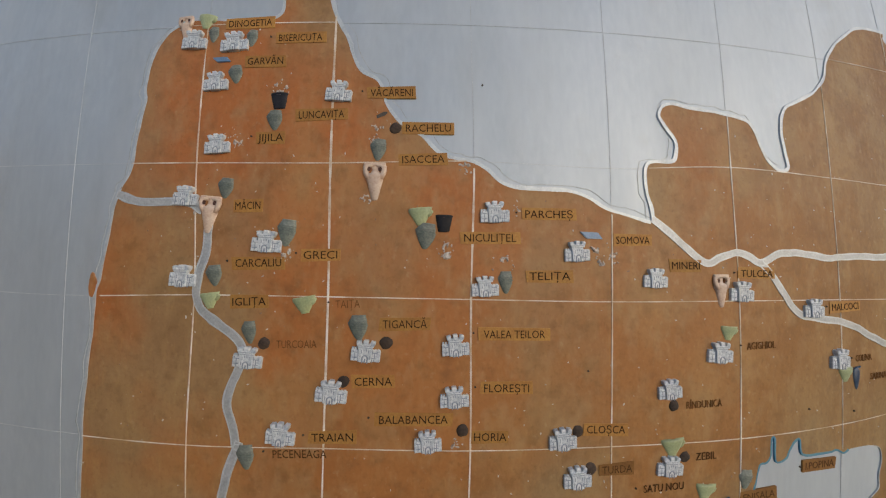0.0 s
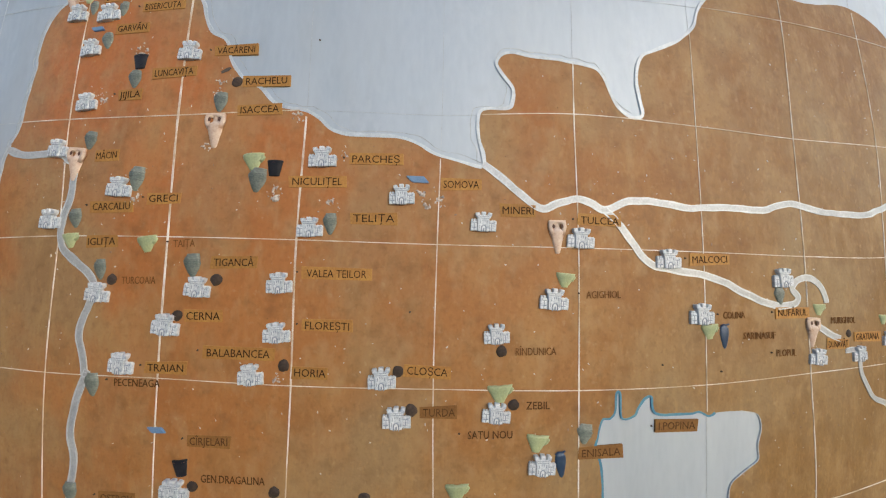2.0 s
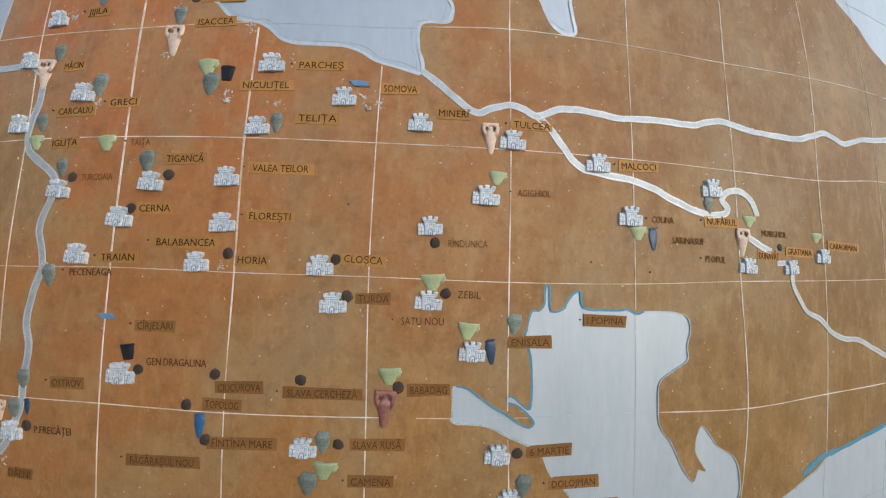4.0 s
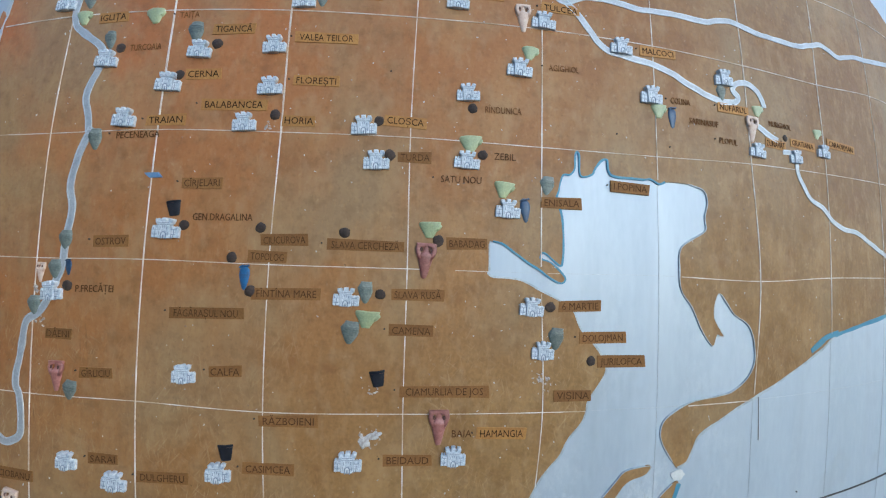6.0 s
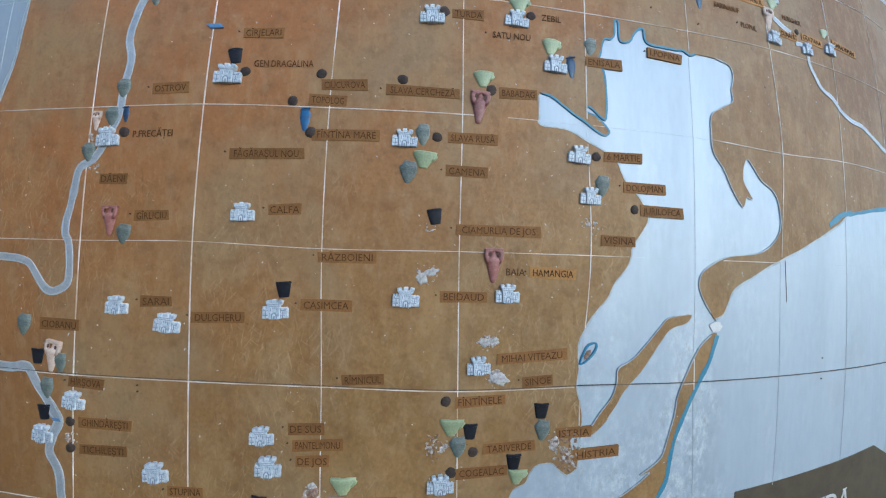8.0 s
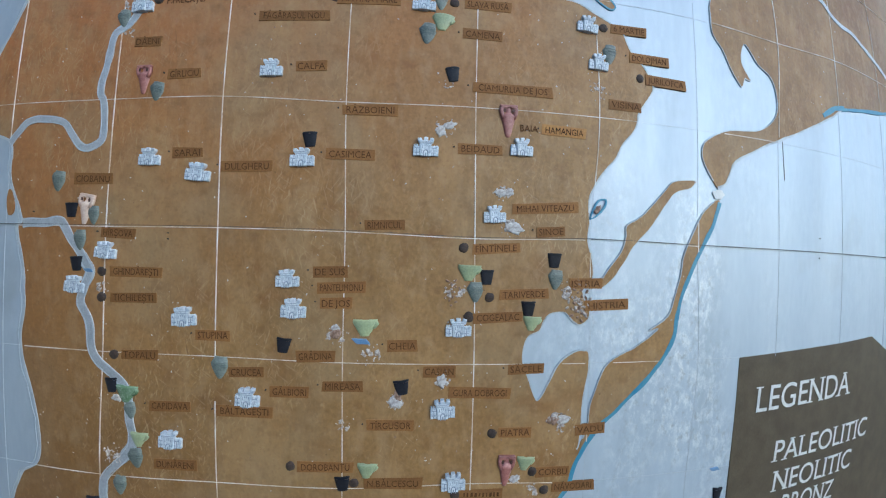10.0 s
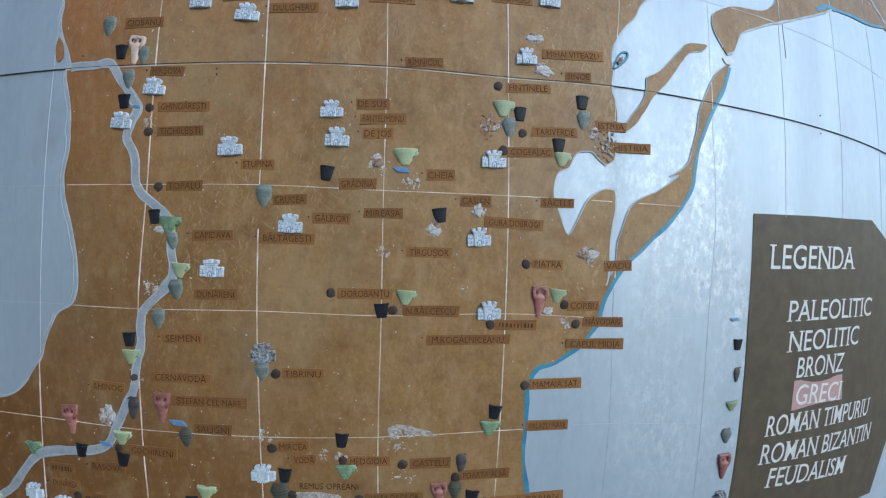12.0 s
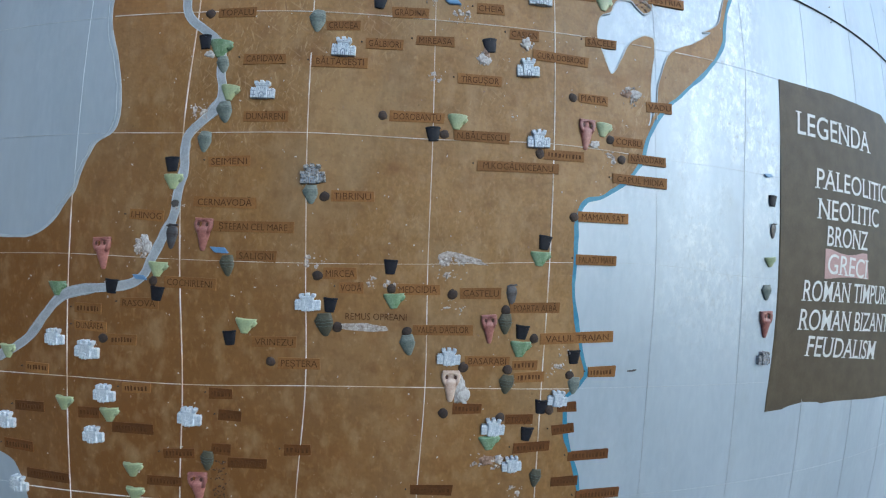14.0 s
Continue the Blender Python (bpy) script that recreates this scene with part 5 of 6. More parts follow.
amphora(3.247, -5.205, 0, 1, "dusky pink ceramic amphora relief beside the name BAIA", pink=True)
castle(2.587, -5.463, 0, 1, "white glazed ceramic fortress relief beside the name BEIDAUD")
castle(3.361, -5.419, 0, 1, "white glazed ceramic fortress relief beside the name BAIA")
castle(0.379, -5.593, 0, 1, "white glazed ceramic fortress relief beside the name SARAI")
castle(0.796, -5.711, 0, 1, "white glazed ceramic fortress relief beside the name SARAI")
castle(1.622, -5.580, 0, 1, "white glazed ceramic fortress relief beside the name CASIMCEA")
cup(1.675, -5.435, 0, 1, "black burnished clay cup relief beside the name CASIMCEA")
jug(0.280, -3.892, 0, 0.9, "grey-green clay jug relief beside the name OSTROV")
jug(0.206, -4.124, 0, 0.9, "grey-green clay jug relief beside the name P.FRECĂȚEI")
axe(0.321, -4.104, 0, 0.7, "blue-black bronze axe relief beside the name P.FRECĂȚEI")
amphora(0.069, -4.154, 0, 0.6, "cream ceramic amphora relief beside the name P.FRECĂȚEI")
scar(0.070, -4.278, 0, 0.8, "broken pale plaster chips beside the name DĂENI")
castle(0.191, -4.292, 0, 1, "white glazed ceramic fortress relief beside the name P.FRECĂȚEI")
knob(0.324, -4.249, 0, 1, "round dark brown stone knob beside the name P.FRECĂȚEI")
jug(0.029, -4.412, 0, 0.9, "grey-green clay jug relief beside the name DĂENI")
amphora(0.270, -4.948, 0, 0.9, "dusky pink ceramic amphora relief beside the name GÎRLICIU", pink=True)
jug(0.394, -5.049, 0, 0.9, "grey-green clay jug relief beside the name GÎRLICIU")
scar(0.082, -4.542, 0, 0.6, "broken pale plaster chips beside the name DĂENI")
scar(4.038, -4.884, 0, 1, "broken pale plaster chips beside the name VIȘINA")
scar(2.736, -5.293, 0, 1, "broken pale plaster chips beside the name BEIDAUD")
scar(3.214, -5.796, 0, 0.8, "broken pale plaster chips beside the name MIHAI VITEAZU")
scar(2.746, -4.945, 0, 0.5, "broken pale plaster chips beside the name CIAMURLIA DE JOS")
castle(0.034, -6.345, 0, 1, "white glazed ceramic fortress relief beside the name HÎRȘOVA")
castle(-0.245, -6.628, 0, 1, "white glazed ceramic fortress relief beside the name TICHILEȘTI")
castle(0.726, -6.850, 0, 1, "white glazed ceramic fortress relief beside the name STUPINA")
castle(1.545, -6.526, 0, 1, "white glazed ceramic fortress relief beside the name DE SUS")
castle(1.599, -6.756, 0, 1, "white glazed ceramic fortress relief beside the name DE JOS")
castle(1.251, -7.467, 0, 1, "white glazed ceramic fortress relief beside the name BĂLTĂGEȘTI")
castle(0.616, -7.845, 0, 1, "white glazed ceramic fortress relief beside the name DUNĂRENI")
castle(2.888, -6.878, 0, 1, "white glazed ceramic fortress relief beside the name COGEALAC")
castle(2.782, -7.528, 0, 1, "white glazed ceramic fortress relief beside the name GURA DOBROGI")
castle(2.887, -8.131, 0, 1, "white glazed ceramic fortress relief beside a worn name plate")
castle(3.152, -5.971, 0, 1, "white glazed ceramic fortress relief beside the name FÎNTÎNELE")
castle(1.057, -8.518, 0, 1, "grey weathered ceramic fortress relief beside the name TIBRINU", worn=True)
jug(-0.452, -5.784, 0, 1, "grey-green clay jug relief beside the name CIOBANU")
cup(-0.313, -6.027, 0, 1, "black burnished clay cup relief beside the name CIOBANU")
amphora(-0.169, -6.015, -8, 0.95, "cream ceramic amphora relief beside the name CIOBANU")
jug(-0.097, -6.065, 0, 0.9, "grey-green clay jug relief beside the name HÎRȘOVA")
jug(-0.212, -6.268, 0, 1, "grey-green clay jug relief beside the name HÎRȘOVA")
cup(-0.240, -6.463, 0, 1, "black burnished clay cup relief beside the name HÎRȘOVA")
blade(-0.125, -6.514, 0, 0.6, "blue glazed flat flint blade relief beside the name GHINDĂREȘTI")
knob(-0.001, -6.519, 0, 1, "round dark brown stone knob beside the name GHINDĂREȘTI")
scar(0.002, -6.645, 0, 0.7, "broken pale plaster chips beside the name TICHILEȘTI")
knob(0.001, -6.724, 0, 1, "round dark brown stone knob beside the name TICHILEȘTI")
knob(0.123, -7.190, 0, 1, "round dark brown stone knob beside the name TOPALU")
cup(0.100, -7.435, 0, 1, "black burnished clay cup relief beside the name TOPALU")
bowl(0.236, -7.495, 0, 1.15, "dark green glazed bowl relief beside the name CAPIDAVA", green=True)
jug(0.268, -7.633, 0, 0.85, "grey-green clay jug relief beside the name CAPIDAVA")
bowl(0.340, -7.866, 0, 1, "pale yellow-green glazed bowl relief beside the name DUNĂRENI")
scar(0.116, -7.990, 0, 1, "broken pale plaster chips beside the name DUNĂRENI")
jug(0.311, -8.026, 0, 1, "grey-green clay jug relief beside the name DUNĂRENI")
jug(0.161, -8.271, 0, 1, "grey-green clay jug relief beside the name SEIMENI")
cup(-0.105, -8.458, 0, 1, "black burnished clay cup relief beside the name SEIMENI")
bowl(-0.083, -8.598, 0, 1, "pale yellow-green glazed bowl relief beside the name CERNAVODĂ")
jug(1.025, -7.242, 0, 1.05, "grey-green clay jug relief beside the name CRUCEA")
cup(1.524, -7.052, 0, 1, "black burnished clay cup relief beside the name GRĂDINA")
scar(1.936, -6.977, 0, 1, "broken pale plaster chips beside the name DE JOS")
bowl(2.158, -6.893, 0, 1.1, "pale yellow-green glazed bowl relief beside the name CHEIA")
blade(2.130, -7.003, 0, 0.9, "blue glazed flat flint blade relief beside the name CHEIA")
scar(2.174, -7.106, 0, 0.6, "broken pale plaster chips beside the name CHEIA")
cup(2.454, -7.364, 0, 1, "black burnished clay cup relief beside the name CASIAN")
scar(2.413, -7.488, 0, 0.8, "broken pale plaster chips beside the name TÎRGUȘOR")
scar(2.779, -7.302, 0, 0.9, "broken pale plaster chips beside the name CASIAN")
bowl(2.961, -6.442, 0, 1.05, "pale yellow-green glazed bowl relief beside the name FÎNTÎNELE")
cup(3.104, -6.477, 0, 1, "black burnished clay cup relief beside the name FÎNTÎNELE")
jug(3.017, -6.594, 0, 0.95, "grey-green clay jug relief beside the name COGEALAC")
scar(2.847, -6.592, 0, 1, "broken pale plaster chips beside the name COGEALAC")
knob(3.128, -6.636, 0, 1, "round dark brown stone knob beside the name COGEALAC")
knob(2.913, -6.252, 0, 1, "round dark brown stone knob beside the name FÎNTÎNELE")
cup(3.660, -6.326, 0, 1, "black burnished clay cup relief beside the name SINOE")
jug(3.678, -6.479, 0, 0.95, "grey-green clay jug relief beside the name TARIVERDE")
scar(3.862, -6.590, 0, 1.6, "broken pale plaster chips beside the name HISTRIA")
cup(3.452, -6.720, 0, 1, "black burnished clay cup relief beside the name TARIVERDE")
bowl(3.485, -6.837, 0, 0.95, "pale yellow-green glazed bowl relief beside the name TARIVERDE")
knob(2.965, -6.797, 0, 1, "round dark brown stone knob beside the name COGEALAC")
knob(3.192, -7.739, 0, 1, "round dark brown stone knob beside the name PIATRA")
scar(3.776, -7.648, 0, 1.4, "broken pale plaster chips beside the name VADU")
amphora(3.316, -8.049, 0, 1, "dusky pink ceramic amphora relief beside the name PIATRA", pink=True)
bowl(3.476, -7.994, 0, 0.95, "pale yellow-green glazed bowl relief beside the name PIATRA")
knob(3.540, -8.072, 0, 1, "round dark brown stone knob beside the name NĂVODARI")
scar(3.393, -8.128, 0, 0.5, "broken pale plaster chips beside a worn name plate")
knob(3.655, -8.241, 0, 1, "round dark brown stone knob beside the name NĂVODARI")
scar(3.524, -8.248, 0, 0.9, "broken pale plaster chips beside the name CAPUL MIDIA")
knob(2.901, -8.255, 0, 1, "round dark brown stone knob beside a worn name plate")
bowl(2.197, -8.040, 0, 1, "pale yellow-green glazed bowl relief beside the name N.BĂLCESCU")
cup(2.004, -8.154, 0, 1, "black burnished clay cup relief beside the name DOROBANȚU")
knob(2.095, -8.148, 0, 1, "round dark brown stone knob beside the name N.BĂLCESCU")
knob(1.594, -8.023, 0, 1, "round dark brown stone knob beside the name DOROBANȚU")
jug(1.048, -8.682, 0, 0.9, "grey-green clay jug relief beside the name TIBRINU")
knob(1.155, -8.696, 0, 1, "round dark brown stone knob beside the name TIBRINU")
knob(3.222, -8.772, 0, 1, "round dark brown stone knob beside the name MAMAIA SAT")
scar(2.024, -7.665, 0, 0.8, "broken pale plaster chips beside the name TÎRGUȘOR")
scar(3.227, -5.795, 0, 0.8, "broken pale plaster chips beside the name MIHAI VITEAZU")
scar(3.295, -6.071, 0, 1, "broken pale plaster chips beside the name SINOE")
castle(-1.112, -9.889, 0, 1, "white glazed ceramic fortress relief beside the name DUNĂREA")
castle(-0.795, -9.981, 0, 1, "white glazed ceramic fortress relief beside the name DUNĂREA")
castle(-0.634, -10.341, 0, 1, "white glazed ceramic fortress relief beside the name DUNĂREA")
castle(-1.632, -10.639, 0, 1, "white glazed ceramic fortress relief on the map wall")
castle(-0.745, -10.703, 0, 1, "white glazed ceramic fortress relief on the map wall")
castle(0.120, -10.497, 0, 1, "white glazed ceramic fortress relief on the map wall")
castle(-1.532, -11.217, 0, 1, "white glazed ceramic fortress relief on the map wall")
castle(1.062, -9.539, 0, 1, "white glazed ceramic fortress relief beside the name VODĂ")
castle(2.203, -9.953, 0, 1, "white glazed ceramic fortress relief beside the name BASARABI")
castle(3.146, -10.303, 0, 0.9, "white glazed ceramic fortress relief beside the name STRAJA")
castle(2.597, -10.540, 0, 0.95, "white glazed ceramic fortress relief beside the name STRAJA")
castle(2.775, -10.868, 0, 0.95, "white glazed ceramic fortress relief beside the name STRAJA")
amphora(-0.677, -9.183, 0, 1, "dusky pink ceramic amphora relief beside the name I.HINOG", pink=True)
amphora(0.194, -9.020, 0, 1, "dusky pink ceramic amphora relief beside the name CERNAVODĂ", pink=True)
scar(-0.295, -9.142, 0, 1.2, "broken pale plaster chips beside the name I.HINOG")
amphora(2.525, -9.723, 0, 0.9, "dusky pink ceramic amphora relief beside the name BASARABI", pink=True)
amphora(2.227, -10.200, 0, 1, "pale broken ceramic amphora relief beside the name BASARABI")
amphora(0.185, -11.109, 0, 1, "dusky pink ceramic amphora relief beside the name ADAMCLISI", pink=True)
axe(-0.074, -9.037, 0, 1.1, "grey-brown metallic axe relief beside the name I.HINOG", look_of="grey")
jug(0.402, -9.266, 0, 1, "dark olive clay jug relief beside the name SALIGNI", olive=True)
jug(1.200, -9.717, 0, 1.1, "dark olive clay jug relief beside the name VODĂ", olive=True)
jug(1.869, -9.866, 0, 1, "grey-green clay jug relief beside the name VALEA DACILOR")
jug(2.662, -9.679, 0, 1, "dark olive clay jug relief beside the name POARTA ALBĂ", olive=True)
jug(2.695, -10.184, 0, 0.95, "dark olive clay jug relief beside the name STRAJA", olive=True)
jug(3.288, -10.197, 0, 0.9, "grey-green clay jug relief beside the name STRAJA")
jug(2.993, -11.007, 0, 0.95, "dark olive clay jug relief beside the name STRAJA", olive=True)
jug(0.264, -10.874, 0, 1, "dark olive clay jug relief beside the name ADAMCLISI", olive=True)
cup(-0.587, -9.457, 0, 1, "black burnished clay cup relief beside the name RASOVA")
cup(-0.185, -9.508, 0, 1, "black burnished clay cup relief beside the name COCHIRLENI")
cup(0.436, -9.848, 0, 1, "black burnished clay cup relief beside the name VRINEZU")
cup(1.705, -9.244, 0, 1, "black burnished clay cup relief beside the name MEDGIDIA")
cup(1.235, -9.562, 0, 1, "black burnished clay cup relief beside the name VODĂ")
cup(2.805, -9.747, 0, 1, "black burnished clay cup relief beside the name POARTA ALBĂ")
cup(2.970, -8.996, 0, 1, "black burnished clay cup relief beside the name PALAZU MARE")
cup(3.274, -9.952, 0, 1, "black burnished clay cup relief beside the name POARTA ALBĂ")
cup(3.005, -10.379, 0, 1, "black burnished clay cup relief beside the name STRAJA")
cup(2.889, -10.613, 0, 1, "black burnished clay cup relief beside the name STRAJA")
bowl(-0.184, -9.306, 0, 1, "pale yellow-green glazed bowl relief beside the name COCHIRLENI")
bowl(0.563, -9.744, 0, 1, "pale yellow-green glazed bowl relief beside the name VRINEZU")
bowl(-1.027, -10.452, 0, 1, "pale yellow-green glazed bowl relief on the map wall")
bowl(-0.598, -10.527, 0, 1, "pale yellow-green glazed bowl relief on the map wall")
bowl(-0.393, -10.989, 0, 1, "pale yellow-green glazed bowl relief on the map wall")
bowl(-0.379, -11.203, 0, 1, "pale yellow-green glazed bowl relief on the map wall")
bowl(-1.608, -10.034, 0, 1, "pale yellow-green glazed bowl relief on the map wall")
bowl(-1.100, -9.482, 0, 1, "dark green glazed bowl relief beside the name DUNĂREA", green=True)
bowl(1.742, -9.512, 0, 1, "dark green glazed bowl relief beside the name MEDGIDIA", green=True)
bowl(2.935, -9.130, 0, 1, "dark green glazed bowl relief beside the name PALAZU MARE", green=True)
bowl(2.796, -9.884, 0, 1.1, "dark green glazed bowl relief beside the name POARTA ALBĂ", green=True)
bowl(2.571, -10.681, 0, 1, "dark green glazed bowl relief beside the name STRAJA", green=True)
blade(-0.335, -9.378, 0, 0.8, "blue glazed flat flint blade relief beside the name RASOVA")
blade(0.332, -9.145, 0, 0.95, "blue glazed flat flint blade relief beside the name SALIGNI")
knob(-0.224, -9.408, 0, 1, "round dark brown stone knob beside the name COCHIRLENI")
knob(-0.658, -9.895, 0, 1, "round dark brown stone knob beside the name DUNĂREA")
knob(0.773, -10.035, 0, 1, "round dark brown stone knob beside the name PEȘTERA")
knob(1.127, -9.334, 0, 1, "round dark brown stone knob beside the name MIRCEA")
knob(1.721, -9.421, 0, 1, "round dark brown stone knob beside the name MEDGIDIA")
knob(2.210, -9.448, 0, 1, "round dark brown stone knob beside the name CASTELU")
knob(1.299, -9.737, 0, 1, "round dark brown stone knob beside the name REMUS OPREANI")
knob(1.856, -9.765, 0, 1, "round dark brown stone knob beside the name VALEA DACILOR")
knob(2.323, -10.045, 0, 1, "round dark brown stone knob beside the name BASARABI")
knob(2.915, -9.802, 0, 1, "round dark brown stone knob beside the name POARTA ALBĂ")
knob(2.662, -9.571, 0, 1, "round dark brown stone knob beside the name POARTA ALBĂ")
knob(2.694, -10.065, 0, 1, "round dark brown stone knob beside the name BASARABI")
knob(2.172, -10.433, 0, 1, "round dark brown stone knob beside the name BASARABI")
knob(2.656, -10.473, 0, 1, "round dark brown stone knob beside the name STRAJA")
knob(3.072, -10.410, 0, 1, "round dark brown stone knob beside the name STRAJA")
knob(3.242, -10.113, 0, 1, "round dark brown stone knob beside the name STRAJA")
axe(2.704, -9.439, 0, 1, "grey-brown metallic axe relief beside the name POARTA ALBĂ", look_of="grey")
scar(1.091, -9.217, 0, 1, "broken pale plaster chips beside the name MIRCEA")
scar(2.179, -9.238, 0, 1.4, "broken pale plaster chips beside the name CASTELU")
scar(1.570, -9.371, 0, 0.7, "broken pale plaster chips beside the name MEDGIDIA")
scar(2.224, -9.559, 0, 1, "broken pale plaster chips beside the name CASTELU")
scar(2.497, -10.837, 0, 1, "broken pale plaster chips beside the name STRAJA")
scar(2.638, -10.865, 0, 0.8, "broken pale plaster chips beside the name STRAJA")
scar(3.102, -10.064, 0, 0.9, "broken pale plaster chips beside the name STRAJA")
scar(-0.059, -8.780, 0, 0.8, "broken pale plaster chips beside the name CERNAVODĂ")
scar(2.815, -11.113, 0, 0.8, "broken pale plaster chips on the map wall")
blade(5.330, -8.189, 0, 0.7, "blue glazed flat flint blade relief beside the legend panel")
cup(5.393, -8.435, 0, 0.9, "black burnished clay cup relief beside the legend panel")
axe(5.408, -8.725, 0, 0.8, "grey-brown metallic axe relief beside the legend panel", look_of="grey")
bowl(5.374, -9.034, 0, 0.8, "pale yellow-green glazed bowl relief beside the legend panel")
jug(5.338, -9.333, 0, 0.9, "grey-green clay jug relief beside the legend panel")
amphora(5.339, -9.644, 0, 1, "dusky pink ceramic amphora relief beside the legend panel", pink=True)
castle(5.340, -9.973, 0, 0.9, "grey weathered ceramic fortress relief beside the legend panel", worn=True)

# ---- name plates ----
plaque("DINOGETIA", 0.351, 0.001, 0.383, 0.3, "y")
plaque("BISERICUȚA", 0.738, -0.123, 0.374, 0.0, "y")
plaque("GARVĂN", 0.486, -0.305, 0.309, -0.2, "y")
plaque("VĂCĂRENI", 1.413, -0.550, 0.349, 0.8, "y")
plaque("LUNCAVIȚA", 0.918, -0.716, 0.376, 1.4, "y")
plaque("RACHELU", 1.676, -0.809, 0.369, 1.0, "y")
plaque("JIJILA", 0.559, -0.886, 0.212, 1.0, "y")
plaque("ISACCEA", 1.642, -1.035, 0.342, 1.6, "y")
plaque("MĂCIN", 0.420, -1.375, 0.210, 1.6, "y")
plaque("PARCHEȘ", 2.525, -1.413, 0.397, 0.3, "y")
plaque("NICULIȚEL", 2.107, -1.582, 0.420, 0.1, "y")
plaque("SOMOVA", 3.142, -1.591, 0.297, 0.4, "y")
plaque("GRECI", 0.944, -1.711, 0.272, 0.8, "y")
plaque("CARCALIU", 0.511, -1.772, 0.377, 1.0, "y")
plaque("TELIȚA", 2.524, -1.845, 0.340, 0.1, "y")
plaque("MINERI", 3.554, -1.774, 0.264, -0.2, "y")
plaque("TULCEA", 4.166, -1.839, 0.340, -0.8, "y")
plaque("IGLIȚA", 0.455, -2.038, 0.275, 1.4, "y")
plaque("TAIȚA", 1.138, -2.042, 0.194, 2.0, "f")
plaque("TIGANCĂ", 1.526, -2.173, 0.346, 0.5, "y")
plaque("TURCOAIA", 0.793, -2.318, 0.321, 1.4, "f")
plaque("VALEA TEILOR", 2.273, -2.241, 0.492, -0.4, "y")
plaque("CERNA", 1.318, -2.558, 0.295, 0.8, "y")
plaque("FLOREȘTI", 2.219, -2.604, 0.359, -0.8, "y")
plaque("BALABANCEA", 1.590, -2.810, 0.534, 0.2, "y")
plaque("TRAIAN", 1.046, -2.935, 0.327, 1.4, "y")
plaque("HORIA", 2.108, -2.930, 0.255, -1.0, "y")
plaque("CLOȘCA", 2.922, -2.907, 0.325, -2.7, "y")
plaque("PECENEAGA", 0.824, -3.054, 0.428, 1.6, "n")
plaque("MALCOCI", 5.057, -2.121, 0.354, 1.7, "y")
plaque("RÎNDUNICA", 3.684, -2.773, 0.339, 0.5, "f")
plaque("AGIGHIOL", 4.186, -2.376, 0.305, 1.0, "f")
plaque("TURDA", 3.006, -3.188, 0.257, 0.7, "b")
plaque("ZEBIL", 3.701, -3.148, 0.197, -0.1, "n")
plaque("SATU NOU", 3.364, -3.344, 0.362, 0.2, "n")
plaque("I.POPINA", 4.756, -3.336, 0.345, -1.8, "b")
plaque("ENISALA", 4.165, -3.493, 0.333, 0.8, "b")
plaque("COLINA", 5.259, -2.545, 0.226, 0.3, "f")
plaque("SARINASUF", 5.492, -2.709, 0.355, -0.4, "f")
plaque("NUFĂRUL", 5.825, -2.543, 0.349, 0.1, "y")
plaque("MURIGHIOL", 6.389, -2.629, 0.334, -0.5, "f")
plaque("PLOPUL", 5.751, -2.855, 0.230, -1.1, "f")
plaque("DUNAVĂȚ", 6.316, -2.821, 0.264, -1.3, "y")
plaque("GRATIANA", 6.684, -2.782, 0.348, -1.3, "y")
plaque("CARAORMAN", 7.289, -2.727, 0.471, -1.3, "y")
plaque("CÎRJELARI", 1.392, -3.432, 0.326, 1.7, "b")
plaque("GEN.DRAGALINA", 1.573, -3.689, 0.540, 0.8, "n")
plaque("CIUCUROVA", 2.056, -3.849, 0.364, 2.7, "b")
plaque("SLAVA CERCHEZĂ", 2.661, -3.873, 0.584, -0.2, "b")
plaque("OSTROV", 0.679, -3.896, 0.302, 2.4, "b")
plaque("TOPOLOG", 1.934, -3.978, 0.289, -1.6, "b")
plaque("BABADAG", 3.421, -3.837, 0.312, 0.9, "b")
plaque("P.FRECĂȚEI", 0.568, -4.265, 0.384, 1.6, "n")
plaque("FÎNTÎNA MARE", 2.091, -4.247, 0.517, 0.8, "b")
plaque("FĂGĂRAȘUL NOU", 1.489, -4.412, 0.575, 1.0, "b")
plaque("SLAVA RUSĂ", 3.062, -4.230, 0.401, 0.5, "b")
plaque("CAMENA", 3.023, -4.496, 0.331, -0.8, "b")
plaque("CALFA", 1.655, -4.838, 0.255, 2.0, "b")
plaque("DĂENI", 0.268, -4.626, 0.237, 0.3, "b")
plaque("GÎRLICIU", 0.618, -4.908, 0.285, 2.9, "b")
plaque("6 MARTIE", 4.326, -4.294, 0.348, 1.4, "b")
plaque("DOLOJMAN", 4.519, -4.540, 0.393, 1.2, "b")
plaque("JURILOFCA", 4.682, -4.726, 0.418, -0.2, "b")
plaque("VIȘINA", 4.282, -4.983, 0.306, -0.7, "b")
plaque("CIAMURLIA DE JOS", 3.284, -4.943, 0.673, 0.5, "b")
plaque("RĂZBOIENI", 2.140, -5.183, 0.438, 1.1, "b")
plaque("BAIA", 3.421, -5.257, 0.173, -0.3, "n")
plaque("HAMANGIA", 3.725, -5.260, 0.383, -0.7, "y")
plaque("BEIDAUD", 3.024, -5.456, 0.359, 0.0, "b")
plaque("SARAI", 0.695, -5.559, 0.245, 2.2, "b")
plaque("DULGHERU", 1.187, -5.661, 0.408, 1.7, "b")
plaque("CASIMCEA", 1.997, -5.545, 0.385, 0.6, "b")
plaque("HÎRȘOVA", 0.134, -6.209, 0.304, -2.0, "b")
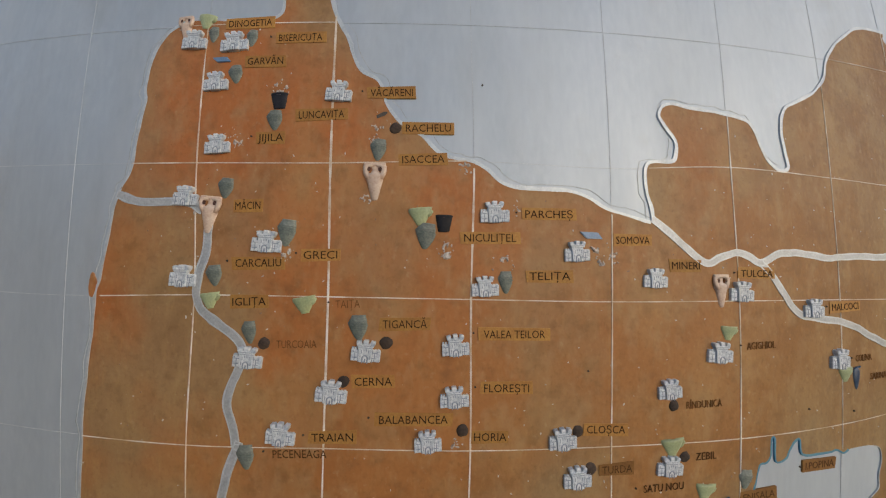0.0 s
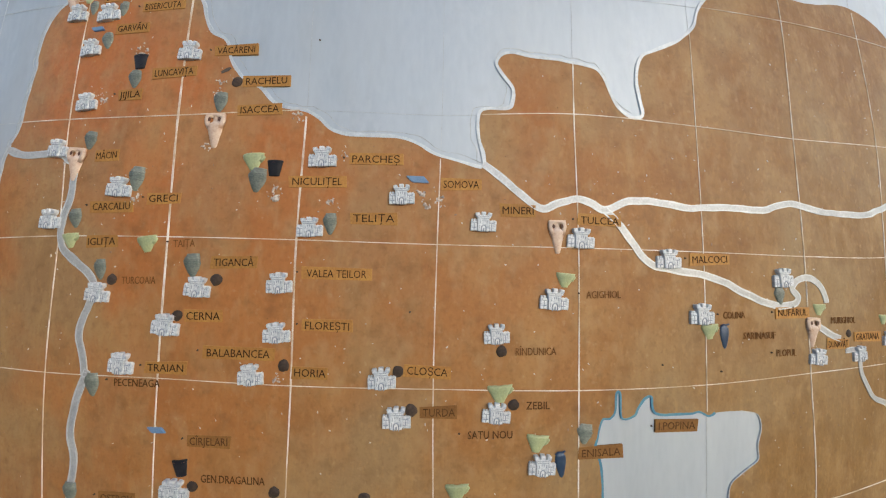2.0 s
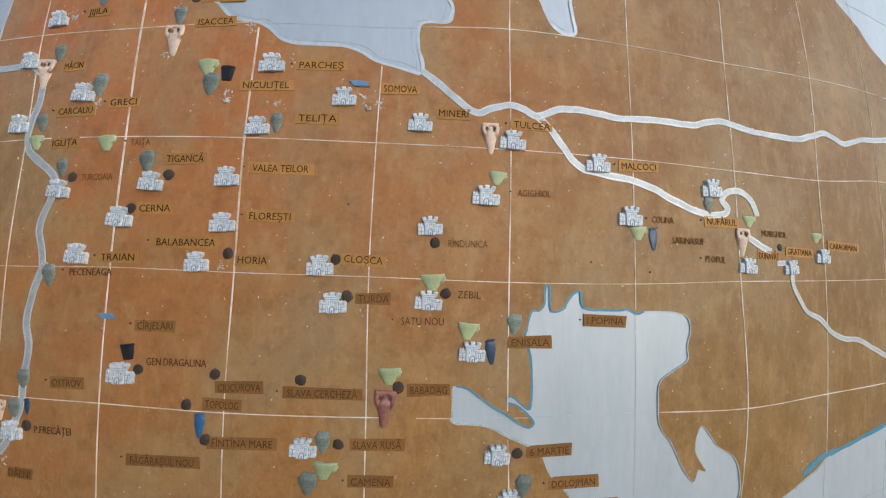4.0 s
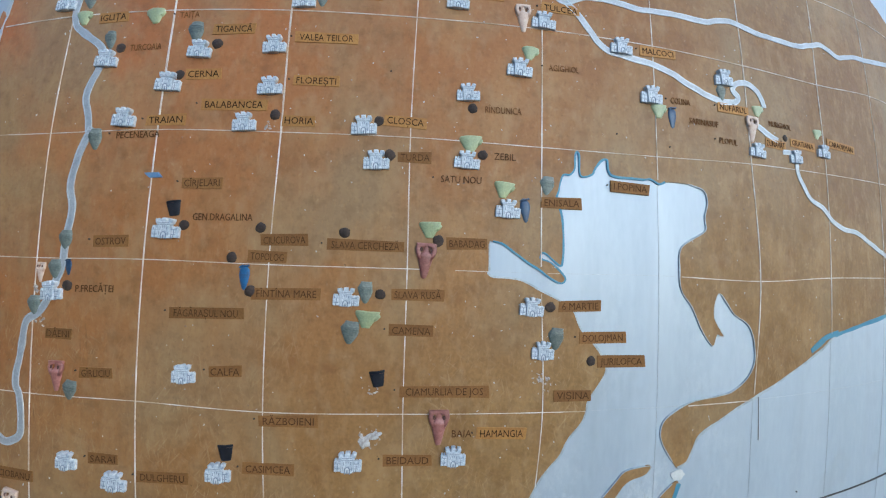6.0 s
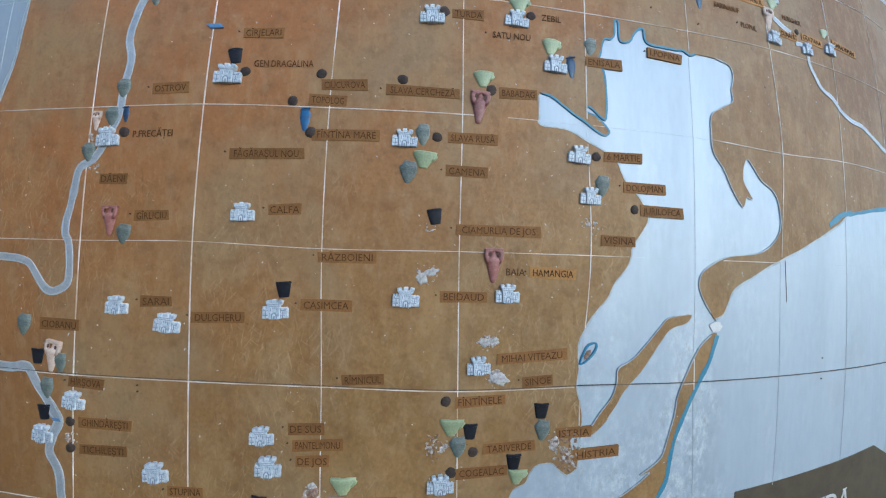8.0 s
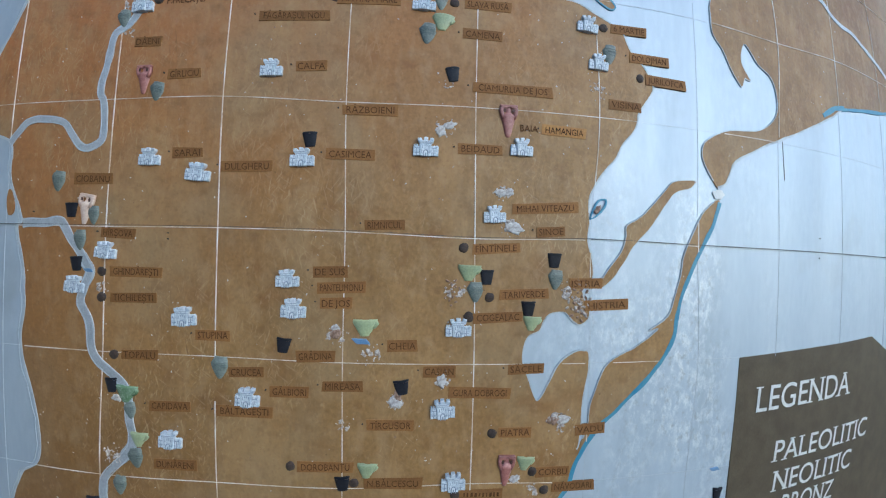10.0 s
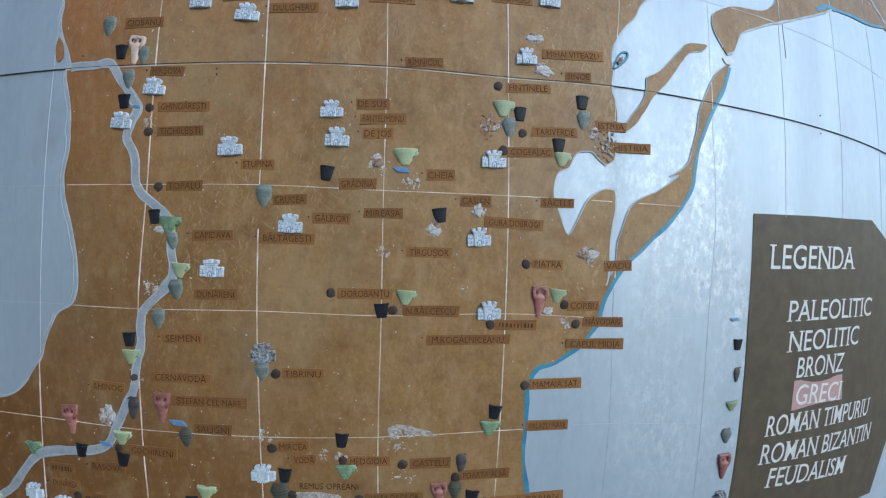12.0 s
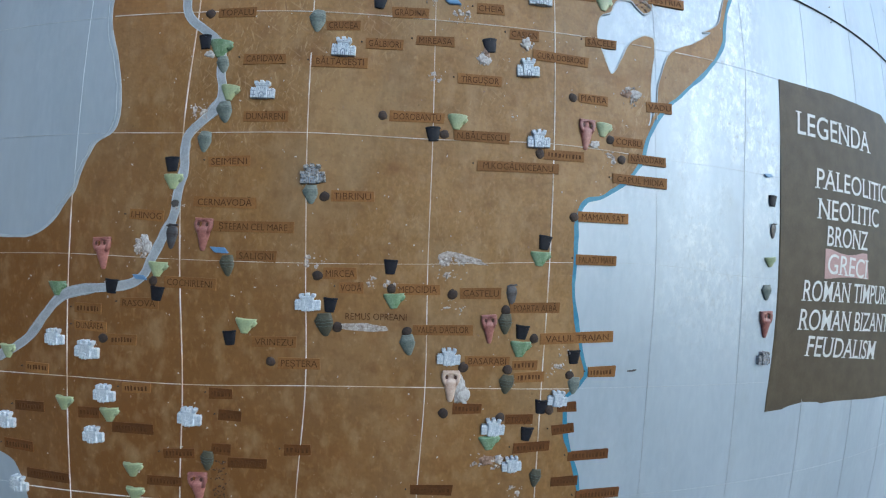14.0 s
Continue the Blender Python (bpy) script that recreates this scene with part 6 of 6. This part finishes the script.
plaque("GHINDĂREȘTI", 0.302, -6.516, 0.454, 0.5, "b")
plaque("TICHILEȘTI", 0.287, -6.723, 0.409, 1.5, "b")
plaque("TOPALU", 0.349, -7.179, 0.323, 1.6, "b")
plaque("STUPINA", 0.963, -6.994, 0.282, 1.4, "b")
plaque("DE SUS", 1.873, -6.470, 0.271, 1.9, "b")
plaque("PANTELIMONU", 1.966, -6.590, 0.384, 1.9, "b")
plaque("DE JOS", 1.927, -6.714, 0.252, 1.8, "b")
plaque("GRĂDINA", 1.779, -7.133, 0.306, 2.4, "b")
plaque("CRUCEA", 1.236, -7.277, 0.283, 1.6, "b")
plaque("GĂLBIORI", 1.580, -7.421, 0.307, -0.2, "b")
plaque("MIREASA", 1.995, -7.365, 0.320, 1.4, "b")
plaque("BĂLTĂGEȘTI", 1.225, -7.590, 0.448, 0.6, "b")
plaque("CAPIDAVA", 0.610, -7.578, 0.353, 2.0, "b")
plaque("DUNĂRENI", 0.650, -8.062, 0.363, 1.1, "b")
plaque("DOROBANȚU", 1.870, -8.022, 0.443, 1.1, "b")
plaque("TÎRGUȘOR", 2.376, -7.673, 0.369, 0.9, "b")
plaque("CASIAN", 2.748, -7.235, 0.264, 0.4, "b")
plaque("CHEIA", 2.451, -7.035, 0.242, 1.7, "b")
plaque("RÎMNICUL", 2.287, -6.093, 0.311, 2.7, "b")
plaque("FÎNTÎNELE", 3.173, -6.246, 0.388, 3.5, "b")
plaque("TARIVERDE", 3.412, -6.608, 0.406, 2.8, "b")
plaque("COGEALAC", 3.204, -6.796, 0.401, 2.3, "b")
plaque("ISTRIA", 3.938, -6.508, 0.292, 1.5, "b")
plaque("HISTRIA", 4.132, -6.683, 0.388, 2.9, "b")
plaque("SĂCELE", 3.450, -7.212, 0.302, 1.3, "b")
plaque("GURA DOBROGI", 3.079, -7.405, 0.501, -0.7, "b")
plaque("PIATRA", 3.382, -7.734, 0.276, -0.0, "b")
plaque("CORBU", 3.720, -8.081, 0.289, -1.3, "b")
plaque("NĂVODARI", 3.906, -8.215, 0.381, -0.5, "b")
plaque("CAPUL MIDIA", 3.843, -8.411, 0.542, -0.9, "b")
plaque("#", 3.117, -8.254, 0.357, -0.9, "b")
plaque("N.BĂLCESCU", 2.404, -8.151, 0.472, 0.3, "b")
plaque("M.KOGĂLNICEANU", 2.722, -8.382, 0.693, 0.7, "b")
plaque("MAMAIA SAT", 3.491, -8.757, 0.470, 0.3, "b")
plaque("SEIMENI", 0.374, -8.433, 0.342, 2.7, "b")
plaque("TIBRINU", 1.379, -8.691, 0.346, 1.1, "b")
plaque("VADU", 4.031, -7.725, 0.273, 2.6, "b")
plaque("SINOE", 3.625, -6.095, 0.241, 4.4, "b")
plaque("MIHAI VITEAZU", 3.573, -5.907, 0.562, 3.8, "b")
plaque("CIOBANU", -0.123, -5.772, 0.364, -0.7, "b")
plaque("CERNAVODĂ", 0.357, -8.765, 0.515, 0.8, "b")
plaque("PALAZU MARE", 3.441, -9.124, 0.379, 0.4, "b")
plaque("I.HINOG", -0.299, -8.876, 0.306, -2.3, "b")
plaque("ȘTEFAN CEL MARE", 0.599, -8.957, 0.645, 0.4, "b")
plaque("SALIGNI", 0.634, -9.190, 0.321, 0.5, "b")
plaque("COCHIRLENI", 0.093, -9.419, 0.436, -1.1, "b")
plaque("RASOVA", -0.336, -9.591, 0.336, 1.6, "b")
plaque("MIRCEA", 1.308, -9.310, 0.265, 1.6, "b")
plaque("VODĂ", 1.398, -9.421, 0.193, 1.6, "b")
plaque("MEDGIDIA", 1.930, -9.420, 0.355, 1.7, "b")
plaque("CASTELU", 2.446, -9.435, 0.343, 0.9, "b")
plaque("POARTA ALBĂ", 2.910, -9.546, 0.432, 1.4, "b")
plaque("REMUS OPREANI", 1.606, -9.648, 0.565, 0.5, "n")
plaque("VALEA DACILOR", 2.145, -9.741, 0.489, 1.2, "b")
plaque("BASARABI", 2.522, -9.993, 0.365, -0.2, "b")
plaque("VRINEZU", 0.800, -9.872, 0.356, 0.9, "b")
plaque("PEȘTERA", 1.006, -10.040, 0.336, 0.8, "b")
plaque("#", 2.840, -10.024, 0.220, 1.5, "b")
plaque("#", 2.887, -10.127, 0.255, 2.2, "b")
plaque("VALUL TRAIAN", 3.296, -9.790, 0.665, 1.9, "b")
plaque("#", 3.540, -10.085, 0.257, 1.8, "b")
plaque("#", 3.236, -10.388, 0.180, 2.1, "b")
plaque("#", 3.208, -10.581, 0.200, 4.2, "b")
plaque("#", 2.942, -10.736, 0.319, 2.9, "b")
plaque("#", 3.465, -10.821, 0.374, 1.3, "b")
plaque("#", 3.586, -11.193, 0.422, 0.3, "b")
plaque("#", 3.261, -11.049, 0.245, 0.6, "b")
plaque("STRAJA", 2.816, -10.489, 0.240, -0.8, "b")
plaque("#", 2.372, -10.394, 0.245, -0.0, "b")
plaque("#", -0.801, -9.648, 0.253, 0.6, "b")
plaque("DUNĂREA", -0.776, -9.791, 0.295, 0.2, "b")
plaque("#", -0.477, -9.898, 0.246, 2.2, "b")
plaque("#", -1.303, -10.170, 0.237, 0.8, "b")
plaque("#", -0.351, -10.297, 0.254, 2.9, "b")
plaque("#", 0.375, -10.308, 0.188, 2.2, "b")
plaque("#", 0.453, -10.487, 0.188, -0.6, "b")
plaque("#", -1.387, -10.513, 0.304, 2.4, "b")
plaque("#", -0.791, -10.525, 0.207, 3.8, "b")
plaque("#", -0.389, -10.638, 0.369, 1.3, "b")
plaque("#", -1.525, -10.873, 0.315, 1.0, "b")
plaque("#", -1.224, -11.122, 0.441, 1.3, "b")
plaque("#", -0.112, -11.076, 0.301, 1.1, "b")
plaque("ADAMCLISI", 0.593, -10.888, 0.324, 0.7, "b")
plaque("#", 0.381, -10.776, 0.166, -0.7, "b")
plaque("#", 0.019, -10.827, 0.271, 4.3, "b")
plaque("#", 1.005, -10.758, 0.216, 1.6, "b")
plaque("#", 2.104, -11.094, 0.353, -0.7, "b")

# ---- marker pegs and bolts ----
pin(0.516, -0.113)
pin(1.204, -0.540)
pin(0.418, -0.876)
pin(2.292, -1.403)
pin(0.774, -1.701)
pin(0.288, -1.762)
pin(3.961, -1.829)
pin(1.006, -2.032)
pin(1.992, -2.231)
pin(2.005, -2.594)
pin(1.288, -2.800)
pin(0.848, -2.925)
pin(0.575, -3.044)
pin(4.845, -2.111)
pin(3.999, -2.366)
pin(3.148, -3.334)
pin(4.549, -3.326)
pin(5.111, -2.535)
pin(5.616, -2.533)
pin(5.601, -2.845)
pin(1.194, -3.422)
pin(2.334, -3.863)
pin(0.493, -3.886)
pin(1.167, -4.402)
pin(2.823, -4.486)
pin(1.493, -4.828)
pin(0.441, -4.898)
pin(4.288, -4.530)
pin(2.912, -4.933)
pin(1.886, -5.173)
pin(3.499, -5.250)
pin(2.810, -5.446)
pin(0.538, -5.549)
pin(0.949, -5.651)
pin(1.769, -5.535)
pin(-0.053, -6.199)
pin(0.786, -6.984)
pin(1.702, -6.460)
pin(1.739, -6.580)
pin(1.766, -6.704)
pin(1.392, -7.411)
pin(1.800, -7.355)
pin(0.966, -7.580)
pin(0.399, -7.568)
pin(2.156, -7.663)
pin(2.580, -7.225)
pin(2.296, -7.025)
pin(2.096, -6.083)
pin(3.264, -7.202)
pin(3.537, -8.401)
pin(2.340, -8.372)
pin(0.168, -8.423)
pin(3.469, -6.085)
pin(3.217, -9.114)
pin(-0.487, -8.866)
pin(-0.539, -9.581)
pin(1.267, -9.411)
pin(3.377, -10.075)
pin(3.073, -10.571)
pin(2.748, -10.726)
pin(3.243, -10.811)
pin(3.340, -11.183)
pin(-0.962, -9.638)
pin(-0.959, -9.781)
pin(-1.457, -10.160)
pin(-0.512, -10.287)
pin(0.246, -10.298)
pin(0.324, -10.477)
pin(-1.574, -10.503)
pin(-1.718, -10.863)
pin(0.396, -10.878)
pin(-0.152, -10.817)
pin(0.862, -10.748)
pin(1.893, -11.084)
smear("white_smear", 1.507, -9.737, 0.40, 0.06, CHIP, "long streak of bare white plaster under a name", "plaster", -1)
smear("white_smear", 2.315, -9.154, 0.34, 0.05, CHIP, "thin scraped streak of pale plaster", "plaster", -14)
smear("white_smear", 2.152, -9.133, 0.13, 0.05, CHIP, "short scraped streak of pale plaster", "plaster", 10)
smear("white_repair", 5.236, -5.681, 0.13, 0.09, LETTER, "fresh white paint repair in the strait", "paint patch", 0, 0.006)
growth(0.359, -11.079, 0.14, 0.42, 60, 5)
smear("dark_smudge", 1.345, -0.717, 0.09, 0.025, SEAM, "small dark broken fixing", "stain", 25, 0.0085)
smear("dark_smudge", -0.054, -8.780, 0.07, 0.06, SEAM, "dark broken mortar where a relief is lost", "stain", 25, 0.0135)
smear("dark_smudge", 3.835, -10.078, 0.09, 0.02, SEAM, "faint dark scuff on the aluminium paint", "stain", 5, 0.003)
pin(6.592, -6.007)
pin(6.584, -6.206)
pin(-0.685, -6.042)
pin(0.568, -6.199)
pin(0.571, -6.246)
pin(2.061, -0.479)
pin(2.793, -2.500)
pin(5.134, -2.962)
pin(4.640, -2.892)

# ---- plaster lumps, scars and scratches ----
def lump(u, v, wide, high, turn=0.0, material=BARE, label="lump of bare white plaster where a relief is lost"):
    """A low uneven lump of plaster or mortar; wide and high in metres."""
    bm = bmesh.new()
    bmesh.ops.create_icosphere(bm, subdivisions=4, radius=1)
    for q in bm.verts:
        k = 1 + 0.5 * noise.noise(q.co * 1.7 + Vector((u * 9, v * 9, 0))) + 0.22 * noise.noise(q.co * 5 + Vector((u, v, 4)))
        q.co = Vector((q.co.x * wide / 2 * k, q.co.y * high / 2 * k, q.co.z * 0.006 * (1 + 0.5 * noise.noise(q.co * 4))))
    ob = new("plaster_lump", mesh_of("plaster_lump", bm, material, True))
    ob.matrix_basis = on_wall(u, v, LAND_H, turn)
    return tagged(ob, label, "plaster", "plaster lumps on the map")


lump(3.312, -6.075, 0.115, 0.075, -20)
lump(2.700, -5.325, 0.070, 0.060, 30)
lump(2.770, -5.275, 0.090, 0.045, 20)
lump(3.196, -5.800, 0.070, 0.050)
lump(3.270, -5.790, 0.055, 0.050)
lump(2.770, -7.300, 0.055, 0.095)
lump(2.407, -7.485, 0.085, 0.070)
lump(2.425, -7.440, 0.045, 0.080, 0, REDDISH, "dark reddish mortar under a cup relief")
lump(1.928, -6.905, 0.050, 0.040)
lump(1.925, -6.950, 0.070, 0.060, 20, REDDISH, "dark reddish mortar where a relief is lost")
lump(3.790, -7.640, 0.090, 0.055)
lump(3.700, -7.640, 0.080, 0.060, 10, REDDISH, "dark reddish mortar where a relief is lost")
lump(3.395, -8.130, 0.070, 0.045, 20)
lump(2.310, -10.240, 0.090, 0.190, 12)
lump(2.555, -10.842, 0.085, 0.065, 0, REDDISH, "rough grey-brown mortar where a relief is lost")
lump(2.662, -10.835, 0.050, 0.060)
lump(-0.290, -9.115, 0.060, 0.130, 20)
for k in range(26):
    a, r = k * 2.4, 0.022 * math.sqrt(k)
    lump(3.885 + r * math.cos(a), -6.66 + 1.5 * r * math.sin(a), 0.020 + 0.007 * (k % 3), 0.015, k * 37, CHIP if k % 4 == 1 else REDDISH, "broken bit of reddish rubble relief at the lake shore")
for k in range(16):
    a, r = k * 2.4, 0.020 * math.sqrt(k)
    lump(2.835 + r * math.cos(a), -6.600 + 1.4 * r * math.sin(a), 0.015 + 0.006 * (k % 3), 0.012, k * 37, CHIP if k % 4 == 1 else REDDISH, "broken bit of reddish mortar where a relief is lost")
lump(0.150, -7.540, 0.070, 0.045, 0, BARE, "pale plaster under a cup relief")
for u, v, size in ((0.301, -0.882, 1.0), (0.611, -0.515, 0.8), (1.350, -0.802, 0.8), (0.682, -1.687, 0.8), (0.020, -1.399, 0.7), (2.281, -1.393, 0.5),
                   (1.777, -1.679, 0.9), (2.200, -1.771, 0.9), (1.933, -1.090, 0.6), (3.196, -9.939, 0.9), (-0.615, -9.432, 0.5), (1.705, -9.396, 0.7),
                   (2.20, -9.19, 1.2), (0.10, -8.02, 1.0), (3.93, -6.70, 1.2), (1.30, -0.92, 0.5), (1.25, -1.32, 0.5), (2.20, -7.12, 1.1)):
    scar(u, v, 0, size, "pale and dark mortar specks where a relief is lost")

# a tiny islet outlined in blue off the lagoon's west shore
islet = [(3.965, -5.975), (3.990, -5.895), (4.030, -5.825), (4.095, -5.805), (4.105, -5.835), (4.075, -5.890), (4.010, -5.955)]
tagged(new("coastline", mesh_of("coastline", ribbon(smooth_line(islet + islet[:1], False, 5, 0.006), 0.014, 0.0082, 0.7), BLUE)), "blue painted line round a tiny islet", "painted line", kind="structure")
lump(4.028, -5.893, 0.030, 0.062, -35, REDDISH, "small reddish painted islet in the lagoon")
drip = [Vector((6.067, -5.09)), Vector((6.072, -5.22)), Vector((6.078, -5.35)), Vector((6.084, -5.47))]
tagged(new("drip_line", mesh_of("drip_line", ribbon(drip, 0.005, 0.002, 0.7), SEAM)), "dark run below the coast on the aluminium paint", "stain", kind="structure")


def flakes(count, seed, material, label, least, most):
    """Many tiny flat flakes strewn over the painted land, too small to pick apart."""
    rng, bm, left = random.Random(seed), bmesh.new(), count
    while left:
        u, v = rng.uniform(-1.5, 7.2), rng.uniform(-11.2, 0.0)
        if not inside_land(u, v) or noise.noise((u * 0.9, v * 0.9, seed)) < rng.uniform(-0.4, 0.3):
            continue
        left -= 1
        m, n = on_wall(u, v, LAND_H + 0.0006, rng.uniform(0, 180)), rng.randint(5, 7)
        r, long = rng.uniform(least, most), rng.uniform(1.0, 2.4)
        ring = [(r * long * math.cos(6.283 * k / n) * rng.uniform(0.6, 1.2), r * math.sin(6.283 * k / n) * rng.uniform(0.6, 1.2)) for k in range(n)]
        top = [bm.verts.new(m @ Vector((x, y, 0.0008))) for x, y in ring]
        low = [bm.verts.new(m @ Vector((x * 1.15, y * 1.15, -0.0012))) for x, y in ring]
        bm.faces.new(top)
        for k in range(n):
            bm.faces.new((top[k], low[k], low[(k + 1) % n], top[(k + 1) % n]))
    tagged(new("paint_flakes", mesh_of("paint_flakes", bm, material)), label, "paint flakes", kind="stuff")


flakes(750, 3, BARE, "tiny pale chips and specks in the ochre paint", 0.0015, 0.0042)
flakes(160, 8, REDDISH, "tiny dark chips and specks in the ochre paint", 0.0015, 0.0045)
